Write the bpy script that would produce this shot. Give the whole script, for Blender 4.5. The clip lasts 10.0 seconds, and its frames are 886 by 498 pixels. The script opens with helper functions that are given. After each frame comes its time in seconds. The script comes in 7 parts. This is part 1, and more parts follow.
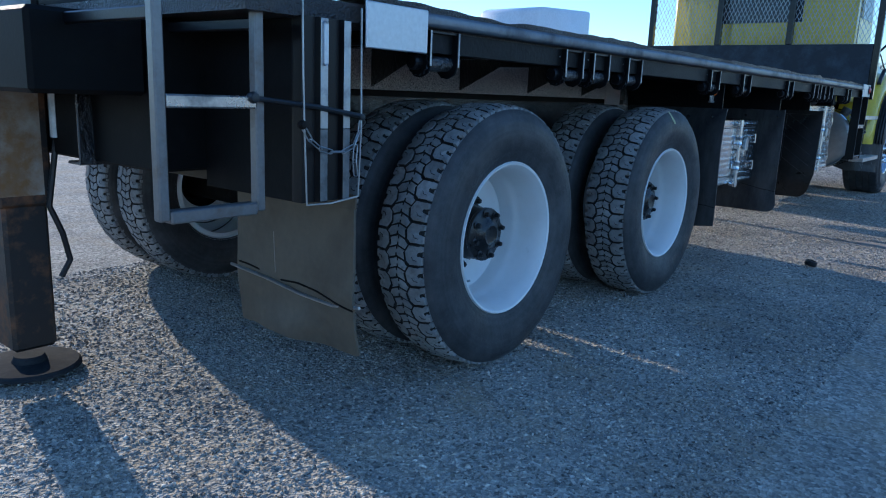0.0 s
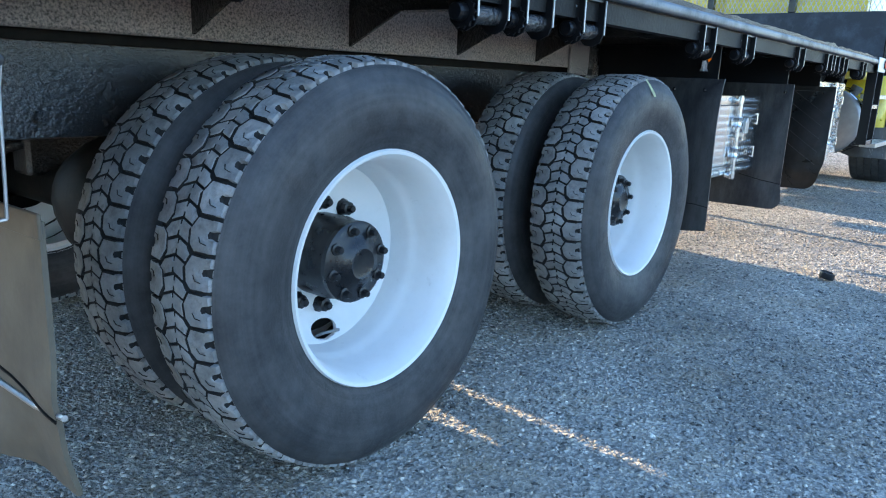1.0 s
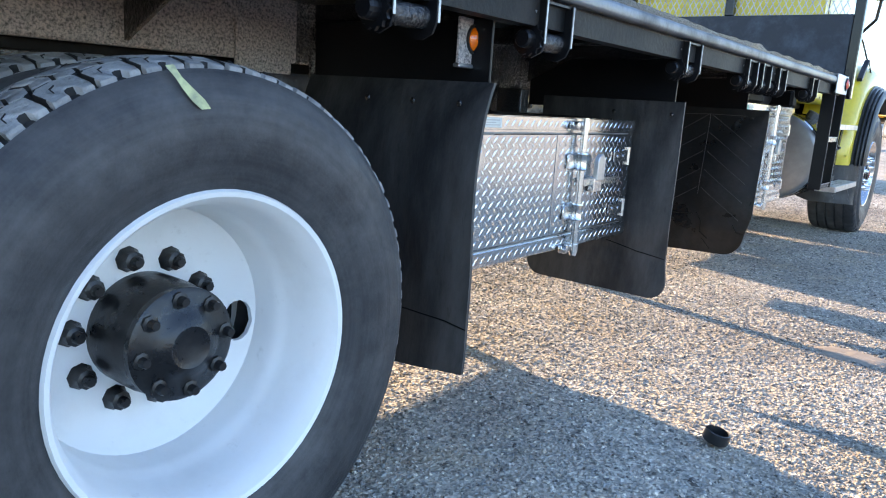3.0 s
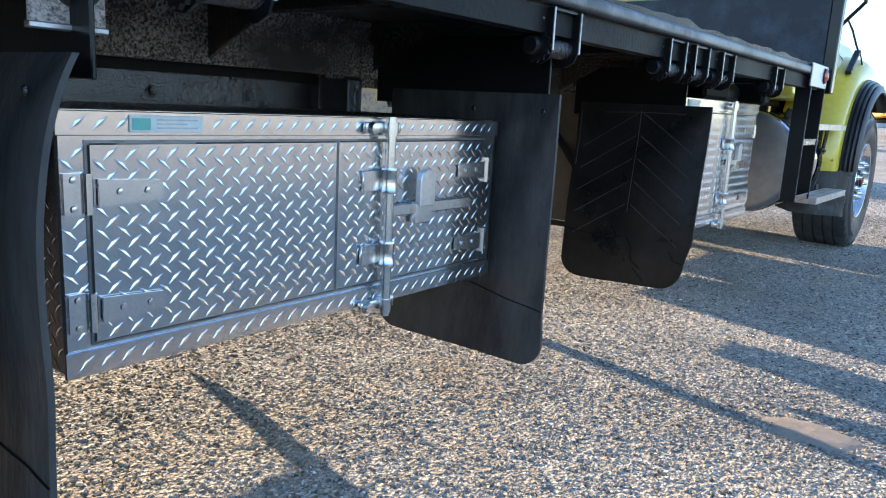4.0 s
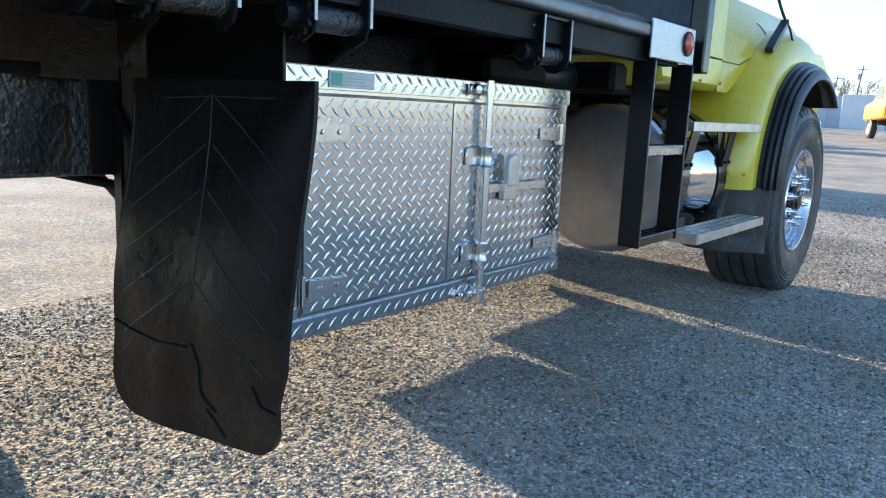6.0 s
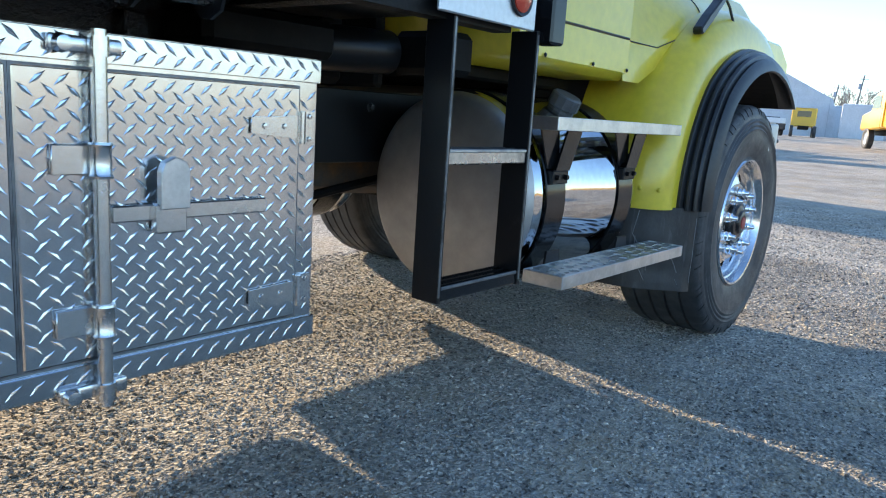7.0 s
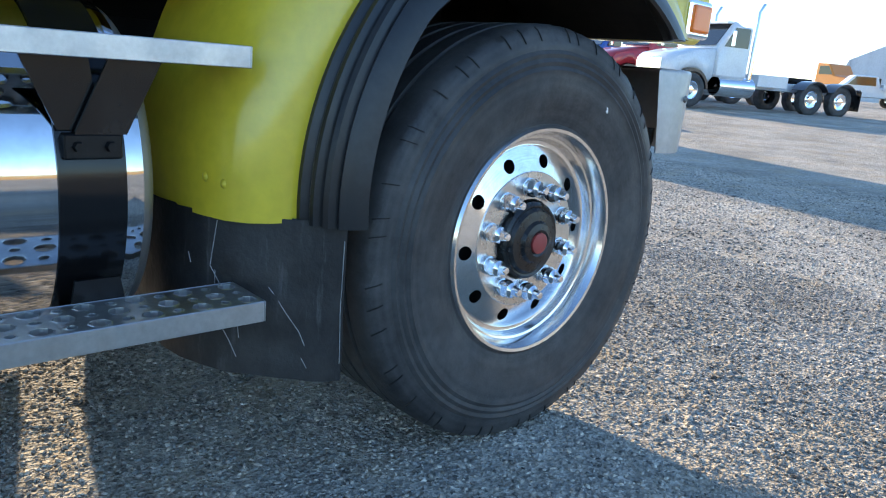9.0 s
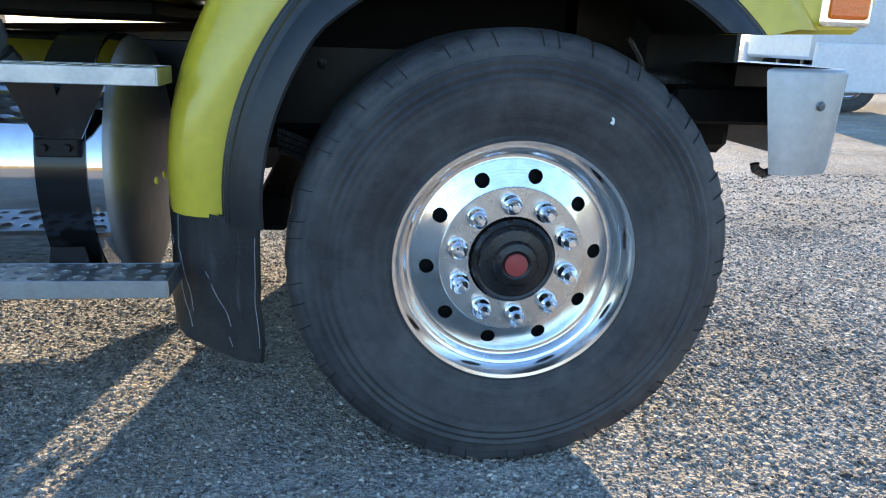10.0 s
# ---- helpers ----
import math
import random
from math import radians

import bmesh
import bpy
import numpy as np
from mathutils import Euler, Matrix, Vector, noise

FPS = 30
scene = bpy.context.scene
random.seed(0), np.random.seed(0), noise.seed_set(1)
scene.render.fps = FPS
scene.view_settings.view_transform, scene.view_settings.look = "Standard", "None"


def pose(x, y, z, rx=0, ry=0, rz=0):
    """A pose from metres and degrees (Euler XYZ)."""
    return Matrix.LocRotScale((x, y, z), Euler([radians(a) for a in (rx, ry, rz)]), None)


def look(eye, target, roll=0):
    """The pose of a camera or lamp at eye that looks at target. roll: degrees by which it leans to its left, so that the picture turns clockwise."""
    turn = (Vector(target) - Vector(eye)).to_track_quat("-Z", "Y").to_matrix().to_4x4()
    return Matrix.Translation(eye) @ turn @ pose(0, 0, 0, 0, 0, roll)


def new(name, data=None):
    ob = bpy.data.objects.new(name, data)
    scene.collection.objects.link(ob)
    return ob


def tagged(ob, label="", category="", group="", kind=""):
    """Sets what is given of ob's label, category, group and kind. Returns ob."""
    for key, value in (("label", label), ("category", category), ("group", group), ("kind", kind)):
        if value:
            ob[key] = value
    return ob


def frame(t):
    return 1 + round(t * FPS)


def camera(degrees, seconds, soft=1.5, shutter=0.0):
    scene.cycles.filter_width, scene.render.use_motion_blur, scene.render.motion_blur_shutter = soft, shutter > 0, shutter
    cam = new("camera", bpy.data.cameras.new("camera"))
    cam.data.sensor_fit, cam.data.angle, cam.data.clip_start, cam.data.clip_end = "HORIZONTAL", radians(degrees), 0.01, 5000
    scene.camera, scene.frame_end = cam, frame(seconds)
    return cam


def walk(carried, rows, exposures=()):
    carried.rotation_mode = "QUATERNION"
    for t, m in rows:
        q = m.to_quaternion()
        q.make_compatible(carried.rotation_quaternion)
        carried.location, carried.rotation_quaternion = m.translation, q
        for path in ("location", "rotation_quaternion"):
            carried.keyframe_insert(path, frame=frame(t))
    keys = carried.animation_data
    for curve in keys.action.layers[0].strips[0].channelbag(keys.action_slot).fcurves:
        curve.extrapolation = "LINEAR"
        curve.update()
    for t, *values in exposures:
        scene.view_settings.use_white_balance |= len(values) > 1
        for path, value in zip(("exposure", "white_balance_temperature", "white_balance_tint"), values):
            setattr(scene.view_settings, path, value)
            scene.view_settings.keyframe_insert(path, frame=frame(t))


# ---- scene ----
cam = camera(62.5, 10.0, soft=1.1)
PATH = [
    (0, (-1.428, -1.569, 1.062), (0.097, -0.344, 0.644), 2.3),
    (0.5, (-0.899, -1.327, 1.003), (0.626, -0.108, 0.57), 2.0),
    (1, (-0.377, -1.201, 0.987), (1.157, -0.001, 0.53), 2.4),
    (1.5, (0.172, -1.124, 0.976), (1.72, 0.056, 0.517), 2.9),
    (2, (0.689, -1.058, 0.99), (2.248, 0.111, 0.541), 3.6),
    (2.5, (1.227, -1.049, 1.007), (2.792, 0.118, 0.573), 3.9),
    (2.7, (1.425, -1.041, 0.982), (2.993, 0.13, 0.566), 3.9),
    (3.8, (2.567, -1.053, 1.009), (4.113, 0.153, 0.617), 3.2),
    (4, (2.758, -1.052, 0.993), (4.302, 0.157, 0.603), 3.1),
    (4.5, (3.276, -1.038, 1.0), (4.815, 0.18, 0.615), 3.0),
    (5, (3.809, -1.069, 0.992), (5.344, 0.156, 0.609), 2.7),
    (5.5, (4.342, -1.066, 0.991), (5.874, 0.16, 0.602), 2.6),
    (6, (4.856, -1.097, 0.993), (6.389, 0.132, 0.621), 2.5),
    (6.2, (5.07, -1.123, 1.0), (6.603, 0.108, 0.633), 2.5),
    (7.3, (6.307, -1.071, 0.983), (7.844, 0.153, 0.608), 4.1),
    (7.5, (6.524, -1.069, 1.001), (8.063, 0.15, 0.619), 4.1),
    (8, (7.092, -1.005, 0.973), (8.633, 0.204, 0.568), 4.6),
    (8.5, (7.618, -1.062, 0.97), (9.117, 0.19, 0.538), 4.9),
    (9, (8.115, -1.227, 0.989), (9.434, 0.194, 0.502), 4.9),
    (9.5, (8.661, -1.383, 1.036), (9.561, 0.317, 0.489), 3.7),
    (10, (9.154, -1.671, 1.077), (9.427, 0.231, 0.523), 2.2),
]
EXPOSURES = [(0.0, 0.66, 5000, 9), (0.3, 1.3, 5200, 8), (0.6, 1.85, 5550, 9), (1.0, 2.2, 6100, 11), (1.5, 2.25, 6700, 12), (2.5, 2.4, 6950, 19), (4.0, 1.85, 6350, 14), (5.0, 1.6, 6250, 12), (7.0, 1.57, 6300, 11), (8.0, 1.6, 6250, 11), (9.0, 1.53, 6200, 10), (10.0, 1.6, 6200, 11)]
walk(cam, [(t, look(eye, target, roll)) for t, eye, target, roll in PATH], EXPOSURES)

# ---- world and sun ----
SUN_EL, SUN_RUN = 15.0, 0.22  # elevation in degrees; drift of a shadow along x per metre of y
world = bpy.data.worlds.new("sky_world")
scene.world = world
world.use_nodes = True
wn = world.node_tree
sky = wn.nodes.new("ShaderNodeTexSky")
sky.sky_type = 'NISHITA'
sky.sun_disc = False
sky.sun_elevation = radians(SUN_EL)
sky.sun_rotation = math.atan(SUN_RUN)
sky.air_density, sky.dust_density, sky.ozone_density = 0.95, 0.05, 3.0
wn.nodes["Background"].inputs["Strength"].default_value = 0.15
wn.links.new(sky.outputs["Color"], wn.nodes["Background"].inputs["Color"])
sun = new("sun", bpy.data.lights.new("sun", 'SUN'))
sun.data.energy, sun.data.angle, sun.data.color = 3.7, radians(0.53), (1.0, 0.80, 0.56)
_toward = Vector((SUN_RUN, 1.0, math.hypot(SUN_RUN, 1.0) * math.tan(radians(SUN_EL)))).normalized()
sun.matrix_world = look(_toward * 60, (0, 0, 0))


# ---- materials ----
class Mat:
    """A small wrapper round a node material."""

    def __init__(self, name, color, rough, metal=0.0, coat=0.0, spec=0.5):
        self.m = bpy.data.materials.new(name)
        self.m.use_nodes = True
        self.t = self.m.node_tree
        self.b = self.t.nodes["Principled BSDF"]
        self.b.inputs["Base Color"].default_value = (*color, 1)
        self.b.inputs["Roughness"].default_value = rough
        self.b.inputs["Metallic"].default_value = metal
        self.b.inputs["Coat Weight"].default_value = coat
        self.b.inputs["Coat Roughness"].default_value = 0.08
        self.b.inputs["Specular IOR Level"].default_value = spec
        self.coord = self.t.nodes.new("ShaderNodeTexCoord").outputs["Object"]
        self.last = None

    def node(self, kind, **kw):
        return self.t.nodes.new(kind)

    def noise(self, scale, detail=5.0, rough=0.55, stretch=None):
        n = self.node("ShaderNodeTexNoise")
        n.inputs["Scale"].default_value = scale
        n.inputs["Detail"].default_value = detail
        n.inputs["Roughness"].default_value = rough
        src = self.coord
        if stretch:
            mp = self.node("ShaderNodeMapping")
            mp.inputs["Scale"].default_value = stretch
            self.t.links.new(src, mp.inputs["Vector"])
            src = mp.outputs["Vector"]
        self.t.links.new(src, n.inputs["Vector"])
        return n.outputs["Fac"]

    def voronoi(self, scale, feature='F1', out="Distance"):
        n = self.node("ShaderNodeTexVoronoi")
        n.feature = feature
        n.inputs["Scale"].default_value = scale
        self.t.links.new(self.coord, n.inputs["Vector"])
        return n.outputs[out]

    def ramp(self, fac, *stops):
        n = self.node("ShaderNodeValToRGB")
        el = n.color_ramp.elements
        while len(el) < len(stops):
            el.new(0.5)
        for e, (p, c) in zip(el, stops):
            e.position = p
            e.color = (c, c, c, 1) if isinstance(c, (int, float)) else (*c, 1)
        self.t.links.new(fac, n.inputs["Fac"])
        return n.outputs["Color"]

    def mix(self, fac, a, b, how='MIX'):
        n = self.node("ShaderNodeMix")
        n.data_type, n.blend_type = 'RGBA', how
        for sock, v in ((n.inputs[0], fac), (n.inputs[6], a), (n.inputs[7], b)):
            if isinstance(v, (int, float)):
                sock.default_value = v
            elif isinstance(v, tuple):
                sock.default_value = (*v, 1)
            else:
                self.t.links.new(v, sock)
        return n.outputs[2]

    def color(self, src):
        self.t.links.new(src, self.b.inputs["Base Color"])
        return self

    def rough(self, src):
        self.t.links.new(src, self.b.inputs["Roughness"])
        return self

    def bump(self, src, strength, dist=0.01):
        n = self.node("ShaderNodeBump")
        n.inputs["Strength"].default_value = strength
        n.inputs["Distance"].default_value = dist
        self.t.links.new(src, n.inputs["Height"])
        if self.last:
            self.t.links.new(self.last, n.inputs["Normal"])
        self.last = n.outputs["Normal"]
        self.t.links.new(self.last, self.b.inputs["Normal"])
        self.t.links.new(self.last, self.b.inputs["Coat Normal"])
        return self

    def radius(self):
        """Distance from the thing's own y axis, as a vector for a noise."""
        mp = self.node("ShaderNodeMapping")
        mp.inputs["Scale"].default_value = (1.0, 0.0, 1.0)
        self.t.links.new(self.coord, mp.inputs["Vector"])
        ln = self.node("ShaderNodeVectorMath")
        ln.operation = 'LENGTH'
        self.t.links.new(mp.outputs["Vector"], ln.inputs[0])
        cb = self.node("ShaderNodeCombineXYZ")
        self.t.links.new(ln.outputs["Value"], cb.inputs["X"])
        return cb.outputs["Vector"]

    def random(self, island=False):
        n = self.node("ShaderNodeNewGeometry" if island else "ShaderNodeObjectInfo")
        return n.outputs["Random Per Island" if island else "Random"]


def worn(name, base, worn_c, rough, metal=0.0, scale=6.0, lo=0.5, hi=0.7, coat=0.0, bump=0.15, bscale=60.0, bdist=0.003, r2=None, spec=0.5):
    """A painted or bare surface with patches of a second colour and a fine relief."""
    q = Mat(name, base, rough, metal, coat, spec)
    n = q.noise(scale, 8.0, 0.65)
    fac = q.ramp(n, (lo, 0.0), (hi, 1.0))
    fine = q.noise(scale * 9, 4.0)
    q.color(q.mix(q.ramp(fine, (0.35, 0.0), (0.75, 0.35)), q.mix(fac, base, worn_c), tuple(c * 0.6 for c in base)))
    r2 = rough if r2 is None else r2
    q.rough(q.ramp(n, (lo - 0.1, rough), (hi, r2)))
    q.bump(q.noise(bscale, 6.0), bump, bdist)
    return q


GRAVEL = Mat("gravel", (0.3, 0.28, 0.25), 0.95, spec=0.1)
_c = GRAVEL.voronoi(75.0, out="Color")
_g = GRAVEL.ramp(_c, (0.0, (0.18, 0.17, 0.15)), (0.35, (0.34, 0.315, 0.27)), (0.7, (0.52, 0.475, 0.40)), (1.0, (0.74, 0.69, 0.60)))
_big = GRAVEL.ramp(GRAVEL.noise(0.9, 6.0, 0.6), (0.35, 0.78), (0.65, 1.20))
_tan = GRAVEL.ramp(GRAVEL.noise(2.6, 5.0, 0.6), (0.48, 0.0), (0.70, 0.55))
_g = GRAVEL.mix(_tan, GRAVEL.mix(1.0, _g, _big, 'MULTIPLY'), (0.52, 0.41, 0.27))
_sep = GRAVEL.node("ShaderNodeSeparateXYZ")
GRAVEL.t.links.new(GRAVEL.coord, _sep.inputs[0])
_map = GRAVEL.node("ShaderNodeMapRange")
for _k, _v in (("From Min", -62.0), ("From Max", -45.0), ("To Min", 1.0), ("To Max", 0.0)):
    _map.inputs[_k].default_value = _v
GRAVEL.t.links.new(_sep.outputs["Y"], _map.inputs["Value"])
GRAVEL.color(GRAVEL.mix(_map.outputs["Result"], _g, (0.50, 0.31, 0.11)))
GRAVEL.bump(GRAVEL.voronoi(75.0), 0.8, 0.012)
GRAVEL.bump(GRAVEL.voronoi(170.0), 0.6, 0.006)
GRAVEL.bump(GRAVEL.noise(3.0, 4.0), 0.4, 0.06)

STONE = Mat("gravel_stone", (0.3, 0.28, 0.25), 0.92, spec=0.12)
_r = STONE.random(True)
_s = STONE.ramp(_r, (0.0, (0.09, 0.086, 0.08)), (0.2, (0.27, 0.25, 0.22)), (0.38, (0.30, 0.305, 0.295)), (0.55, (0.44, 0.39, 0.33)), (0.72, (0.42, 0.40, 0.35)), (0.86, (0.53, 0.46, 0.375)), (1.0, (0.74, 0.69, 0.60)))
_s = STONE.mix(1.0, _s, STONE.ramp(STONE.noise(0.9, 6.0, 0.6), (0.35, 0.76), (0.65, 1.22)), 'MULTIPLY')
_s = STONE.mix(STONE.ramp(STONE.noise(2.6, 5.0, 0.6), (0.56, 0.0), (0.74, 0.35)), _s, (0.44, 0.36, 0.26))
STONE.color(STONE.mix(1.0, _s, STONE.ramp(STONE.noise(220.0, 3.0), (0.3, 0.75), (0.7, 1.15)), 'MULTIPLY'))
STONE.bump(STONE.noise(300.0, 3.0), 0.3, 0.002)

BLACK = worn("black_chassis_paint", (0.006, 0.006, 0.007), (0.030, 0.026, 0.023), 0.14, 0.0, 3.0, 0.45, 0.75, coat=0.8, bump=0.8, bscale=75.0, bdist=0.012, r2=0.26, spec=0.6)
BLACK_ROUGH = worn("thick_black_undercoat", (0.014, 0.013, 0.013), (0.05, 0.04, 0.032), 0.26, 0.0, 3.5, 0.42, 0.66, bump=1.0, bscale=120.0, bdist=0.010, r2=0.42, spec=0.8)
HINGE = worn("bright_hinge_plate", (0.72, 0.72, 0.71), (0.6, 0.6, 0.6), 0.22, 1.0, 12.0, 0.5, 0.8, bump=0.03, bscale=60.0, bdist=0.001, r2=0.3)


def speckled(name, dark, glint_dust, lo, hi, big, blo, bhi, rough, fade=None):
    """Lumpy glossy undercoat; sky glints and dusty specks painted as grains, in large patches."""
    q = Mat(name, dark, rough, 0.0, 0.6, 0.8)
    grain = q.noise(140.0, 4.0, 0.7)
    patch = q.ramp(q.noise(big, 5.0, 0.6, (0.6, 1.0, 1.6)), (blo, 0.0), (bhi, 1.0))
    if fade:
        # the painted glints and specks thin out towards the front
        sep, mr = q.node("ShaderNodeSeparateXYZ"), q.node("ShaderNodeMapRange")
        q.t.links.new(q.coord, sep.inputs[0])
        for k, v in (("From Min", fade[0]), ("From Max", fade[1]), ("To Min", 1.0), ("To Max", 0.03)):
            mr.inputs[k].default_value = v
        q.t.links.new(sep.outputs["X"], mr.inputs["Value"])
        patch = q.mix(1.0, patch, mr.outputs["Result"], 'MULTIPLY')
    q.color(q.mix(q.mix(1.0, patch, q.ramp(grain, (lo, 0.0), (hi, 1.0)), 'MULTIPLY'), dark, glint_dust))
    q.bump(grain, 1.0, 0.012)
    q.bump(q.noise(30.0, 3.0), 0.4, 0.008)
    return q


# pale speckles put the sky glints of lumpy undercoat into the colour
SILL = speckled("speckled_undercoat", (0.10, 0.088, 0.082), (0.80, 0.70, 0.64), 0.34, 0.58, 1.4, 0.20, 0.40, 0.30)
SILL_DARK = speckled("patchy_black_undercoat", (0.014, 0.013, 0.013), (0.66, 0.60, 0.54), 0.41, 0.62, 1.8, 0.42, 0.58, 0.18, (-0.55, 0.05))
RAILPAINT = Mat("frame_rail_paint", (0.008, 0.008, 0.009), 0.16, 0.0, 0.7, 0.5)
RAILPAINT.color(RAILPAINT.mix(RAILPAINT.ramp(RAILPAINT.noise(2.6, 7.0, 0.65), (0.48, 0.0), (0.70, 0.7)), (0.008, 0.008, 0.010), (0.07, 0.066, 0.062)))
RAILPAINT.rough(RAILPAINT.ramp(RAILPAINT.noise(3.5, 5.0), (0.35, 0.06), (0.7, 0.22)))
RAILPAINT.b.inputs["Coat Weight"].default_value = 1.0
RAILPAINT.bump(RAILPAINT.noise(60.0, 4.0, 0.65), 0.9, 0.006)
RAILPAINT.bump(RAILPAINT.noise(14.0, 3.0), 0.35, 0.006)
# worn rail colours, paled to hold the reflection of sunlit ground
WORN_SHEEN = Mat("bare_worn_rail", (0.3, 0.3, 0.3), 0.22, 0.25, 0.6, 0.7)
_n = WORN_SHEEN.noise(5.5, 9.0, 0.68, (0.45, 1.0, 1.0))
_t = WORN_SHEEN.ramp(_n, (0.36, (0.05, 0.055, 0.06)), (0.43, (0.22, 0.23, 0.24)), (0.48, (0.30, 0.27, 0.23)), (0.55, (0.42, 0.28, 0.14)), (0.60, (0.16, 0.16, 0.165)), (0.70, (0.02, 0.02, 0.022)))
_t = WORN_SHEEN.mix(WORN_SHEEN.ramp(WORN_SHEEN.noise(70.0, 6.0, 0.7), (0.52, 0.0), (0.66, 0.6)), _t, (0.03, 0.03, 0.032))
# the worn, pale stretch ends in a ragged edge, with paint left beyond it
_sep, _map = WORN_SHEEN.node("ShaderNodeSeparateXYZ"), WORN_SHEEN.node("ShaderNodeMapRange")
WORN_SHEEN.t.links.new(WORN_SHEEN.coord, _sep.inputs[0])
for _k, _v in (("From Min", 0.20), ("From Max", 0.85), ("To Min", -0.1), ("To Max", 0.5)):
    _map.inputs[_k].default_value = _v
WORN_SHEEN.t.links.new(_sep.outputs["X"], _map.inputs["Value"])
_left = WORN_SHEEN.ramp(WORN_SHEEN.mix(1.0, _map.outputs["Result"], WORN_SHEEN.noise(7.0, 9.0, 0.7), 'ADD'), (0.64, 0.0), (0.71, 1.0))
WORN_SHEEN.color(WORN_SHEEN.mix(_left, _t, (0.008, 0.008, 0.009)))
WORN_SHEEN.bump(WORN_SHEEN.noise(60.0, 4.0), 0.4, 0.005)
PAINT_SMEAR = worn("pale_yellow_paint", (0.55, 0.56, 0.28), (0.30, 0.31, 0.20), 0.7, 0.0, 40.0, 0.45, 0.65)
CHANNEL = worn("worn_black_channel", (0.005, 0.005, 0.005), (0.035, 0.031, 0.028), 0.5, 0.0, 3.2, 0.53, 0.66, bump=0.5, bscale=60.0, bdist=0.004, r2=0.6, spec=0.22)
BULK = worn("weathered_black_plate", (0.012, 0.018, 0.028), (0.050, 0.062, 0.080), 0.36, 0.0, 7.0, 0.45, 0.72, bump=0.25, bscale=24.0, bdist=0.006, r2=0.5, spec=0.35)
DULL = worn("dull_black_steel", (0.004, 0.004, 0.004), (0.014, 0.013, 0.012), 0.6, 0.0, 6.0, 0.5, 0.8, bump=0.2, bscale=80.0, bdist=0.003, spec=0.15)
OLDSTEEL = worn("dark_worn_steel", (0.20, 0.21, 0.22), (0.05, 0.05, 0.052), 0.38, 0.7, 12.0, 0.45, 0.7, bump=0.25, bscale=120.0, bdist=0.002, r2=0.5)
RUNG = worn("smooth_worn_rung", (0.50, 0.49, 0.48), (0.16, 0.15, 0.14), 0.22, 0.9, 7.0, 0.5, 0.66, bump=0.08, bscale=50.0, bdist=0.003, r2=0.4)
LADDERSTEEL = worn("worn_ladder_steel", (0.20, 0.20, 0.20), (0.13, 0.09, 0.06), 0.34, 0.5, 9.0, 0.5, 0.72, bump=0.2, bscale=110.0, bdist=0.002, r2=0.45)
LEGPAINT = worn("scraped_black_leg_paint", (0.014, 0.013, 0.013), (0.20, 0.085, 0.03), 0.40, 0.0, 5.0, 0.52, 0.66, bump=0.25, bscale=60.0, bdist=0.003, r2=0.6)
LEGFACE = worn("scraped_pale_leg_paint", (0.46, 0.42, 0.36), (0.26, 0.14, 0.05), 0.45, 0.1, 4.0, 0.42, 0.60, bump=0.3, bscale=60.0, bdist=0.003, r2=0.6)
FLAP_TORN = worn("dusty_torn_rubber", (0.135, 0.110, 0.076), (0.075, 0.060, 0.042), 0.6, 0.0, 4.5, 0.45, 0.75, bump=0.3, bscale=16.0, bdist=0.006)
PADSTEEL = worn("dusty_pad_steel", (0.030, 0.032, 0.036), (0.06, 0.058, 0.056), 0.95, 0.0, 9.0, 0.45, 0.7, bump=0.3, bscale=80.0, bdist=0.003, spec=0.05)
SILT = worn("pale_dry_silt", (0.37, 0.315, 0.255), (0.29, 0.25, 0.205), 0.95, 0.0, 9.0, 0.4, 0.7, bump=0.5, bscale=60.0, bdist=0.004, spec=0.1)
FLAP_DUSTY = Mat("dusty_flap_rubber", (0.04, 0.04, 0.041), 0.5, spec=0.4)
_d = FLAP_DUSTY.ramp(FLAP_DUSTY.noise(7.0, 9.0, 0.7, (1.0, 1.0, 0.3)), (0.38, 0.0), (0.72, 0.9))
_c = FLAP_DUSTY.ramp(FLAP_DUSTY.noise(26.0, 8.0, 0.7, (1.0, 1.0, 0.2)), (0.60, 0.0), (0.72, 0.6))
FLAP_DUSTY.color(FLAP_DUSTY.mix(_c, FLAP_DUSTY.mix(_d, (0.016, 0.016, 0.017), (0.085, 0.081, 0.077)), (0.008, 0.010, 0.010)))
FLAP_DUSTY.rough(FLAP_DUSTY.ramp(FLAP_DUSTY.noise(5.0, 6.0), (0.35, 0.38), (0.7, 0.68)))
FLAP_DUSTY.bump(FLAP_DUSTY.noise(9.0, 6.0, 0.6, (1.0, 1.0, 0.35)), 0.55, 0.02)
FLAP_DUSTY.bump(FLAP_DUSTY.noise(60.0, 5.0, 0.6), 0.2, 0.003)
BLACK_SATIN = worn("satin_black_steel", (0.006, 0.006, 0.007), (0.03, 0.03, 0.03), 0.34, 0.0, 9.0, 0.6, 0.85, bump=0.2, bscale=140.0, bdist=0.002, spec=0.3)
GLOSS = worn("glossy_black_strap_paint", (0.007, 0.007, 0.008), (0.02, 0.02, 0.02), 0.14, 0.0, 7.0, 0.5, 0.8, coat=0.12, bump=0.05, bscale=30.0, bdist=0.002, r2=0.28, spec=0.32)
CAPGREY = worn("dull_grey_cap", (0.11, 0.11, 0.11), (0.06, 0.06, 0.06), 0.5, 0.2, 20.0, 0.45, 0.7, bump=0.2, bscale=80.0)
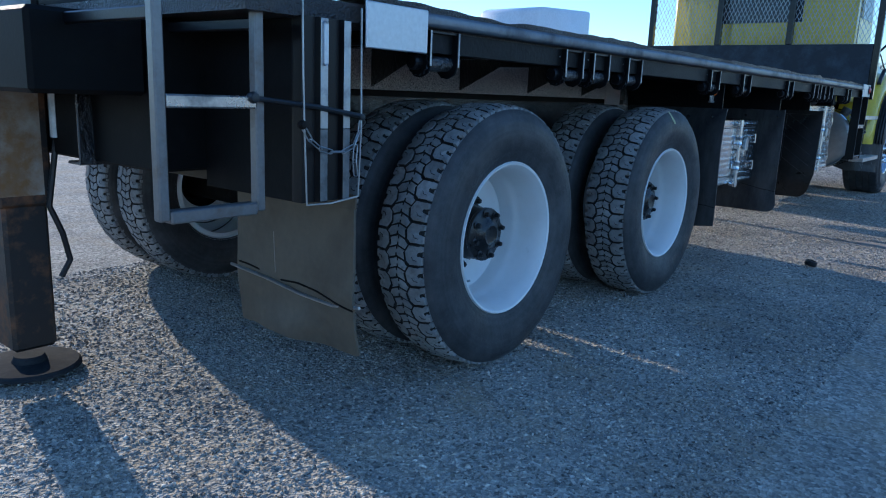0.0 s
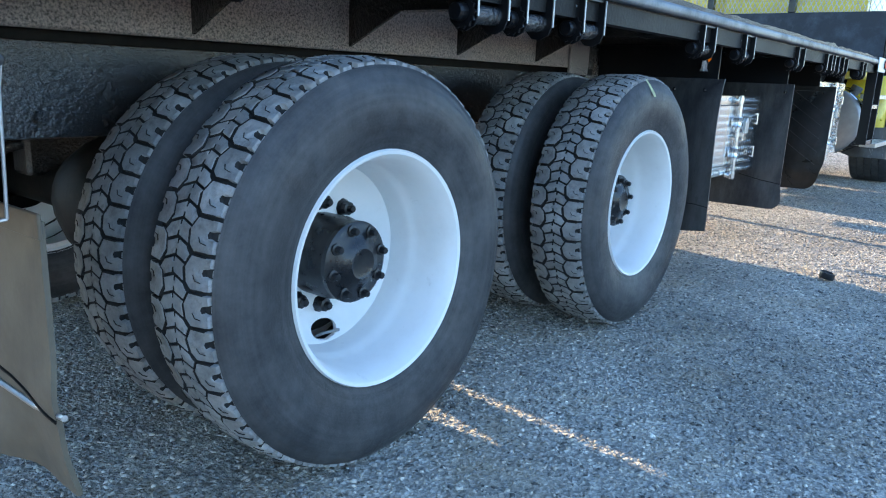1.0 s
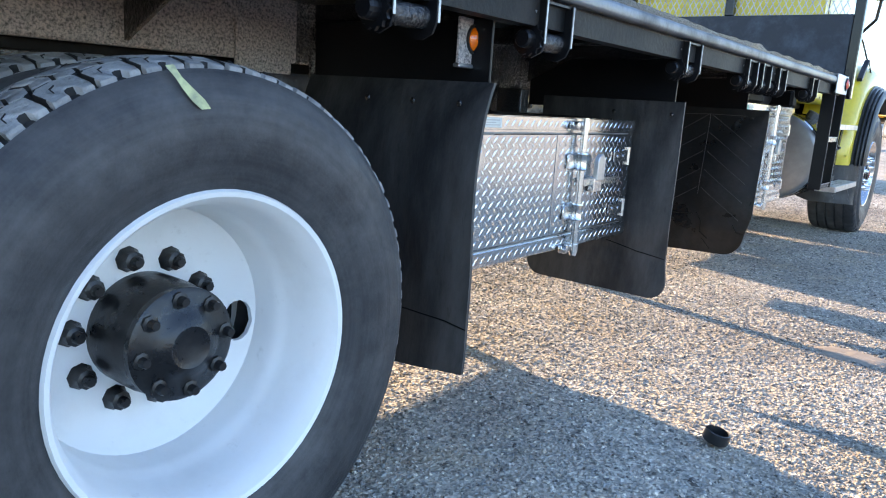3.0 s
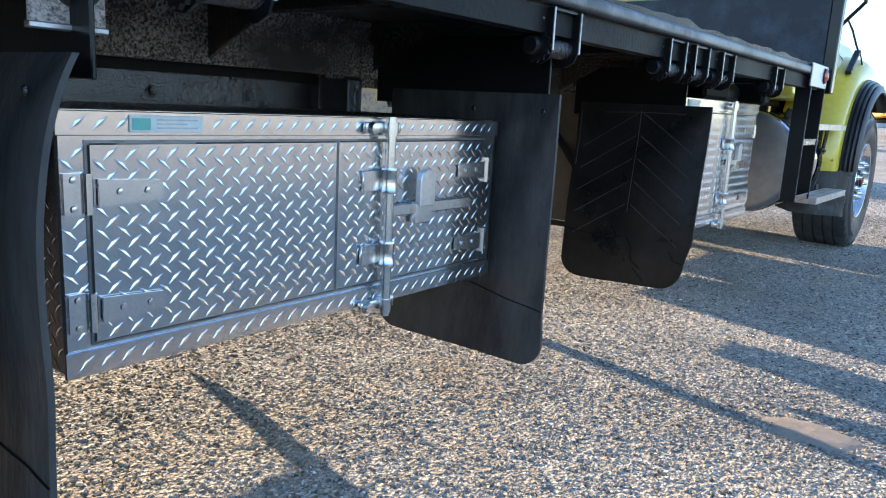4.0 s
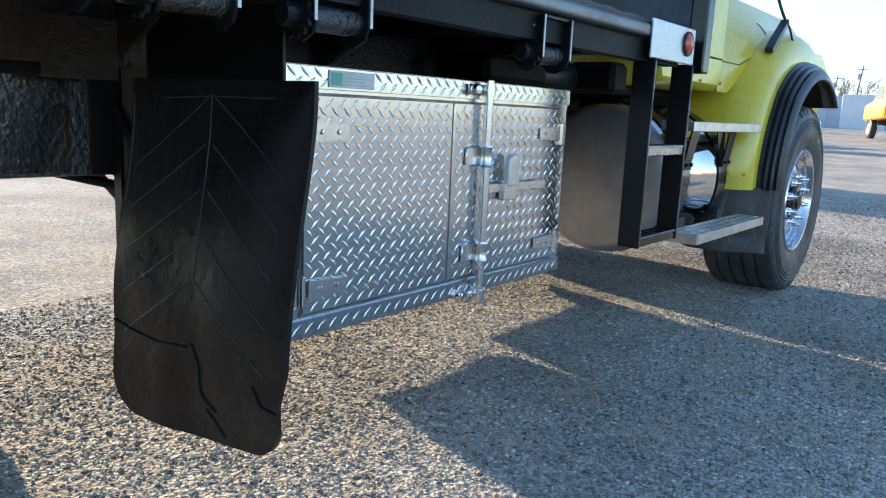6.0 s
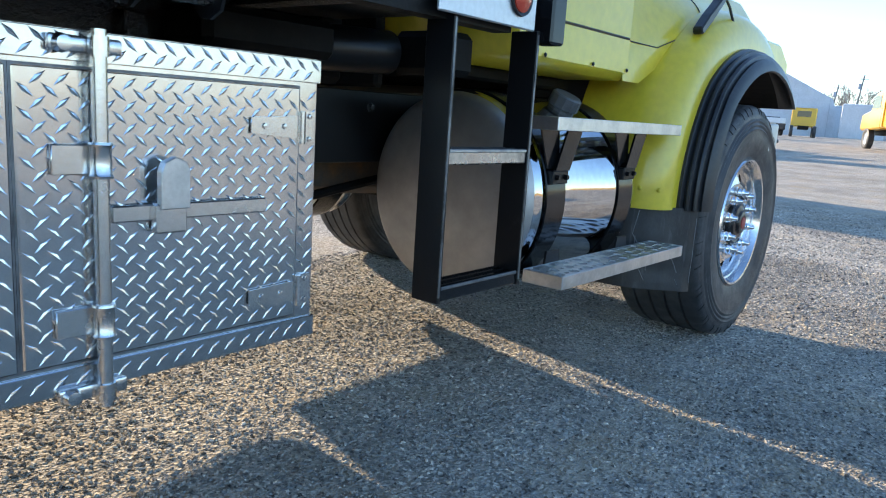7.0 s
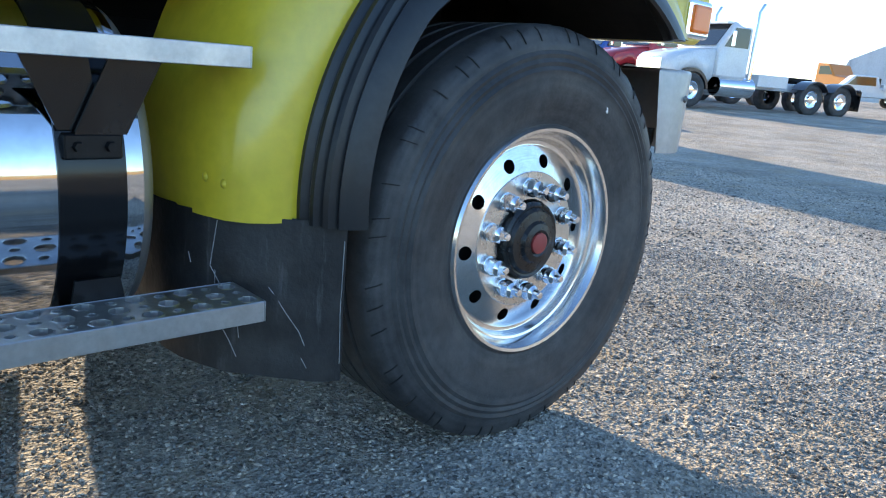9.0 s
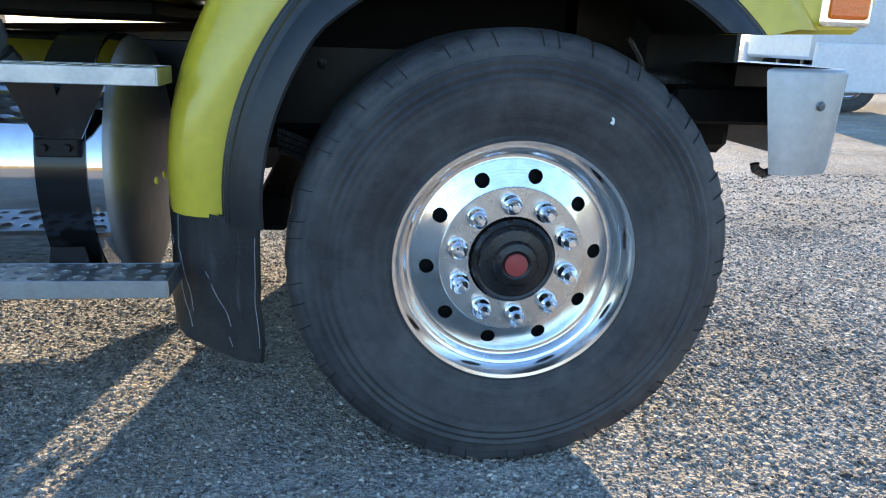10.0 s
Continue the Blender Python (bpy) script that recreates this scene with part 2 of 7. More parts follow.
EDGE = worn("worn_steel_edge", (0.42, 0.44, 0.46), (0.10, 0.10, 0.11), 0.34, 0.85, 12.0, 0.5, 0.75, bump=0.25, bscale=120.0, bdist=0.002, r2=0.5)
# grey stands in for sky reflected by the rail's black paint
RAIL = worn("rub_rail_steel", (0.20, 0.215, 0.235), (0.05, 0.05, 0.055), 0.40, 0.75, 5.0, 0.48, 0.72, bump=0.35, bscale=60.0, bdist=0.004, r2=0.5)
PLATE = worn("bare_aluminium_plate", (0.62, 0.64, 0.66), (0.36, 0.37, 0.38), 0.42, 0.8, 7.0, 0.55, 0.8, bump=0.1, bscale=90.0, bdist=0.002)
ALU = worn("brushed_aluminium", (0.62, 0.63, 0.64), (0.40, 0.40, 0.40), 0.30, 0.95, 9.0, 0.45, 0.72, bump=0.12, bscale=90.0, bdist=0.002, r2=0.45)
DIAMOND = worn("diamond_plate_aluminium", (0.68, 0.69, 0.70), (0.58, 0.58, 0.58), 0.15, 1.0, 4.0, 0.45, 0.8, bump=0.022, bscale=12.0, bdist=0.004, r2=0.24)
BARS = worn("diamond_plate_bars", (0.74, 0.75, 0.76), (0.60, 0.61, 0.62), 0.16, 1.0, 40.0, 0.5, 0.8, bump=0.1, bscale=200.0, bdist=0.001, r2=0.3)
POLISH = worn("polished_aluminium", (0.57, 0.58, 0.60), (0.50, 0.51, 0.52), 0.055, 1.0, 3.0, 0.55, 0.9, bump=0.025, bscale=9.0, bdist=0.004, r2=0.12)
TANK_END = worn("dull_tank_head", (0.46, 0.44, 0.42), (0.30, 0.29, 0.28), 0.42, 0.9, 2.5, 0.4, 0.7, bump=0.06, bscale=50.0, bdist=0.002, r2=0.5)
CHROME = Mat("chrome", (0.92, 0.93, 0.95), 0.05, 1.0)
CHROME.bump(CHROME.noise(25.0, 3.0), 0.02, 0.002)
SILVER = worn("silver_bumper_paint", (0.50, 0.50, 0.50), (0.36, 0.35, 0.34), 0.42, 0.55, 4.0, 0.45, 0.75, bump=0.05, bscale=120.0, bdist=0.001)
WHITE = Mat("white_wheel_paint", (0.8, 0.79, 0.77), 0.36)
_d = WHITE.ramp(WHITE.noise(6.0, 8.0, 0.65), (0.45, 0.0), (0.8, 0.5))
WHITE.color(WHITE.mix(WHITE.ramp(WHITE.noise(26.0, 6.0, 0.7), (0.62, 0.0), (0.78, 0.35)), WHITE.mix(_d, (0.80, 0.79, 0.77), (0.62, 0.60, 0.56)), (0.42, 0.38, 0.33)))
WHITE.bump(WHITE.noise(60.0, 4.0), 0.05, 0.002)
WHEEL_ALU = worn("machined_wheel_aluminium", (0.80, 0.80, 0.80), (0.66, 0.66, 0.66), 0.14, 1.0, 5.0, 0.5, 0.85, bump=0.02, bscale=9.0, bdist=0.004, r2=0.20)
WHEEL_ALU.coord = WHEEL_ALU.radius()
WHEEL_ALU.bump(WHEEL_ALU.noise(260.0, 2.0), 0.10, 0.002)
WHEEL_FACE = worn("brushed_wheel_face", (0.74, 0.73, 0.71), (0.58, 0.56, 0.53), 0.24, 1.0, 9.0, 0.45, 0.8, bump=0.04, bscale=40.0, bdist=0.002, r2=0.34)
LIME = worn("lime_yellow_paint", (0.70, 0.54, 0.035), (0.61, 0.47, 0.045), 0.30, 0.0, 3.0, 0.5, 0.85, coat=0.5, bump=0.03, bscale=14.0, bdist=0.004, r2=0.38)
GREASE = worn("black_hub_paint", (0.009, 0.009, 0.010), (0.028, 0.026, 0.024), 0.25, 0.0, 22.0, 0.5, 0.75, bump=0.35, bscale=70.0, bdist=0.003, r2=0.5)

TYRE = Mat("tyre_sidewall_rubber", (0.05, 0.05, 0.052), 0.62, spec=0.35)
_d = TYRE.ramp(TYRE.noise(4.0, 10.0, 0.72), (0.40, 0.0), (0.70, 0.75))
_o = TYRE.coord
TYRE.coord = TYRE.radius()
_w = TYRE.ramp(TYRE.noise(55.0, 4.0, 0.6), (0.40, 0.0), (0.68, 1.0))
_ring = TYRE.noise(120.0, 3.0, 0.6)
TYRE.coord = _o
_smear = TYRE.ramp(TYRE.noise(16.0, 6.0, 0.65, (1.0, 1.0, 0.25)), (0.52, 0.0), (0.74, 0.5))
_t = TYRE.mix(_d, (0.027, 0.027, 0.029), (0.115, 0.112, 0.109))
_t = TYRE.mix(TYRE.mix(1.0, _w, (0.16, 0.16, 0.16), 'MULTIPLY'), _t, (0.16, 0.155, 0.15))
TYRE.color(TYRE.mix(_smear, _t, (0.030, 0.030, 0.032)))
TYRE.rough(TYRE.ramp(TYRE.noise(7.0, 6.0), (0.35, 0.40), (0.7, 0.68)))
TYRE.bump(_ring, 0.14, 0.004)
TYRE.bump(TYRE.noise(32.0, 9.0, 0.72), 0.45, 0.005)
TREAD = Mat("dusty_tread_rubber", (0.09, 0.085, 0.08), 0.85, spec=0.25)
_d = TREAD.ramp(TREAD.noise(9.0, 8.0, 0.7), (0.35, 0.0), (0.7, 1.0))
_i = TREAD.node("ShaderNodeNewGeometry")
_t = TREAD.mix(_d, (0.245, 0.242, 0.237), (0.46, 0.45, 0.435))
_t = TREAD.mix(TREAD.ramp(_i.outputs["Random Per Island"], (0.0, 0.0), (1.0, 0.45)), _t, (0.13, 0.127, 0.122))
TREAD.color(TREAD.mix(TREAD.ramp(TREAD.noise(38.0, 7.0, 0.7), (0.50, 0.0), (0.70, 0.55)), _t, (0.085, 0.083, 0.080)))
TREAD.bump(TREAD.noise(48.0, 6.0, 0.6), 0.8, 0.010)
TREAD.bump(TREAD.noise(150.0, 5.0), 0.3, 0.002)
# groove rubber darkened to paint in the shade of its depth
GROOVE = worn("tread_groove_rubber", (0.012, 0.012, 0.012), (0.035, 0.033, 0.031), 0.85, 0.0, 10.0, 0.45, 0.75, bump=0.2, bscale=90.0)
FLAP = Mat("mud_flap_rubber", (0.012, 0.0115, 0.0115), 0.5, spec=0.28)
_d = FLAP.ramp(FLAP.noise(3.0, 9.0, 0.7), (0.45, 0.0), (0.75, 0.7))
FLAP.color(FLAP.mix(_d, (0.006, 0.0058, 0.0058), (0.038, 0.034, 0.031)))
FLAP.rough(FLAP.ramp(FLAP.noise(5.0, 6.0), (0.35, 0.24), (0.7, 0.58)))
FLAP.bump(FLAP.noise(6.0, 7.0, 0.55), 0.5, 0.025)
FLAP.bump(FLAP.noise(50.0, 5.0, 0.6), 0.2, 0.003)
FLAP_SCUFFED = Mat("scuffed_flap_rubber", (0.03, 0.03, 0.031), 0.5, spec=0.4)
_d = FLAP_SCUFFED.ramp(FLAP_SCUFFED.noise(5.0, 9.0, 0.7, (1.0, 1.0, 0.5)), (0.42, 0.0), (0.72, 0.8))
_c = FLAP_SCUFFED.ramp(FLAP_SCUFFED.noise(40.0, 8.0, 0.7, (1.0, 1.0, 0.12)), (0.58, 0.0), (0.74, 0.45))
FLAP_SCUFFED.color(FLAP_SCUFFED.mix(_c, FLAP_SCUFFED.mix(_d, (0.014, 0.014, 0.015), (0.06, 0.058, 0.056)), (0.15, 0.15, 0.15)))
FLAP_SCUFFED.rough(FLAP_SCUFFED.ramp(FLAP_SCUFFED.noise(5.0, 6.0), (0.35, 0.34), (0.7, 0.62)))
FLAP_SCUFFED.bump(FLAP_SCUFFED.noise(9.0, 6.0, 0.6), 0.4, 0.012)
FLAP_SCUFFED.bump(FLAP_SCUFFED.noise(70.0, 5.0, 0.6), 0.3, 0.003)
SCRATCH = worn("pale_scratch", (0.30, 0.30, 0.30), (0.18, 0.18, 0.18), 0.7, 0.0, 30.0, 0.45, 0.65)
TANFLAP = worn("dusty_tan_flap_rubber", (0.105, 0.085, 0.060), (0.055, 0.045, 0.034), 0.75, 0.0, 4.5, 0.42, 0.7, bump=0.3, bscale=16.0, bdist=0.006)
FLARE = worn("ribbed_black_rubber", (0.016, 0.017, 0.019), (0.045, 0.045, 0.046), 0.30, 0.0, 8.0, 0.5, 0.8, bump=0.12, bscale=70.0, bdist=0.002, r2=0.5, spec=0.45)
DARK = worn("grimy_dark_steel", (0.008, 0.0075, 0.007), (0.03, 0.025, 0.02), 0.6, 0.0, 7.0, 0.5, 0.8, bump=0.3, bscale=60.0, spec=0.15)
GALV = worn("galvanised_steel", (0.48, 0.49, 0.50), (0.32, 0.33, 0.33), 0.4, 0.85, 30.0, 0.4, 0.7, bump=0.05, bscale=80.0)
RUST = worn("rusty_painted_leg", (0.10, 0.085, 0.07), (0.27, 0.13, 0.05), 0.5, 0.2, 6.0, 0.45, 0.7, bump=0.25, bscale=70.0)
AMBER = Mat("amber_lens", (0.92, 0.17, 0.004), 0.2, coat=0.5)
AMBER.bump(AMBER.voronoi(160.0), 0.2, 0.002)
REDL = Mat("red_lens", (0.55, 0.06, 0.03), 0.2, coat=0.5)
REDL.bump(REDL.voronoi(160.0), 0.2, 0.002)
REDCAP = worn("red_hub_plug", (0.35, 0.05, 0.045), (0.2, 0.05, 0.04), 0.5, 0.0, 60.0, 0.5, 0.8)
STICKER = worn("pale_maker_plate", (0.62, 0.66, 0.64), (0.5, 0.54, 0.52), 0.35, 0.0, 30.0, 0.5, 0.8)
TEAL = worn("teal_plate_band", (0.12, 0.45, 0.36), (0.2, 0.5, 0.42), 0.4, 0.0, 30.0, 0.5, 0.8)
BRASS = worn("brass_lock", (0.62, 0.46, 0.20), (0.4, 0.3, 0.15), 0.3, 1.0, 40.0, 0.5, 0.8)
GLASS = Mat("dark_window_glass", (0.02, 0.025, 0.03), 0.05, spec=0.7)
GLASS.bump(GLASS.noise(2.0, 2.0), 0.02, 0.01)
TENT = worn("white_tent_fabric", (0.62, 0.64, 0.68), (0.52, 0.54, 0.58), 0.7, 0.0, 0.6, 0.45, 0.7, bump=0.1, bscale=3.0, bdist=0.05)
TENT_DOOR = worn("grey_tent_door", (0.46, 0.48, 0.52), (0.40, 0.42, 0.46), 0.7, 0.0, 0.6, 0.45, 0.7, bump=0.1, bscale=3.0, bdist=0.05)
DRYGRASS = worn("dry_tan_grass", (0.48, 0.31, 0.13), (0.38, 0.25, 0.11), 0.95, 0.0, 0.3, 0.4, 0.7, bump=0.4, bscale=4.0, bdist=0.1, spec=0.1)
# bark paled, with distant haze painted into its colour
BARK = worn("bare_bark", (0.34, 0.31, 0.28), (0.24, 0.21, 0.19), 0.85, 0.0, 8.0)


def car_paint(name, c):
    return worn(name, c, tuple(min(1.0, k * 0.85 + 0.02) for k in c), 0.28, 0.0, 2.0, 0.5, 0.8, coat=0.6, bump=0.02, bscale=10.0)


P_WHITE = car_paint("white_truck_paint", (0.78, 0.79, 0.80))
P_RED = car_paint("red_truck_paint", (0.38, 0.02, 0.03))
P_BLUE = car_paint("blue_truck_paint", (0.02, 0.10, 0.42))
P_YELLOW = car_paint("yellow_truck_paint", (0.75, 0.42, 0.02))
P_ORANGE = car_paint("orange_truck_paint", (0.72, 0.24, 0.03))
P_BLACK = car_paint("black_pickup_paint", (0.02, 0.022, 0.03))


# ---- mesh helpers ----
WORLD = {}


def link(name, mesh, mat, parent, label="", at=None, smooth=None, kind=""):
    """One mesh object under a parent. at: its pose in the world, in which the mesh is written; None: the mesh is in world places."""
    ob = new(name, mesh)
    if mat:
        mesh.materials.append(mat.m)
    base = WORLD[parent] if parent else Matrix.Identity(4)
    if at is None:
        mesh.transform(base.inverted())
        at = base
    ob.parent = parent
    ob.matrix_basis = base.inverted() @ at
    WORLD[ob] = at
    if smooth is not None:
        for p in mesh.polygons:
            p.use_smooth = True
        mesh.set_sharp_from_angle(angle=radians(smooth))
    if label or kind:
        tagged(ob, label=label, kind=kind)
    return ob


def part(name, bm, mat, parent, label="", at=None, smooth=None, kind=""):
    bmesh.ops.recalc_face_normals(bm, faces=bm.faces)
    mesh = bpy.data.meshes.new(name)
    bm.to_mesh(mesh)
    bm.free()
    return link(name, mesh, mat, parent, label, at, smooth, kind)


def raw(name, verts, faces, mat, parent, label="", at=None, smooth=None, kind=""):
    mesh = bpy.data.meshes.new(name)
    mesh.from_pydata([tuple(v) for v in verts], [], faces)
    mesh.update()
    return link(name, mesh, mat, parent, label, at, smooth, kind)


def thing(name, at, label, category, group=""):
    ob = new(name)
    ob.matrix_world = at
    ob.matrix_basis = at
    ob.empty_display_size = 0.2
    WORLD[ob] = at
    return tagged(ob, label, category, group)


def clone(ob, at, parent):
    """A second part on the same meshes, with its sub-parts, at the world pose at."""
    c = ob.copy()
    scene.collection.objects.link(c)
    c.parent = parent
    c.matrix_basis = WORLD[parent].inverted() @ at
    WORLD[c] = at
    for k in ob.children:
        clone(k, at @ k.matrix_basis, c)
    return c


def block(bm, lo, hi, bevel=0.0, seg=2, m=None):
    """A box between two corners, with rounded edges."""
    b = bmesh.new()
    bmesh.ops.create_cube(b, size=1.0)
    for v in b.verts:
        v.co = Vector([lo[i] + (v.co[i] + 0.5) * (hi[i] - lo[i]) for i in range(3)])
    if bevel:
        bmesh.ops.bevel(b, geom=b.edges[:], offset=bevel, segments=seg, affect='EDGES', profile=0.5)
    join(bm, b, m)


def join(bm, b, m=None):
    if m:
        b.transform(m)
    idx = {}
    for v in b.verts:
        idx[v] = bm.verts.new(v.co)
    for f in b.faces:
        bm.faces.new([idx[v] for v in f.verts])
    b.free()


def boxes(*rows, bevel=0.004, seg=1):
    bm = bmesh.new()
    for lo, hi in rows:
        block(bm, lo, hi, bevel, seg)
    return bm


def prism(bm, outline, axis, lo, hi, bevel=0.0):
    """An outline of (a, b) pairs swept along an axis. Axis x: (y, z); y: (x, z); z: (x, y)."""
    b = bmesh.new()

    def place(p, w):
        return {'x': (w, p[0], p[1]), 'y': (p[0], w, p[1]), 'z': (p[0], p[1], w)}[axis]
    low = [b.verts.new(place(p, lo)) for p in outline]
    high = [b.verts.new(place(p, hi)) for p in outline]
    n = len(outline)
    b.faces.new(low)
    b.faces.new(high[::-1])
    for i in range(n):
        b.faces.new([low[i], low[(i + 1) % n], high[(i + 1) % n], high[i]])
    bmesh.ops.recalc_face_normals(b, faces=b.faces)
    if bevel:
        bmesh.ops.bevel(b, geom=b.edges[:], offset=bevel, segments=1, affect='EDGES')
    join(bm, b)


def lathe_data(profile, n=64, closed=False):
    """Verts and faces of a profile of (radius, y) turned round the y axis."""
    v, f = [], []
    k = len(profile)
    for i in range(n):
        a = 2 * math.pi * i / n
        c, s = math.cos(a), math.sin(a)
        v += [(r * c, y, r * s) for r, y in profile]
    for i in range(n):
        j = (i + 1) % n
        for q in range(k if closed else k - 1):
            q2 = (q + 1) % k
            f.append((i * k + q, i * k + q2, j * k + q2, j * k + q))
    return v, f


def lathe(bm, profile, n=48, m=None, closed=False):
    b = bmesh.new()
    v, f = lathe_data(profile, n, closed)
    vs = [b.verts.new(p) for p in v]
    for q in f:
        b.faces.new([vs[i] for i in q])
    bmesh.ops.remove_doubles(b, verts=b.verts, dist=1e-5)
    join(bm, b, m)


def tube(bm, pts, r, n=8):
    """A round bar through points."""
    pts = [Vector(p) for p in pts]
    rings = []
    for i, p in enumerate(pts):
        d = (pts[min(i + 1, len(pts) - 1)] - pts[max(i - 1, 0)]).normalized()
        a = d.orthogonal().normalized() if i == 0 else (rings[-1][1] - rings[-1][1].dot(d) * d).normalized()
        b = d.cross(a)
        rings.append(([bm.verts.new(p + r * (math.cos(2 * math.pi * k / n) * a + math.sin(2 * math.pi * k / n) * b)) for k in range(n)], a))
    for (u, _), (w, _) in zip(rings, rings[1:]):
        for k in range(n):
            bm.faces.new([u[k], u[(k + 1) % n], w[(k + 1) % n], w[k]])
    bm.faces.new(rings[0][0])
    bm.faces.new(rings[-1][0][::-1])


def spot(x, y, z, turn=0.0):
    return pose(x, y, z, 0, 0, turn)


# ---- ground ----
def build_ground():
    rings = [0.0, 1.5, 3, 5, 7, 9, 11, 13, 15, 18, 22, 27, 33, 40, 50, 65, 85, 110, 150, 220, 350, 600, 1200, 3500]
    n = 72
    verts, faces = [(5.0, 0.0, 0.0)], []
    for r in rings[1:]:
        rise = 0.95 * (1 - math.exp(-max(0.0, r - 14.0) / 34.0))
        for i in range(n):
            a = 2 * math.pi * i / n
            verts.append((5.0 + r * math.cos(a), r * math.sin(a), rise))
    for i in range(n):
        faces.append((0, 1 + i, 1 + (i + 1) % n))
    for k in range(len(rings) - 2):
        for i in range(n):
            a, b = 1 + k * n + i, 1 + k * n + (i + 1) % n
            faces.append((a, a + n, b + n, b))
    g = raw("ground", verts, faces, GRAVEL, None, smooth=60)
    tagged(g, "flat yard of crushed grey and tan gravel", "ground", kind="structure")


def rise_at(x, y):
    return 0.95 * (1 - math.exp(-max(0.0, math.hypot(x - 5.0, y) - 14.0) / 34.0))


def build_stones(count, x0, x1, y0, y1, seed, lo, hi):
    """Loose stones lying on the yard, joined into one mesh."""
    b = bmesh.new()
    # an eight-sided angular stone
    ring = [b.verts.new(p) for p in ((1, 0.2, 0), (0.1, 1, 0.1), (-1, -0.1, 0.1), (-0.1, -1, 0), (0.2, 0.1, 0.95), (-0.2, -0.1, -0.95))]
    for q in range(4):
        b.faces.new([ring[q], ring[(q + 1) % 4], ring[4]])
        b.faces.new([ring[(q + 1) % 4], ring[q], ring[5]])
    b.verts.index_update()
    v0 = np.array([v.co[:] for v in b.verts])
    f0 = np.array([[v.index for v in f.verts] for f in b.faces])
    b.free()
    rng = np.random.default_rng(seed)
    c = np.stack([rng.uniform(x0, x1, count), y0 + (y1 - y0) * rng.random(count) ** 1.25, np.zeros(count)], 1)
    size = lo + (hi - lo) * rng.random(count) ** 2.2
    sc = size[:, None] * np.stack([rng.uniform(0.8, 1.45, count), rng.uniform(0.65, 1.0, count), rng.uniform(0.45, 0.8, count)], 1)
    yaw, tip = rng.uniform(0, 2 * np.pi, count), rng.normal(0, 0.45, count)
    jit = rng.uniform(0.60, 1.35, (count, len(v0), 3))
    p = v0[None] * jit * sc[:, None, :]
    ct, st = np.cos(tip)[:, None], np.sin(tip)[:, None]
    y, z = p[..., 1] * ct - p[..., 2] * st, p[..., 1] * st + p[..., 2] * ct
    cy, sy = np.cos(yaw)[:, None], np.sin(yaw)[:, None]
    p = np.stack([p[..., 0] * cy - y * sy, p[..., 0] * sy + y * cy, z], 2) + c[:, None, :]
    p[..., 2] += sc[:, None, 2] * 0.34 - 0.001
    faces = (f0[None] + (np.arange(count) * len(v0))[:, None, None]).reshape(-1, 3)
    mesh = bpy.data.meshes.new("gravel")
    mesh.vertices.add(count * len(v0))
    mesh.vertices.foreach_set("co", p.reshape(-1))
    mesh.loops.add(len(faces) * 3)
    mesh.loops.foreach_set("vertex_index", faces.reshape(-1).astype(np.int32))
    mesh.polygons.add(len(faces))
    mesh.polygons.foreach_set("loop_start", np.arange(0, len(faces) * 3, 3, dtype=np.int32))
    mesh.update(calc_edges=True)
    mesh.validate()
    ob = new("gravel", mesh)
    mesh.materials.append(STONE.m)
    tagged(ob, "loose crushed grey and tan gravel stones", "gravel", kind="stuff")


def build_bank():
    """A long low bank of dry grass at the far edge of the yard."""
    verts, faces, n = [], [], 120
    for i in range(n + 1):
        x = -220 + 440 * i / n
        h = 3.2 + 0.9 * noise.noise((x * 0.02, 0, 5)) + 0.4 * noise.noise((x * 0.11, 2, 5))
        y = -78 + 6 * noise.noise((x * 0.012, 7, 1))
        verts += [(x, y, 0.6), (x, y - 4, 0.9 + h * 0.8), (x, y - 7, 0.9 + h), (x, y - 20, 0.6)]
    for i in range(n):
        for q in range(3):
            faces.append((i * 4 + q, i * 4 + q + 1, i * 4 + q + 5, i * 4 + q + 4))
    b = raw("backdrop", verts, faces, DRYGRASS, None, smooth=60)
    tagged(b, "low bank of dry tan grass along the yard's edge", "bank", kind="structure")


STONES = 235000
build_ground()
build_bank()
build_stones(STONES, -2.2, 12.3, -1.05, 2.5, 5, 0.0045, 0.0100)
build_stones(STONES // 6, 10.0, 17.0, -2.0, 4.5, 6, 0.007, 0.014)



def silt_patch(cx, cy, rx, ry, height, seed):
    """A low, uneven spill of fine dry dirt with a ragged rim."""
    verts, faces, n, rings = [(cx, cy, height)], [], 36, 7
    for k in range(1, rings + 1):
        for i in range(n):
            a = 2 * math.pi * i / n
            r = k / rings * (1 + 0.28 * noise.noise((math.cos(a) * 1.4, math.sin(a) * 1.4, seed)) + 0.12 * noise.noise((math.cos(a) * 5, math.sin(a) * 5, seed)))
            x, y = cx + rx * r * math.cos(a), cy + ry * r * math.sin(a)
            z = height * (1 - (k / rings) ** 3) + 0.003 * noise.noise((x * 30, y * 30, seed)) - (0.004 if k == rings else 0.0)
            verts.append((x, y, z))
    for i in range(n):
        faces.append((0, 1 + i, 1 + (i + 1) % n))
    for k in range(rings - 1):
        for i in range(n):
            a, b = 1 + k * n + i, 1 + k * n + (i + 1) % n
            faces.append((a, a + n, b + n, b))
    s = raw("dirt_patch", verts, faces, SILT, None, smooth=60)
    tagged(s, "pale dry silt spilled on the gravel", "dirt", kind="stuff")


silt_patch(5.275, -0.635, 0.115, 0.155, 0.0085, 3)

# ---- the flatbed truck ----
MID = 1.22  # its centre line
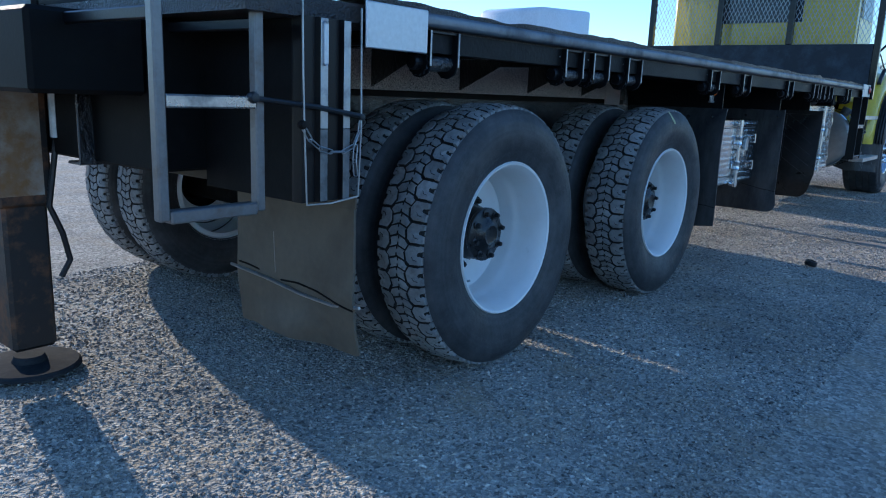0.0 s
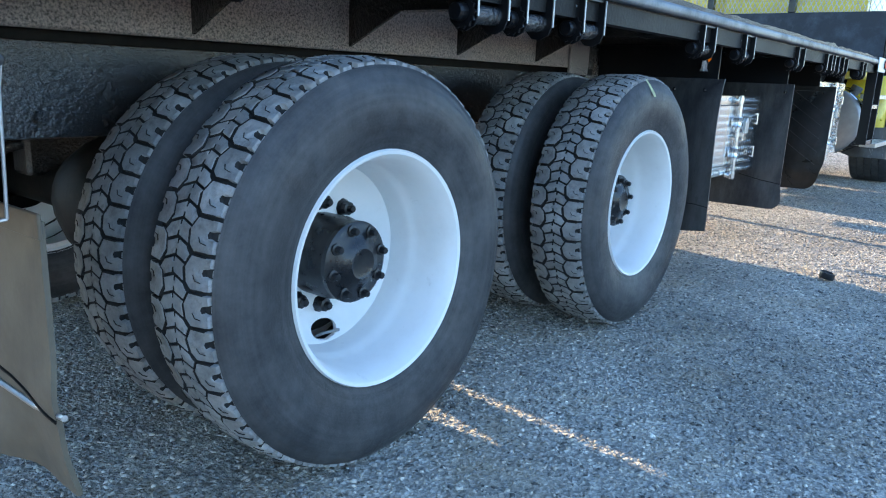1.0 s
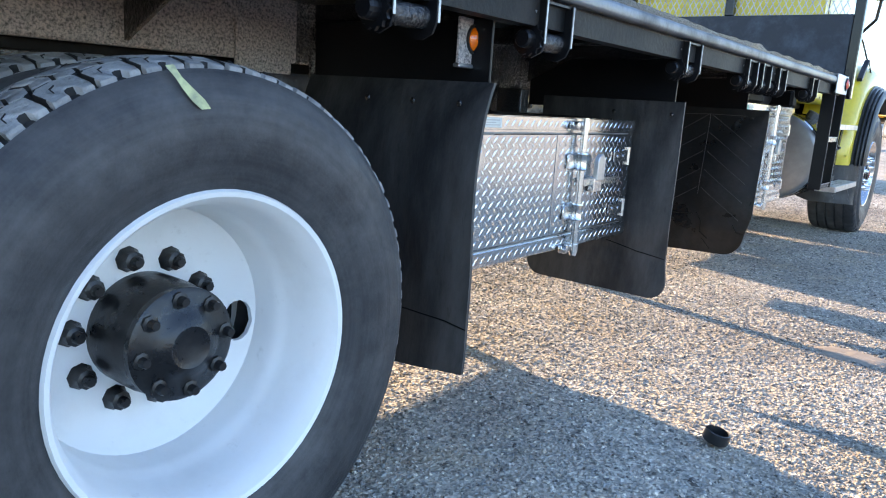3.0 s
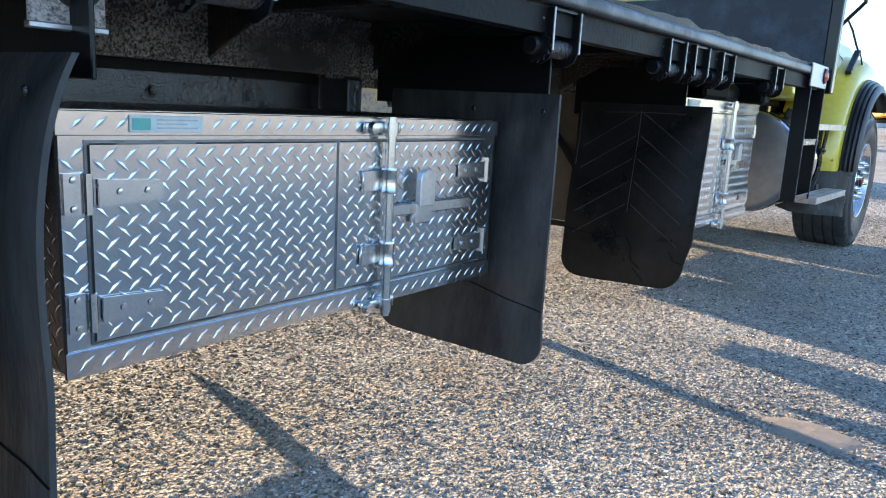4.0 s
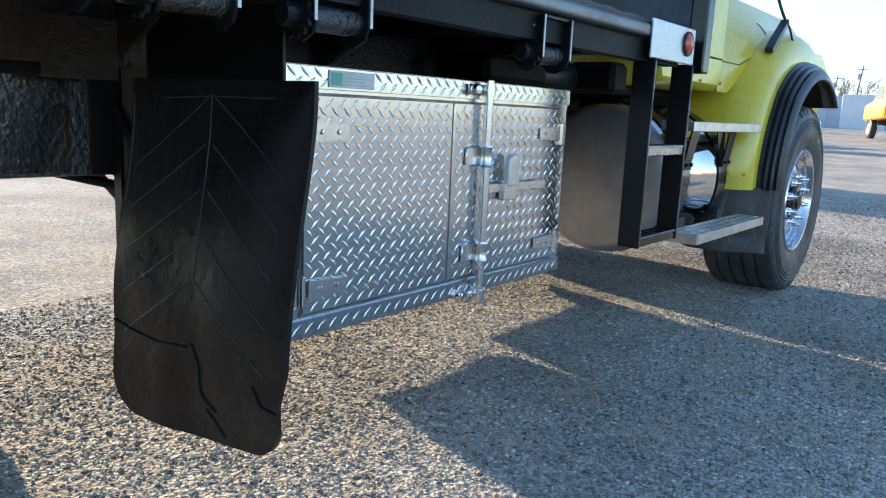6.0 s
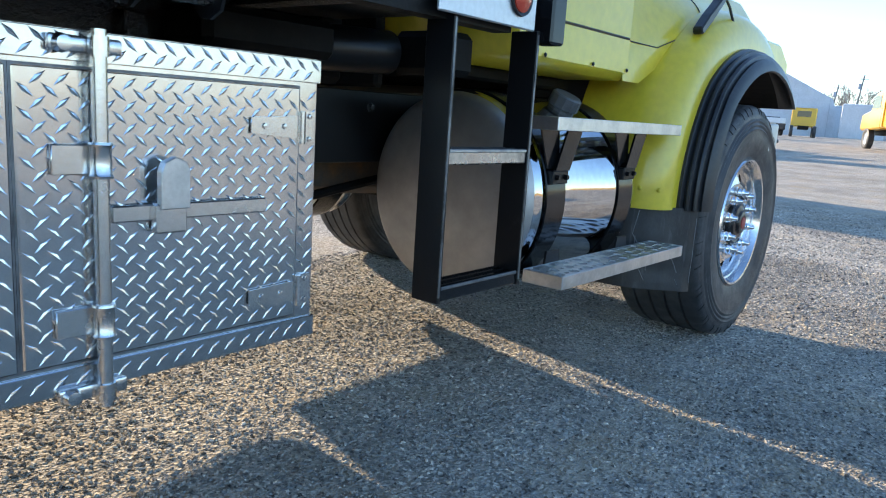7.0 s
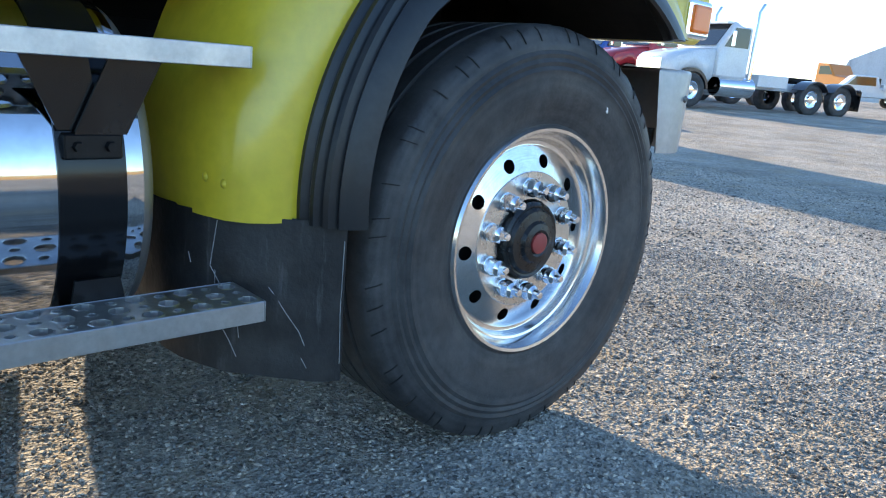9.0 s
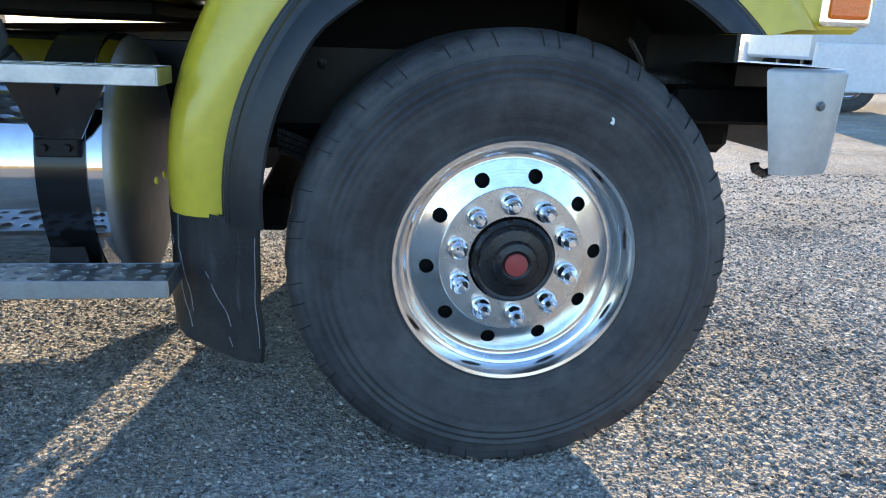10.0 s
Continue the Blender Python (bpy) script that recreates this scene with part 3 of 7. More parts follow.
truck = thing("flatbed_truck", spot(4.8, MID, 0.0), "black flatbed truck with lime yellow cab and diamond plate toolboxes", "truck")


def far(x, y, z=0.0):
    """The pose of the mirrored copy, on the other side of the truck."""
    return spot(x, 2 * MID - y, z, 180)


def ring_cells(bm, place, count, r0, r1, rh, hole, depth, stretch=1.0, holes=None):
    """A ring of count sectors between radii r0 and r1, each with a round hole of radius hole at rh. place(r, angle) gives the point."""
    k = 6
    for s in range(count):
        a0, a1 = 2 * math.pi * s / count, 2 * math.pi * (s + 1) / count
        am = (a0 + a1) / 2
        if holes is not None and s not in holes:
            for i in range(k):
                b0, b1 = a0 + (a1 - a0) * i / k, a0 + (a1 - a0) * (i + 1) / k
                for q in range(3):
                    q0, q1 = r0 + (r1 - r0) * q / 3, r0 + (r1 - r0) * (q + 1) / 3
                    bm.faces.new([bm.verts.new(place(*c)) for c in ((q0, b0), (q0, b1), (q1, b1), (q1, b0))])
            continue
        edge = []
        for i in range(k):
            edge.append((r0, a0 + (a1 - a0) * i / k))
        for i in range(3):
            edge.append((r0 + (r1 - r0) * i / 3, a1))
        for i in range(k):
            edge.append((r1, a1 + (a0 - a1) * i / k))
        for i in range(3):
            edge.append((r1 + (r0 - r1) * i / 3, a0))
        outer, inner, deep = [], [], []
        for r, a in edge:
            outer.append(bm.verts.new(place(r, a)))
            d = Vector(((r - rh), (a - am) * rh)).normalized() * hole
            inner.append(bm.verts.new(place(rh + d.x, am + d.y * stretch / rh)))
            deep.append(bm.verts.new(Vector(place(rh + d.x, am + d.y * stretch / rh)) + Vector((0, depth, 0))))
        n = len(edge)
        for i in range(n):
            j = (i + 1) % n
            bm.faces.new([outer[i], outer[j], inner[j], inner[i]])
            bm.faces.new([inner[i], inner[j], deep[j], deep[i]])


def drive_tread(radius, half, pitch_count, shift):
    """Interlocking tread blocks of a drive tyre, wrapped round the y axis: angular shoulder blocks with an oval pocket, and two staggered blocks down the middle."""
    verts, faces = [], []
    pitch = 2 * math.pi / pitch_count
    h = 0.016
    rnd = random.Random(12)

    def add(loop, mid, low=0.0):
        if sum(a[0] * b[1] - a[1] * b[0] for a, b in zip(loop, loop[1:] + loop[:1])) > 0:
            loop = loop[::-1]
        base, n = len(verts), len(loop)
        arc = pitch * radius
        flat = [Vector((v * half, u * arc)) for v, u in loop]
        shrunk = []
        for q in range(n):
            e0, e1 = (flat[q] - flat[q - 1]).normalized(), (flat[(q + 1) % n] - flat[q]).normalized()
            d = Vector((e0.y + e1.y, -e0.x - e1.x)).normalized() * 0.0017
            shrunk.append(((flat[q].x + d.x) / half, (flat[q].y + d.y) / arc))
        loop = shrunk
        dr = rnd.uniform(-0.0012, 0.0006) - low
        tv, tu = rnd.uniform(-0.0016, 0.0016), rnd.uniform(-0.003, 0.003)
        um = sum(u for v, u in loop) / n
        flat = [Vector((v * half, u * arc)) for v, u in loop]
        inset = []
        for q in range(n):
            e0, e1 = (flat[q] - flat[q - 1]).normalized(), (flat[(q + 1) % n] - flat[q]).normalized()
            d = Vector((e0.y + e1.y, -e0.x - e1.x)).normalized() * 0.0016
            inset.append(((flat[q].x + d.x) / half, (flat[q].y + d.y) / arc))
        # worn, rounded crown, then the flank, then the foot
        for k, ring in enumerate((inset, loop, loop)):
            for v, u in ring:
                w = abs(v)
                r = radius + dr - (0.0, 0.0016, h)[k] - 0.011 * (max(0.0, w - 0.55) / 0.45) ** 1.8
                if k < 2:
                    r += tv * v + tu * (u - um) * 0.5
                a = (mid + u) * pitch
                verts.append((r * math.cos(a), v * half + shift, r * math.sin(a)))
        faces.append(tuple(range(base, base + n)))
        for k in (0, n):
            for q in range(n):
                faces.append((base + k + q, base + k + n + q, base + k + n + (q + 1) % n, base + k + (q + 1) % n))

    shoulder = [(1.03, 0.055), (0.90, 0.030), (0.58, 0.022), (0.41, 0.20), (0.35, 0.62), (0.53, 0.972), (0.90, 0.965), (1.03, 0.945), (1.03, 0.68), (0.94, 0.645), (0.885, 0.62), (0.86, 0.54), (0.885, 0.465), (0.94, 0.435), (1.03, 0.425)]
    rim = [(1.05, 0.44), (0.955, 0.435), (0.955, 0.65), (1.05, 0.645)]
    centre = [(-0.352, -0.225), (0.0, -0.225), (0.005, -0.10), (0.035, -0.10), (0.045, -0.225), (0.355, -0.225), (0.48, 0.02), (0.385, 0.13), (0.343, 0.22), (0.065, 0.22), (0.05, 0.09), (0.02, 0.09), (0.01, 0.22), (-0.338, 0.22), (-0.293, -0.11)]

    def chevron(loop):
        # the middle blocks are bent in a shallow V
        return [(v, u + 0.15 * min(1.0, abs(v) / 0.34) - 0.075) for v, u in loop]
    for i in range(pitch_count):
        for loop, low in ((shoulder, 0.0), (rim, 0.011), (centre, 0.0)):
            turned = [(-v, 0.5 - u) for v, u in loop]
            for shape in (loop, turned):
                add(chevron(shape) if loop is centre else shape, i, low)
    return verts, faces


def tread_sipes(bm, radius, half, pitch_count, shift):
    """Thin slits that follow the pockets of the shoulder blocks."""
    pitch = 2 * math.pi / pitch_count
    for i in range(pitch_count):
        for s in (1, -1):
            pts = []
            for v, u in ((0.86, 0.27), (0.72, 0.30), (0.66, 0.44)):
                a = (i + (u if s > 0 else 0.5 - u)) * pitch
                r = radius + 0.0006 - 0.011 * (max(0.0, v - 0.55) / 0.45) ** 1.8
                pts.append((r * math.cos(a), s * v * half + shift, r * math.sin(a)))
            tube(bm, pts, 0.0013, 3)


def sidewall(rb, rt, hw_bead, hw_max, hw_tread, rings=()):
    """Half of a tyre's section from the bead to the tread edge, on the outer side (y below 0)."""
    pts = []
    for i in range(25):
        t = i / 24
        r = rb + (rt - rb) * t
        w = hw_bead + (hw_max - hw_bead) * math.sin(min(1.0, t / 0.55) * math.pi / 2) if t < 0.55 else hw_max - (hw_max - hw_tread) * ((t - 0.55) / 0.45) ** 2.4
        for rr, hh in rings:
            if abs(t - rr) < 0.022:
                w += hh
        pts.append((r, -w))
    return pts


def tyre_section(rb, rt, hw_bead, hw_max, hw_tread, groove_r, rings=()):
    s = sidewall(rb, rt, hw_bead, hw_max, hw_tread, rings)
    across = [(groove_r, -hw_tread * 0.97), (groove_r, hw_tread * 0.97)]
    return s + across + [(r, -y) for r, y in reversed(s)]


# rear wheel, outer: the rim is the part, tyre, hub and nuts lie under it
def rear_wheel(where):
    v, f = lathe_data([(0.262, 0.108), (0.276, 0.10), (0.280, 0.06), (0.272, 0.03), (0.276, -0.06), (0.284, -0.085), (0.298, -0.095), (0.303, -0.108), (0.299, -0.116), (0.290, -0.113),
                       (0.281, -0.098), (0.272, -0.072), (0.268, -0.040), (0.262, 0.000), (0.260, 0.02), (0.255, 0.028), (0.252, 0.05), (0.249, 0.08), (0.246, 0.1004)], 60)
    bm = bmesh.new()
    vs = [bm.verts.new(p) for p in v]
    for q in f:
        bm.faces.new([vs[i] for i in q])

    def dish(r, a):
        y = 0.135 - 0.0346 * max(0.0, (r - 0.165) / 0.081) ** 1.6
        return (r * math.cos(a), y, r * math.sin(a))
    ring_cells(bm, dish, 10, 0.170, 0.246, 0.214, 0.0275, 0.012, stretch=1.65, holes=(2, 7))
    lathe(bm, [(0.170, 0.1346), (0.16, 0.135), (0.11, 0.135), (0.11, 0.145)], 60)
    bmesh.ops.remove_doubles(bm, verts=bm.verts, dist=0.0006)
    rim = part("wheel", bm, WHITE, truck, "white painted steel dual wheel, dished", where, 40)
    m = WORLD[rim]
    v, f = lathe_data(tyre_section(0.292, 0.5000, 0.104, 0.136, 0.103, 0.494, ((0.12, 0.0018), (0.80, 0.0016), (0.93, 0.0022))), 96)
    raw("tyre", v, f, TYRE, rim, "black truck tyre", m, 30)
    v, f = drive_tread(0.519, 0.104, 42, 0.006)
    tread = raw("tread", v, f, TREAD, rim, "dusty zigzag tread blocks", m, 50, kind="stuff")
    # block flanks take the dark groove colour, which holds painted depth shade
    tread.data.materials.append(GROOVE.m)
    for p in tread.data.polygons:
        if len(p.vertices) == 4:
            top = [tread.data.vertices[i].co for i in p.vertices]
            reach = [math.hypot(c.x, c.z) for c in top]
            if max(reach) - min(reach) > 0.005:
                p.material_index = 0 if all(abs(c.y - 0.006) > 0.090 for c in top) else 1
    bm = bmesh.new()
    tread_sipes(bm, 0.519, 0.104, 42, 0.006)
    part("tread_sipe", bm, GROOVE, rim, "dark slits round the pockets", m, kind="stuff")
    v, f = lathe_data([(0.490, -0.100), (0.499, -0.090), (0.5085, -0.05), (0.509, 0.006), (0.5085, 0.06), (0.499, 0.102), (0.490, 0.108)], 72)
    raw("tread_groove", v, f, GROOVE, rim, "groove bottoms with depth shade painted in", m, 30)
    bm = bmesh.new()
    lathe(bm, [(0.112, 0.14), (0.112, 0.06), (0.106, 0.045), (0.100, 0.02), (0.108, 0.012), (0.108, -0.002), (0.098, -0.008), (0.074, -0.010), (0.060, -0.022), (0.040, -0.030), (0.030, -0.026), (0.0, -0.026)], 40)
    part("hub", bm, GREASE, rim, "greasy black axle hub", m, 40)
    bm = bmesh.new()
    tube(bm, [(-0.012, 0.135, -0.236), (0.004, 0.118, -0.226), (0.028, 0.085, -0.214)], 0.0045, 8)
    part("valve_stem", bm, GALV, rim, "pale valve stem", m, 40)
    # dark disc added behind the dish so its holes look deep and shaded
    bm = bmesh.new()
    lathe(bm, [(0.10, 0.150), (0.205, 0.152), (0.228, 0.160), (0.232, 0.26)], 40)
    part("brake_drum", bm, DULL, rim, "dark disc backing the wheel holes, standing for shade", m, 40)
    stud = None
    for i in range(8):
        a = 2 * math.pi * (i + 0.3) / 8
        where_s = m @ Matrix.Translation((0.088 * math.cos(a), 0, 0.088 * math.sin(a)))
        if stud is None:
            bm = bmesh.new()
            lathe(bm, [(0.0, -0.030), (0.008, -0.030), (0.010, -0.026), (0.010, -0.014), (0.016, -0.012), (0.016, 0.0)], 8)
            stud = part("axle_stud", bm, GREASE, rim, "", where_s, 40)
        else:
            clone(stud, where_s, rim)
    nut = None
    for i in range(10):
        a = 2 * math.pi * (i + 0.5) / 10
        where_n = m @ Matrix.Translation((0.1429 * math.cos(a), 0.134, 0.1429 * math.sin(a)))
        if nut is None:
            bm = bmesh.new()
            lathe(bm, [(0.0, -0.042), (0.009, -0.042), (0.012, -0.038), (0.012, -0.028), (0.019, -0.025), (0.021, -0.006), (0.026, 0.0)], 8)
            nut = part("lug_nut", bm, GREASE, rim, "", where_n, 40)
        else:
            clone(nut, where_n, rim)
    return rim


def inner_wheel(where, src):
    bm = bmesh.new()
    lathe(bm, [(0.262, 0.1), (0.285, 0.09), (0.30, 0.108), (0.285, 0.06), (0.27, 0.0), (0.285, -0.07), (0.30, -0.108), (0.262, -0.1), (0.14, -0.11)], 48)
    rim = part("wheel", bm, WHITE, truck, "inner dual wheel, grimy white", where, 40)
    for k in src.children:
        if k.name.split(".")[0] in ("tyre", "tread", "tread_groove", "tread_sipe"):
            clone(k, where, rim)
    return rim


wheel_a = rear_wheel(spot(0.93, 0.11, 0.512))
inner_a = inner_wheel(spot(0.93, 0.452, 0.512) @ pose(0, 0, 0, 0, 23, 0), wheel_a)
for x in (0.93, 2.475):
    for y, src in ((0.11, wheel_a), (0.452, inner_a)):
        if not (x == 0.93):
            clone(src, spot(x, y, 0.512) @ pose(0, 0, 0, 0, 97 if y < 0.2 else 11, 0), truck)
        clone(src, far(x, y, 0.512) @ pose(0, 0, 0, 0, 31 + 40 * y, 0), truck)


def steer_wheel(where):
    bm = bmesh.new()
    lathe(bm, [(0.29, 0.19), (0.285, 0.0), (0.27, -0.05), (0.288, -0.165), (0.300, -0.176), (0.305, -0.192), (0.300, -0.200), (0.292, -0.198), (0.286, -0.186), (0.279, -0.170), (0.277, -0.160),
               (0.271, -0.158), (0.268, -0.146), (0.262, -0.136), (0.254, -0.1335), (0.250, -0.1340), (0.247, -0.1354)], 120)

    def disc(r, a):
        return (r * math.cos(a), -0.1535 + 0.27 * (r - 0.180), r * math.sin(a))
    ring_cells(bm, disc, 10, 0.180, 0.247, 0.2125, 0.0185, 0.014)
    bmesh.ops.remove_doubles(bm, verts=bm.verts, dist=0.0006)
    rim = part("wheel", bm, WHEEL_ALU, truck, "polished aluminium ten-hole wheel", where, 32)
    m = where
    bm = bmesh.new()
    lathe(bm, [(0.183, -0.150), (0.183, -0.1545), (0.1815, -0.1557), (0.110, -0.1557), (0.106, -0.150), (0.106, -0.12)], 80)
    # dark backing added to stand for the shade in the wheel's holes
    b2 = bmesh.new()
    lathe(b2, [(0.10, -0.118), (0.262, -0.112), (0.265, 0.05)], 48)
    part("brake_drum", b2, DULL, rim, "dark disc backing the wheel holes, standing for shade", m, 32)
    part("wheel_face", bm, WHEEL_FACE, rim, "brushed bolt face", m, 32)
    bm = bmesh.new()
    sec = sidewall(0.292, 0.520, 0.185, 0.212, 0.196, ((0.05, 0.003), (0.10, -0.001), (0.66, 0.003), (0.71, -0.002), (0.75, 0.003), (0.79, -0.002), (0.83, 0.003), (0.88, -0.002)))
    tread = [(0.536, -0.190), (0.544, -0.182), (0.551, -0.160)]
    for c in (-0.11, -0.037, 0.037, 0.11):
        tread += [(0.552, c - 0.008), (0.540, c - 0.005), (0.540, c + 0.005), (0.552, c + 0.008)]
    tread += [(0.551, 0.160), (0.544, 0.182), (0.536, 0.190)]
    prof = sec + tread + [(r, -y) for r, y in reversed(sec)]
    v, f = lathe_data(prof, 184)
    # shallow worn scallops between the shoulder cuts
    worn_v = []
    for x, y, z in v:
        r = math.hypot(x, z)
        if r > 0.505 and abs(y) > 0.13:
            a = math.atan2(z, x) * 46 / (2 * math.pi)
            k = r - (0.005 if r < 0.541 else 0.0065) * max(0.0, math.cos(2 * math.pi * a)) ** 3 * (0.6 + 0.5 * math.sin(a * 1.7)) * min(1.0, (r - 0.505) / 0.012)
            x, z = x * k / r, z * k / r
        worn_v.append((x, y, z))
    v = worn_v
    raw("tyre", v, f, TYRE, rim, "wide black steer tyre with scuffed sidewall", m, 28)
    # short sipes cut across the shoulder at even steps
    bm = bmesh.new()
    for i in range(46):
        a = 2 * math.pi * (i + 0.3 * math.sin(i * 2.3)) / 46
        pts = [(0.512, -0.1995), (0.524, -0.1965), (0.538, -0.1895), (0.5455, -0.182)]
        tube(bm, [(r * math.cos(a + 0.006 * k), y, r * math.sin(a + 0.006 * k)) for k, (r, y) in enumerate(pts)], 0.0017, 4)
    part("sipe", bm, GROOVE, rim, "dark cut across the shoulder", m, kind="stuff")
    bm = bmesh.new()
    lathe(bm, [(0.105, -0.13), (0.104, -0.172), (0.096, -0.178), (0.090, -0.176), (0.082, -0.186), (0.058, -0.190), (0.052, -0.200), (0.036, -0.204), (0.030, -0.200), (0.0, -0.200)], 48)
    part("hub", bm, GREASE, rim, "black hub cover", m, 40)
    bm = bmesh.new()
    lathe(bm, [(0.029, -0.198), (0.028, -0.206), (0.022, -0.208), (0.0, -0.207)], 24)
    part("hub_plug", bm, REDCAP, rim, "faded red plug", m, 40)
    nut = None
    for i in range(10):
        a = 2 * math.pi * i / 10
        wn2 = m @ Matrix.Translation((0.1429 * math.cos(a), -0.1565, 0.1429 * math.sin(a)))
        if nut is None:
            bm = bmesh.new()
            lathe(bm, [(0.0, -0.062), (0.009, -0.061), (0.012, -0.055), (0.0125, -0.044), (0.016, -0.038), (0.021, -0.034), (0.022, -0.022), (0.0245, -0.019), (0.0245, -0.010), (0.021, -0.008), (0.021, -0.004), (0.025, -0.002), (0.025, 0.0)], 18)
            nut = part("lug_nut_cover", bm, CHROME, rim, "chrome nut cover", wn2, 40)
        else:
            clone(nut, wn2, rim)
    return rim


wheel_c = steer_wheel(spot(9.57, 0.175, 0.557) @ pose(0, 0, 0, 0, 13, 0))
clone(wheel_c, far(9.57, 0.175, 0.557), truck)

def tyre_mark(wheel_pose, rows, mat, name, label, half_width=0.010):
    """A thin smear on a sidewall; rows of (radius, angle, y)."""
    verts, faces = [], []
    for k, (r, a, y) in enumerate(rows):
        w = half_width * (0.55 + 0.6 * math.sin(2.4 * k + 0.6) ** 2) / r
        for e in (-1, 1):
            b = radians(a) + e * w
            verts.append((r * math.cos(b), y, r * math.sin(b)))
    for k in range(len(rows) - 1):
        faces.append((2 * k, 2 * k + 1, 2 * k + 3, 2 * k + 2))
    raw(name, verts, faces, mat, truck, label, wheel_pose)


tyre_mark(spot(2.475, 0.11, 0.512), [(0.5085, 100.5, -0.116), (0.490, 99.8, -0.1255), (0.470, 98.6, -0.1332), (0.452, 97.0, -0.1372), (0.438, 95.6, -0.1388)], PAINT_SMEAR, "paint_smear", "pale yellow paint smear on the tyre")
tyre_mark(spot(9.57, 0.175, 0.557), [(0.412, 60.6, -0.2145), (0.405, 59.8, -0.2150), (0.398, 59.9, -0.2152)], WHITE, "paint_smear", "white scuff on the tyre", 0.006)

# chassis: rails, cross members, axles, springs
for y in (0.79, 1.65):
    s = 1 if y < MID else -1
    bm = bmesh.new()
    prism(bm, [(y, 0.79), (y + s * 0.085, 0.79), (y + s * 0.085, 0.80), (y + s * 0.010, 0.803), (y + s * 0.010, 1.027), (y + s * 0.085, 1.03), (y + s * 0.085, 1.04), (y, 1.04)], 'x', -0.35, 5.75, 0.003)
    rail = part("frame_rail", bm, RAILPAINT, truck, "glossy black undercoated steel frame rail")
    bm = bmesh.new()
    prism(bm, [(y, 0.79), (y + s * 0.085, 0.79), (y + s * 0.085, 0.80), (y + s * 0.010, 0.803), (y + s * 0.010, 1.027), (y + s * 0.085, 1.03), (y + s * 0.085, 1.04), (y, 1.04)], 'x', 5.75, 10.25, 0.003)
    part("frame_rail", bm, BLACK_SATIN, truck, "satin black front stretch of the frame rail")
    bm = bmesh.new()
    lathe(bm, [(0.0, -0.014), (0.011, -0.014), (0.013, -0.010), (0.013, -0.002), (0.018, 0.0)], 6)
    bolt = None
    for x in [0.1 + 0.31 * i for i in range(31)]:
        for z in (0.985, 0.845):
            if (int(x * 10) + int(z * 100)) % 3 == 0:
                continue
            w = spot(x + (0.05 if z < 0.9 else 0), y - s * 0.001, z, 0 if s > 0 else 180)
            if bolt is None:
                bolt = part("bolt", bm, BLACK, rail, "", w, 30)
            else:
                clone(bolt, w, rail)
    bm = boxes(((5.78, y - 0.06 * s - 0.028, 1.064), (7.55, y - 0.06 * s + 0.03, 1.244)), bevel=0.006)
    part("long_sill", bm, BLACK, truck, "black painted bed sill")
    bm = boxes(((-0.30, y - 0.06 * s - 0.03, 1.064), (3.25, y - 0.06 * s + 0.03, 1.245)), bevel=0.006)
    part("long_sill", boxes(((3.25, y - 0.06 * s - 0.029, 1.064), (5.78, y - 0.06 * s + 0.03, 1.2445)), bevel=0.006), SILL_DARK, truck, "patchy black undercoated bed sill")
    part("spacer", boxes(((-0.28, y - 0.02, 1.036), (7.55, y + 0.05 * s + 0.02, 1.068)), bevel=0.002), DARK, truck, "dark timber spacer on the frame")
    part("long_sill", bm, SILL, truck, "lumpy brown-black undercoated bed sill")
for x in (-0.2, 1.7, 3.2, 5.2, 6.9, 8.2):
    part("cross_member", boxes(((x - 0.05, 0.86, 0.83), (x + 0.05, 1.58, 1.0))), DARK, truck)
for x in (0.93, 2.475):
    bm = bmesh.new()
    tube(bm, [(x, 0.30, 0.512), (x, 0.62, 0.512), (x, 0.95, 0.512)], 0.085, 14)
    tube(bm, [(x, 1.49, 0.512), (x, 1.82, 0.512), (x, 2.14, 0.512)], 0.085, 14)
    lathe(bm, [(0.0, -0.30), (0.09, -0.28), (0.19, -0.18), (0.235, -0.05), (0.235, 0.05), (0.19, 0.18), (0.09, 0.28), (0.0, 0.30)], 24, spot(x, MID, 0.52))
    part("drive_axle", bm, DARK, truck, "grimy black drive axle", smooth=45)
    for y in (0.66, 1.78):
        part("spring_seat", boxes(((x - 0.13, y - 0.07, 0.56), (x + 0.13, y + 0.07, 0.74)), bevel=0.015), BLACK, truck)
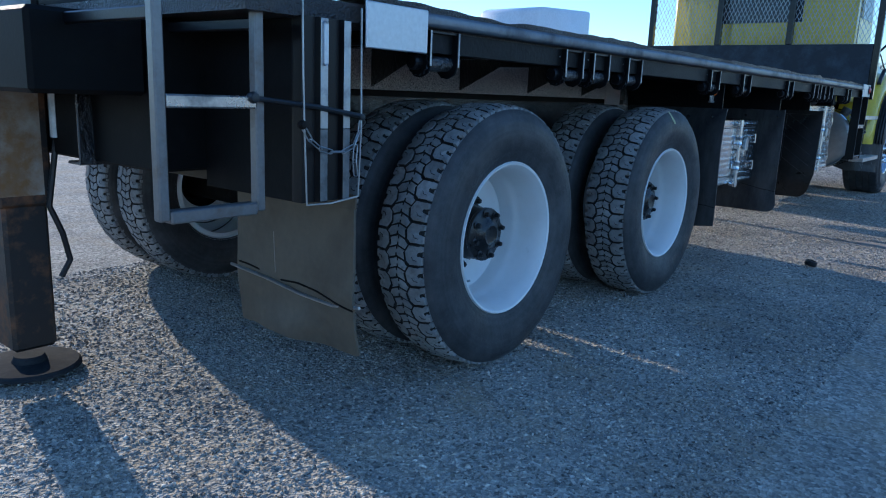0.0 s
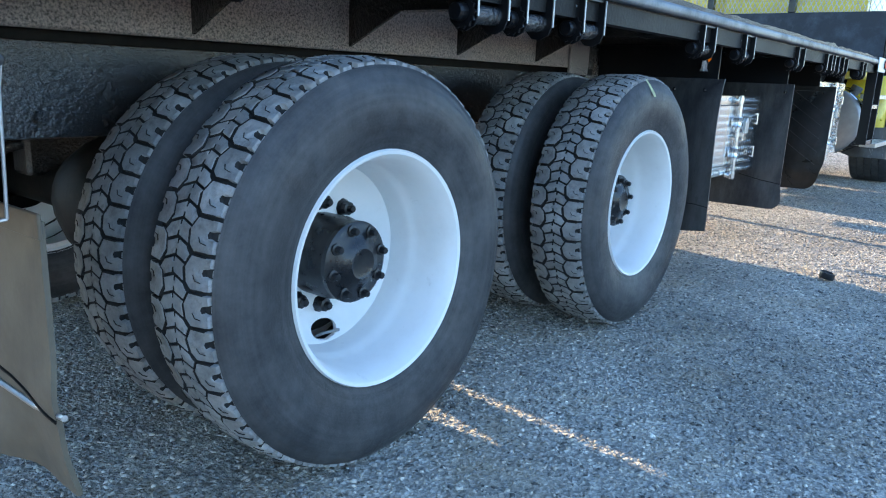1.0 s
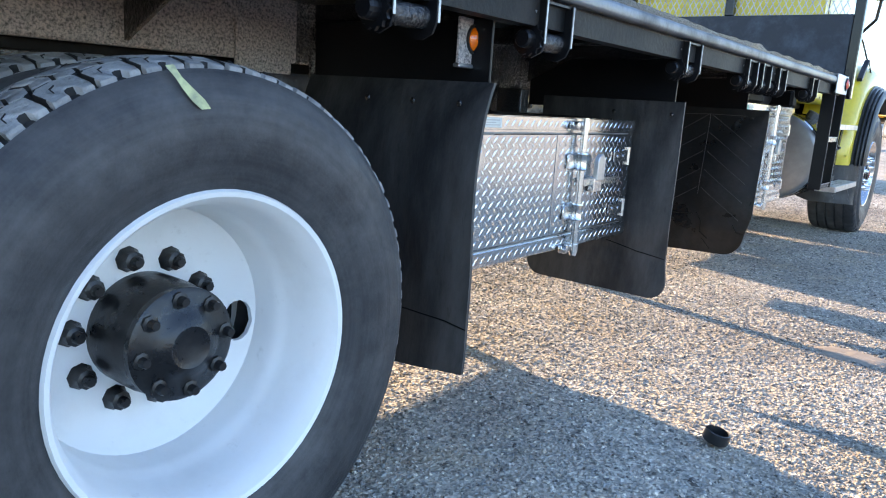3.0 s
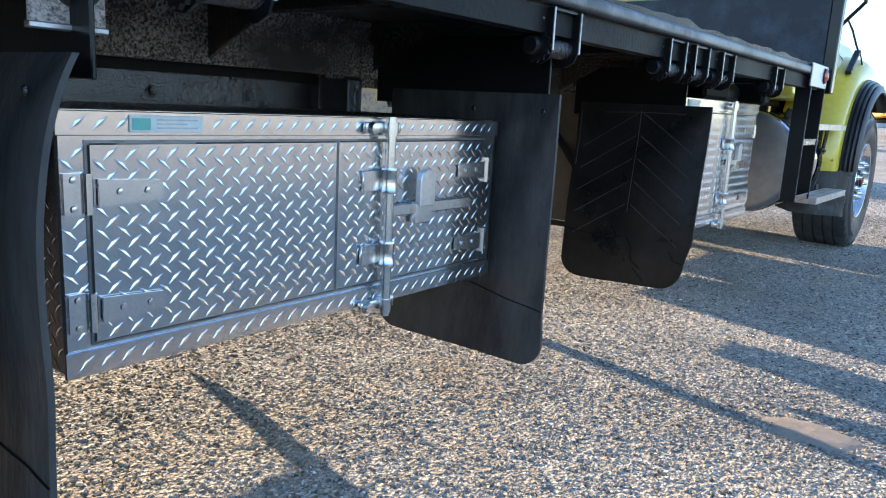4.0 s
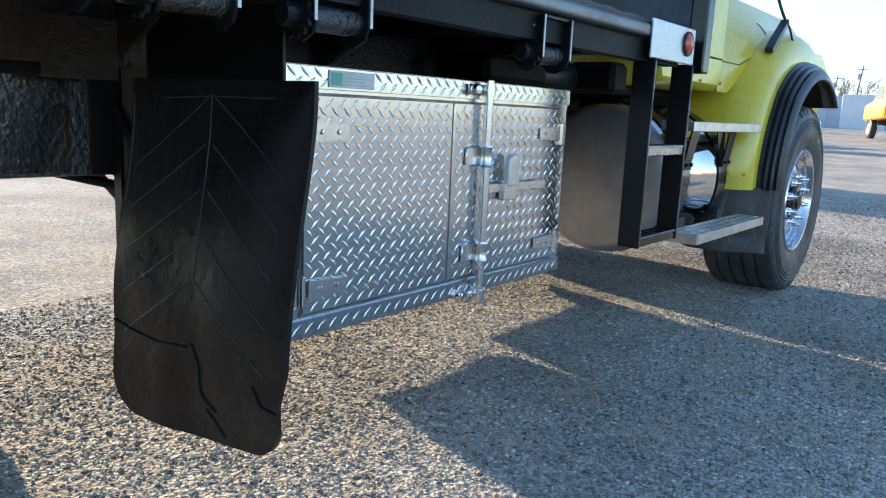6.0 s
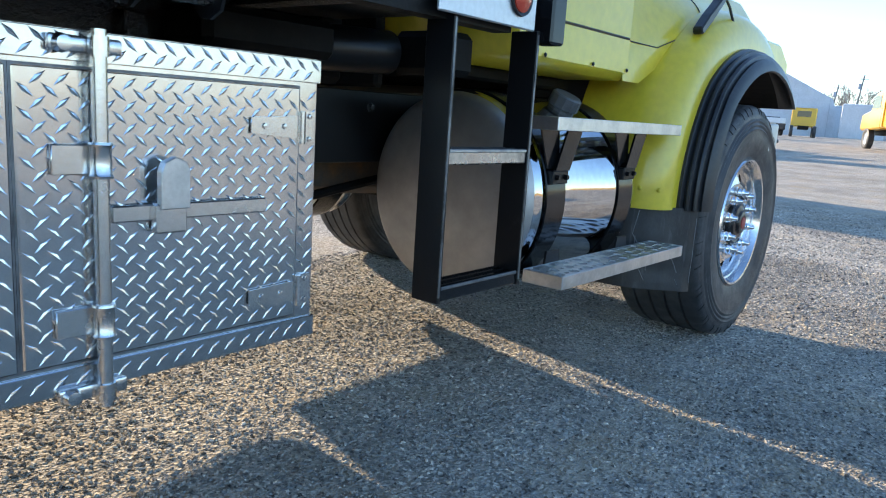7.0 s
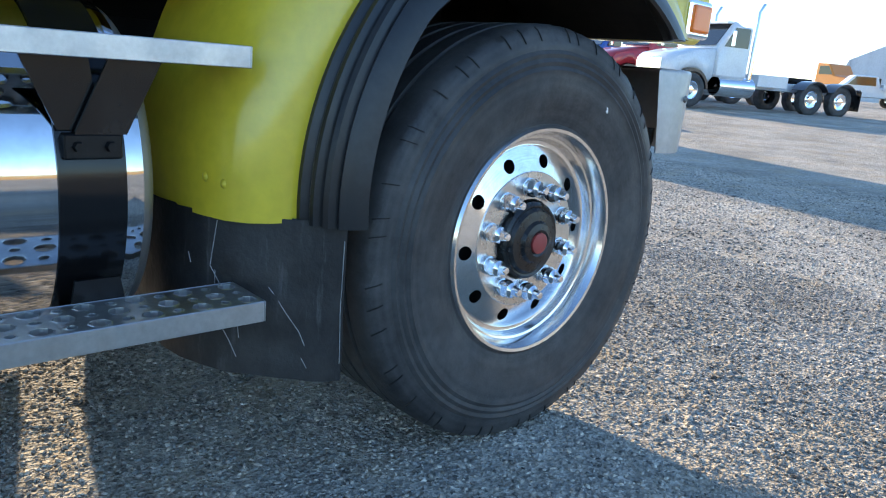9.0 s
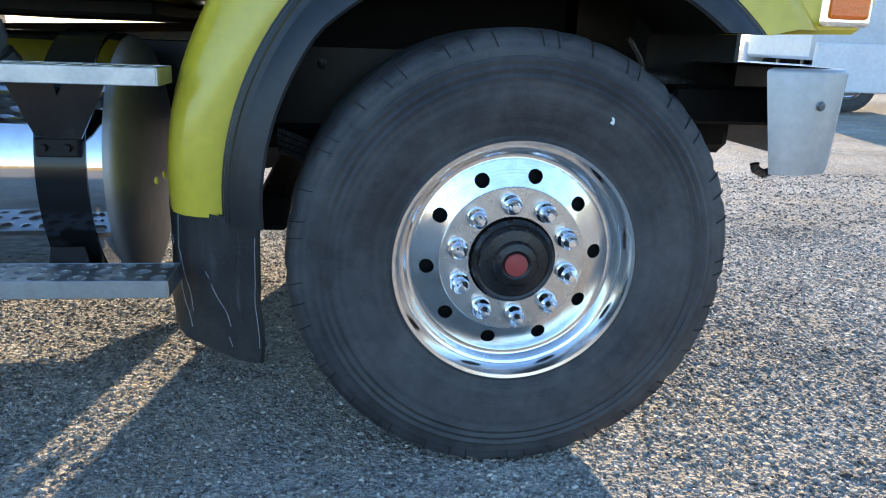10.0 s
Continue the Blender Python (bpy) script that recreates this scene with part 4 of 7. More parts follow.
for y in (0.66, 1.78):
    for i in range(4 if y < MID else 3):
        L = 0.98 - 0.09 * i
        bm = bmesh.new()
        n = 14
        top = [(1.70 + L * (2 * k / n - 1), 0.805 - 0.050 * i - 0.12 * (abs(2 * k / n - 1) * L / 0.98) ** 2) for k in range(n + 1)]
        prism(bm, top + [(a, b - 0.042) for a, b in reversed(top)], 'y', y - 0.045, y + 0.045, 0.012)
        part("leaf_spring", bm, RAILPAINT, truck, "glossy black suspension leaf", smooth=60)
    if y > MID:
        continue
    bm = bmesh.new()
    ridges = [(0.0, -0.05), (0.085, -0.05)]
    for q in range(9):
        r = 0.092 + 0.0125 * q
        ridges += [(r, -0.044), (r + 0.005, -0.052), (r + 0.008, -0.052)]
    lathe(bm, ridges + [(0.206, -0.046), (0.212, -0.05), (0.212, 0.03)], 64, spot(1.72, y + (0.08 if y < MID else -0.08), 0.735, 0 if y < MID else 180))
    part("spring_saddle", bm, BLACK, truck, "black cast saddle with ridges", smooth=30)
    bm = bmesh.new()
    lathe(bm, [(0.212, 0.0), (0.25, -0.012), (0.262, -0.010), (0.262, 0.05)], 64, spot(1.70, y + (0.11 if y < MID else -0.11), 0.735, 0 if y < MID else 180))
    part("saddle_flange", bm, BLACK_SATIN, truck, "dull black saddle flange", smooth=30)
for x, z in ((1.44, 0.985), (1.505, 0.985), (1.83, 0.967), (1.875, 0.967), (1.915, 0.965), (1.96, 0.965), (1.93, 0.852), (1.98, 0.85), (2.02, 0.85), (2.07, 0.85)):
    bm = bmesh.new()
    lathe(bm, [(0.0, -0.022), (0.012, -0.022), (0.016, -0.016), (0.018, -0.004), (0.022, 0.0)], 10)
    part("bolt", bm, BLACK, truck, "", spot(x, 0.789, z), 40)
# unseen plate added to block the sun between the far wheels
bm = bmesh.new()
prism(bm, [(1.60, 0.28), (1.605, 0.50), (1.52, 0.56), (1.50, 0.80), (1.90, 0.80), (1.835, 0.62), (1.735, 0.42), (1.70, 0.28)], 'y', 1.60, 1.66, 0.004)
part("equaliser_hanger", bm, DARK, truck, "dark plate added to block sun between the far wheels")
# second added plate; the slanted slot lets a thin sun streak through
bm = bmesh.new()
prism(bm, [(1.755, 0.36), (1.775, 0.42), (1.868, 0.62), (1.93, 0.80), (2.02, 0.80), (2.02, 0.36)], 'y', 1.60, 1.66, 0.004)
part("spring_hanger", bm, DARK, truck, "dark slanting plate added to narrow the sun streak")
bm = bmesh.new()
tube(bm, [(2.6, MID, 0.70), (5.0, MID, 0.80), (7.4, MID, 0.86)], 0.06, 14)
part("drive_shaft", bm, DARK, truck, "dark drive shaft", smooth=40)
bm = bmesh.new()
prism(bm, [(7.10, 0.72), (7.55, 0.66), (8.6, 0.62), (8.7, 1.10), (7.5, 1.05), (7.10, 0.92)], 'y', 1.0, 1.44, 0.03)
part("gearbox", bm, RUST, truck, "brown grimy gearbox casing")
bm = bmesh.new()
tube(bm, [(6.6, 0.95, 0.80), (7.2, 0.92, 0.70), (7.7, 0.92, 0.66), (8.3, 0.95, 0.74)], 0.018, 8)
tube(bm, [(5.6, 0.93, 0.82), (5.9, 0.90, 0.74), (6.25, 0.92, 0.80)], 0.014, 8)
part("hose", bm, DARK, truck, "sagging black hose")
for pts, r in (([(6.14, 1.62, 0.76), (6.18, 1.62, 0.69), (6.26, 1.64, 0.60), (6.36, 1.66, 0.575), (6.48, 1.66, 0.60), (6.58, 1.64, 0.68), (6.60, 1.62, 0.78)], 0.017), ([(6.18, 1.58, 0.76), (6.23, 1.58, 0.69), (6.33, 1.60, 0.64), (6.46, 1.60, 0.64), (6.62, 1.58, 0.71)], 0.014)):
    bm = bmesh.new()
    tube(bm, pts, r, 10)
    part("hose", bm, FLARE, truck, "black hose hanging in a loop", smooth=40)
bm = bmesh.new()
lathe(bm, [(0.0, -0.10), (0.055, -0.10), (0.075, -0.085), (0.080, -0.03), (0.088, -0.02), (0.088, 0.0), (0.080, 0.01), (0.078, 0.08), (0.05, 0.11), (0.0, 0.115)], 24, spot(6.30, 1.30, 0.63) @ pose(0, 0, 0, 90, 0, 0))
part("brake_chamber", bm, RUST, truck, "rusty brown air chamber", smooth=40)
for k in range(5):
    bm = bmesh.new()
    x = 6.12 + 0.018 * k
    tube(bm, [(x + 0.02, 1.30, 0.70), (x, 1.295 + 0.006 * k, 0.63), (x + 0.015 * math.sin(k * 2.1), 1.30, 0.535 + 0.012 * (k % 3))], 0.004, 5)
    part("cable_end", bm, DARK, truck, "loose dark cable end")
bm = boxes(((8.9, 0.50, 0.50), (9.0, 1.9, 0.62)), ((9.50, 0.45, 0.42), (9.63, 1.98, 0.54)), bevel=0.02)
part("front_axle", bm, DARK, truck, "black front axle beam")
for y in (0.74, 1.70):
    for i in range(4):
        bm = bmesh.new()
        top = [(9.57 + 0.62 * (2 * k / 12 - 1), 0.66 + 0.13 * (2 * k / 12 - 1) ** 2 - 0.02 * i) for k in range(13)]
        prism(bm, top + [(a, b - 0.016) for a, b in reversed(top)], 'y', y - 0.045, y + 0.045)
        part("leaf_spring", bm, BLACK, truck, smooth=30)
bm = bmesh.new()
tube(bm, [(10.30, 0.64, 0.62), (10.30, 0.64, 0.86)], 0.035, 12)
tube(bm, [(10.30, 0.64, 0.86), (10.30, 0.64, 1.04)], 0.028, 12)
shock = part("shock_absorber", bm, GALV, truck, "grey shock absorber", smooth=40)
bm = bmesh.new()
block(bm, (10.262, 0.60, 1.03), (10.338, 0.66, 1.105), 0.012, 2)
part("shock_mount", bm, OLDSTEEL, shock, "worn steel mount")
bm = bmesh.new()
lathe(bm, [(0.0, -0.006), (0.012, -0.006), (0.012, -0.001), (0.020, -0.001), (0.020, -0.008), (0.027, -0.008), (0.027, 0.0)], 20, spot(10.30, 0.60, 1.067))
part("shock_bush", bm, DARK, shock, "dark round bush", smooth=40)
bm = bmesh.new()
tube(bm, [(9.95, 0.55, 1.02), (10.05, 0.56, 0.985), (10.25, 0.55, 0.955)], 0.032, 12)
tube(bm, [(9.98, 0.45, 1.10), (10.03, 0.47, 1.04), (10.06, 0.50, 1.0)], 0.008, 6)
part("frame_horn", bm, BLACK, truck, "curved black frame horn", smooth=40)
bm = bmesh.new()
tube(bm, [(9.75, 0.60, 1.0), (10.3, 0.66, 0.93)], 0.03, 10)
tube(bm, [(9.3, 0.62, 0.74), (10.25, 0.62, 0.72)], 0.02, 10)
part("steering_link", bm, DARK, truck, "black steering links", smooth=40)


# two greasy hoses before the springs
for pts in ([(1.640, 0.60, 0.858), (1.675, 0.57, 0.850), (1.699, 0.56, 0.779), (1.730, 0.56, 0.661), (1.756, 0.56, 0.569), (1.765, 0.58, 0.53)], [(1.645, 0.60, 0.858), (1.602, 0.56, 0.846), (1.579, 0.56, 0.820), (1.570, 0.56, 0.732), (1.566, 0.57, 0.60)]):
    bm = bmesh.new()
    tube(bm, pts, 0.011, 10)
    part("brake_hose", bm, BLACK, truck, "greasy black brake hose", smooth=40)

# worn stretch of the near rail, its sunlit reflection painted into the colour
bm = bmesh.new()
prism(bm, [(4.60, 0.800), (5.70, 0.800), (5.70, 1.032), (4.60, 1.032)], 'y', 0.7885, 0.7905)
part("worn_stretch", bm, WORN_SHEEN, truck, "grey and tan worn stretch of the rail, sunlit reflection painted in")

# the bed
DECK = 1.30
bm = boxes(((-0.30, -0.02, 1.243), (7.56, 2.46, DECK - 0.004)), bevel=0.0)
part("deck", bm, BLACK_ROUGH, truck, "black painted flat deck")
for side in (0, 1):
    y0 = -0.06 if side == 0 else 2 * MID - 0.02
    bm = bmesh.new()
    ys = (-0.06, -0.02) if side == 0 else (2 * MID + 0.02, 2 * MID + 0.06)
    b2 = bmesh.new()
    block(b2, (0.33, ys[0], 1.258), (7.18, ys[1], DECK), 0.012, 3)
    join(bm, b2)
    part("rub_rail", bm, RAIL, truck, "scuffed steel rub rail along the bed, greyed for sky reflection", smooth=50)
    s = 1 if side == 0 else -1
    ya = -0.03 if side == 0 else 2 * MID + 0.03
    bm = bmesh.new()
    prism(bm, [(ya, 1.185), (ya + s * 0.05, 1.185), (ya + s * 0.05, 1.192), (ya + s * 0.007, 1.194), (ya + s * 0.007, 1.25), (ya, 1.25)], 'x', 0.08, 7.5)
    part("side_channel", bm, CHANNEL, truck, "black painted channel under the bed edge")
    for x0, x1, z0 in ((0.067, 0.330, 1.177), (7.182, 7.55, 1.193)):
        yb = -0.066 if side == 0 else 2 * MID + 0.056
        part("corner_plate", boxes(((x0, yb, z0), (x1, yb + 0.010, 1.318 if x0 > 1 else 1.304)), bevel=0.003), PLATE, truck, "bare aluminium corner plate")
# wavy edge of the deck covering
n = 240
verts, faces = [], []
for i in range(n + 1):
    x = 0.1 + 7.2 * i / n
    h = 0.018 + 0.014 * noise.noise((x * 2.2, 0, 0)) + 0.010 * noise.noise((x * 7.0, 3, 0))
    for y, z in ((-0.045, DECK - 0.002), (-0.048 + 0.006 * noise.noise((x * 5, 9, 0)), DECK + max(0.002, h)), (0.20, DECK + 0.006), (0.20, DECK - 0.002)):
        verts.append((x, y, z))
for i in range(n):
    for q in range(3):
        faces.append((i * 4 + q, i * 4 + q + 1, i * 4 + q + 5, i * 4 + q + 4))
raw("deck_covering", verts, faces, BLACK_ROUGH, truck, "wavy black edge of the deck covering", smooth=40)
# tapered outrigger brackets from the sill to the bed's edge
for x in [0.25 + 0.615 * i for i in range(12)]:
    for side in (0, 1):
        bm = bmesh.new()
        a, b, c = (0.005, 0.70, 0.05) if side == 0 else (2 * MID - 0.005, 2 * MID - 0.70, 2 * MID - 0.05)
        d = b - 0.24 if side == 0 else b + 0.24
        prism(bm, [(a, 1.242), (b, 1.242), (b, 1.078), (d, 1.196), (a, 1.196)], 'x', x - 0.006, x + 0.006)
        prism(bm, [(a, 1.196), (d, 1.196), (d, 1.190), (a, 1.190)], 'x', x - 0.03, x + 0.03)
        part("bed_bracket", bm, BLACK, truck)
for x0, x1 in ((3.02, 3.215), (3.295, 3.40), (4.35, 4.42), (4.50, 4.56), (5.60, 5.78)):
    part("sill_post", boxes(((x0, 0.685, 1.03), (x1, 0.70, 1.175)), bevel=0.003), SILL if x0 < 3.25 else SILL_DARK, truck, "undercoated steel mounting plate")
for x in (4.395, 5.02):
    part("sill_post", boxes(((x - 0.03, 0.74, 0.80), (x + 0.03, 0.785, 1.24)), bevel=0.004), BLACK, truck)


# strap winches under the bed edge
def winch(where):
    bm = bmesh.new()
    out = [(-0.05, 0.055), (-0.05, -0.05), (-0.04, -0.075), (-0.012, -0.088), (0.015, -0.085), (0.04, -0.06), (0.045, -0.02), (0.045, 0.055)]
    prism(bm, out, 'x', -0.070, -0.064)
    prism(bm, out, 'x', 0.064, 0.070)
    prism(bm, [(-0.045, 0.049), (0.045, 0.049), (0.045, 0.055), (-0.045, 0.055)], 'x', -0.0635, 0.0635)
    bmesh.ops.remove_doubles(bm, verts=bm.verts, dist=0.0008)
    body = part("strap_winch", bm, BLACK_SATIN, truck, "black weld-on strap winch", where)
    for x in (-0.0702, 0.0702):
        bm = bmesh.new()
        prism(bm, [(-0.0525, 0.055), (-0.0525, -0.052), (-0.0495, -0.052), (-0.0495, 0.055)], 'x', x - 0.0035, x + 0.0035)
        part("plate_edge", bm, EDGE, body, "bright worn edge", where)
    bm = bmesh.new()
    lathe(bm, [(0.0, -0.064), (0.026, -0.064), (0.026, 0.064), (0.0, 0.064)], 16, Matrix.Translation((0, -0.008, -0.042)) @ pose(0, 0, 0, 0, 0, 90))
    part("spool", bm, BLACK, body, "", where, 40)
    bm = bmesh.new()
    prof = []
    for i in range(26):
        a = 2 * math.pi * i / 26
        r = 0.043 if i % 2 else 0.036
        prof.append((-0.008 + r * math.cos(a), -0.042 + r * math.sin(a)))
    prism(bm, prof, 'x', -0.083, -0.074)
    lathe(bm, [(0.0, -0.030), (0.020, -0.030), (0.024, -0.024), (0.024, 0.0)], 14, Matrix.Translation((-0.083, -0.008, -0.042)) @ pose(0, 0, 0, 0, 0, -90))
    part("ratchet_wheel", bm, BLACK_SATIN, body, "", where)
    bm = bmesh.new()
    tube(bm, [(-0.086, -0.025, 0.03), (-0.086, -0.012, -0.005)], 0.006, 6)
    part("pawl", bm, EDGE, body, "", where)
    return body


first = None
for x in (0.430, 1.265, 1.498, 1.83, 2.905, 3.485, 4.515, 5.295, 5.532, 5.835, 6.61):
    w = spot(x, -0.002, 1.195)
    if first is None:
        first = winch(w)
    else:
        clone(first, w, truck)
for x in (0.9, 2.1, 3.4, 4.9, 6.2):
    clone(first, far(x, -0.002, 1.195), truck)


# side lights
def side_light(x, y, z, mat, r=0.036, label=""):
    bm = bmesh.new()
    lathe(bm, [(0.0, -0.018), (r * 0.6, -0.016), (r, -0.006), (r * 1.02, 0.0)], 24)
    lens = part("marker_light", bm, mat, truck, label, spot(x, y, z), 40)
    bm = bmesh.new()
    lathe(bm, [(r, -0.003), (r * 1.22, -0.006), (r * 1.28, 0.0)], 24)
    part("grommet", bm, FLARE, lens, "", spot(x, y, z), 40)


side_light(3.297, 0.080, 1.140, AMBER, 0.031, "amber marker light")
part("light_bracket", boxes(((3.228, 0.080, 1.072), (3.340, 0.088, 1.19)), bevel=0.002), SILL, truck, "undercoated light bracket")
part("light_bracket", boxes(((3.226, 0.074, 1.068), (3.342, 0.094, 1.078)), bevel=0.002), EDGE, truck)
side_light(7.478, -0.068, 1.262, REDL, 0.034, "red marker light on the corner plate")


# mud flaps
def flap_sheet(w, h, shape, seed, slant=0.0):
    """The surface of a hanging sheet: u from the outer edge to the inner one, t from the top down, off in front of it."""
    def at(u, t, off=0.0):
        dx, dy = shape(u, t)
        wave = 0.010 * noise.noise((u * 2.4 + seed, t * 2.2, seed)) * t * 2 + 0.004 * noise.noise((u * 7.0, t * 6.0, seed + 4)) * t
        return Vector((dx + wave - off, w * u + dy, -(h + slant * u) * t))
    return at


def flap(where, w, h, r, mat, label, shape, seed=0, slant=0.0):
    """A hanging rubber sheet with rounded lower corners. Local: y inward from the outer edge, z down from the top edge."""
    ny, nz = 26, 40
    verts, faces = [], []
    at = flap_sheet(w, h, shape, seed, slant)
    for side in (0, 1):
        for i in range(ny + 1):
            for k in range(nz + 1):
                y, z = w * i / ny, -h * k / nz
                if r > 0:
                    for cy in (r, w - r):
                        dy, dz = (y - cy), (z - (-h + r))
                        if dz < 0 and ((cy == r and dy < 0) or (cy != r and dy > 0)):
                            d = math.hypot(dy, dz)
                            m = max(abs(dy), abs(dz))
                            if d > 1e-6:
                                y, z = cy + dy * m / d, -h + r + dz * m / d
                verts.append(at(y / w, -z / h, -0.010 if side else 0.0))
    half = (ny + 1) * (nz + 1)
    for side in (0, 1):
        for i in range(ny):
            for k in range(nz):
                a = side * half + i * (nz + 1) + k
                q = (a, a + 1, a + nz + 2, a + nz + 1)
                faces.append(q if side else q[::-1])
    edge = [i * (nz + 1) for i in range(ny + 1)] + [ny * (nz + 1) + k for k in range(1, nz + 1)] + [i * (nz + 1) + nz for i in range(ny - 1, -1, -1)] + [k for k in range(nz - 1, 0, -1)]
    for a, b in zip(edge, edge[1:] + edge[:1]):
        faces.append((a, b, b + half, a + half))
    return raw("mud_flap", verts, faces, mat, truck, label, where, 30)


def flap_lines(name, parent, sheet, runs, radius, mat, label, off=0.0005):
    """Ribs, cracks or scratches that follow a sheet; runs of (u, t) pairs."""
    for run in runs:
        bm = bmesh.new()
        pts = []
        for (u0, t0), (u1, t1) in zip(run, run[1:]):
            pts += [sheet(u0 + (u1 - u0) * k / 5, t0 + (t1 - t0) * k / 5, off) for k in range(5)]
        pts.append(sheet(*run[-1], off))
        tube(bm, pts, radius, 5)
        part(name, bm, mat, parent, label, WORLD[parent], 40)


def hang_1(u, t):
    return -0.068 * (1 - math.exp(-6.0 * t)), -0.014 * t


def hang_2(u, t):
    # the lower quarter is creased and kicks back
    return -0.012 * t - 0.16 * max(0.0, t - 0.79 + 0.04 * u), -0.004 * t - 0.16 * max(0.0, t - 0.80) * (1 - u)


def hang_3(u, t):
    s = min(1.0, t / 0.7)
    return -0.055 * u - 0.072 * s * s * (3 - 2 * s) + 0.035 * (1 - u) * max(0.0, t - 0.82) / 0.18 - 0.05 * max(0.0, t - 0.74), -0.008 * min(1.0, t / 0.6) + 0.055 * (1 - u) ** 2 * max(0.0, t - 0.72) / 0.28


def hang_far(u, t):
    return 0.05 * u, 0.0


flap_1 = flap(spot(3.235, -0.030, 1.034), 0.65, 0.725, 0.0, FLAP_DUSTY, "black rubber mud flap", hang_1, 1, 0.07)
clone(flap_1, far(3.26, -0.018, 1.032), truck)
flap_lines("crack", flap_1, flap_sheet(0.65, 0.725, hang_1, 1, 0.07), [[(0.0, 0.84), (0.10, 0.82), (0.30, 0.80), (0.52, 0.79)]], 0.0022, DULL, "dark crack in the rubber")
flap_2 = flap(spot(4.551, -0.025, 1.034), 0.62, 0.775, 0.075, FLAP_DUSTY, "creased black rubber mud flap", hang_2, 2)
flap(far(4.445, -0.025, 1.034), 0.56, 0.70, 0.075, FLAP_DUSTY, "black rubber mud flap on the far side", hang_far, 5)
flap_lines("crack", flap_2, flap_sheet(0.62, 0.775, hang_2, 2), [[(0.0, 0.795), (0.2, 0.775), (0.42, 0.74)]], 0.0022, DULL, "dark crack in the rubber")
flap_3 = flap(spot(5.791, -0.022, 1.037), 0.565, 0.772, 0.085, FLAP, "scuffed black mud flap with chevron marks", hang_3, 3)
flap(far(5.850, -0.022, 1.037), 0.54, 0.765, 0.085, FLAP_DUSTY, "black rubber mud flap on the far side", hang_far, 6)
_sheet = flap_sheet(0.565, 0.772, hang_3, 3)
_ribs = [[(0.51, 0.04), (0.51, 0.60)], [(0.985, 0.05), (0.975, 0.36)], [(0.18, 0.045), (0.50, 0.045)], [(0.52, 0.045), (0.80, 0.055)]]
for _k in range(5):
    _t = 0.05 + 0.125 * _k
    _ribs += [[(0.53, _t), (0.93, _t + 0.20)], [(0.49, _t), (0.10, _t + 0.20)]]
flap_lines("chevron_rib", flap_3, _sheet, _ribs, 0.0016, FLAP_DUSTY, "raised rib")
flap_lines("crack", flap_3, _sheet, [[(1.0, 0.722), (0.90, 0.735), (0.70, 0.745), (0.52, 0.735)], [(0.50, 0.72), (0.44, 0.78), (0.42, 0.86), (0.34, 0.90)], [(0.14, 0.78), (0.08, 0.83), (0.0, 0.84)], [(0.40, 0.90), (0.30, 0.97)]], 0.003, DULL, "dark crack in the rubber")
for x, y0, y1, z0, z1 in ((3.285, 0.02, 0.66, 1.0, 1.19), (4.566, 0.02, 0.68, 0.99, 1.19), (5.815, 0.10, 0.62, 0.98, 1.19)):
    for a, b in ((y0, y1), (2 * MID - y1, 2 * MID - y0)):
        part("flap_bracket", boxes(((x, a, z0), (x + 0.008, b, z1)), bevel=0.002), BLACK_SATIN, truck)
# bolts of the flaps
for x, ya, zz in ((4.545, 0.02, 0.985), (4.545, 0.26, 0.985), (3.205, 0.05, 0.98), (3.205, 0.20, 0.98), (3.205, 0.36, 0.98)):
    bm = bmesh.new()
    lathe(bm, [(0.0, -0.005), (0.006, -0.004), (0.009, 0.0)], 10)
    part("bolt", bm, BLACK, truck, "", spot(x, ya, zz, -90), 40)
# steel frame behind the third flap
bm = bmesh.new()
prism(bm, [(0.765, 1.08), (0.800, 1.08), (0.806, 0.45), (0.766, 0.45)], 'x', 5.815, 5.835)
prism(bm, [(0.765, 0.985), (0.765, 0.945), (0.60, 0.735), (0.60, 0.785)], 'x', 5.806, 5.818)
prism(bm, [(0.56, 0.475), (0.800, 0.475), (0.806, 0.45), (0.56, 0.45)], 'x', 5.812, 5.830)
part("flap_hanger", bm, BLACK_SATIN, truck, "bent black flap hanger")
bm = bmesh.new()
prism(bm, [(0.60, 1.075), (0.763, 1.085), (0.763, 0.478), (0.60, 0.478)], 'x', 5.824, 5.832)
part("hanger_plate", bm, TANFLAP, truck, "dusty brown hanger plate")
bm = bmesh.new()
prism(bm, [(0.62, 1.095), (0.755, 1.085), (0.63, 1.19)], 'x', 5.786, 5.794)
part("gusset", bm, TANFLAP, truck, "dusty triangular gusset")


# diamond plate toolboxes
LOZ = 0.0186


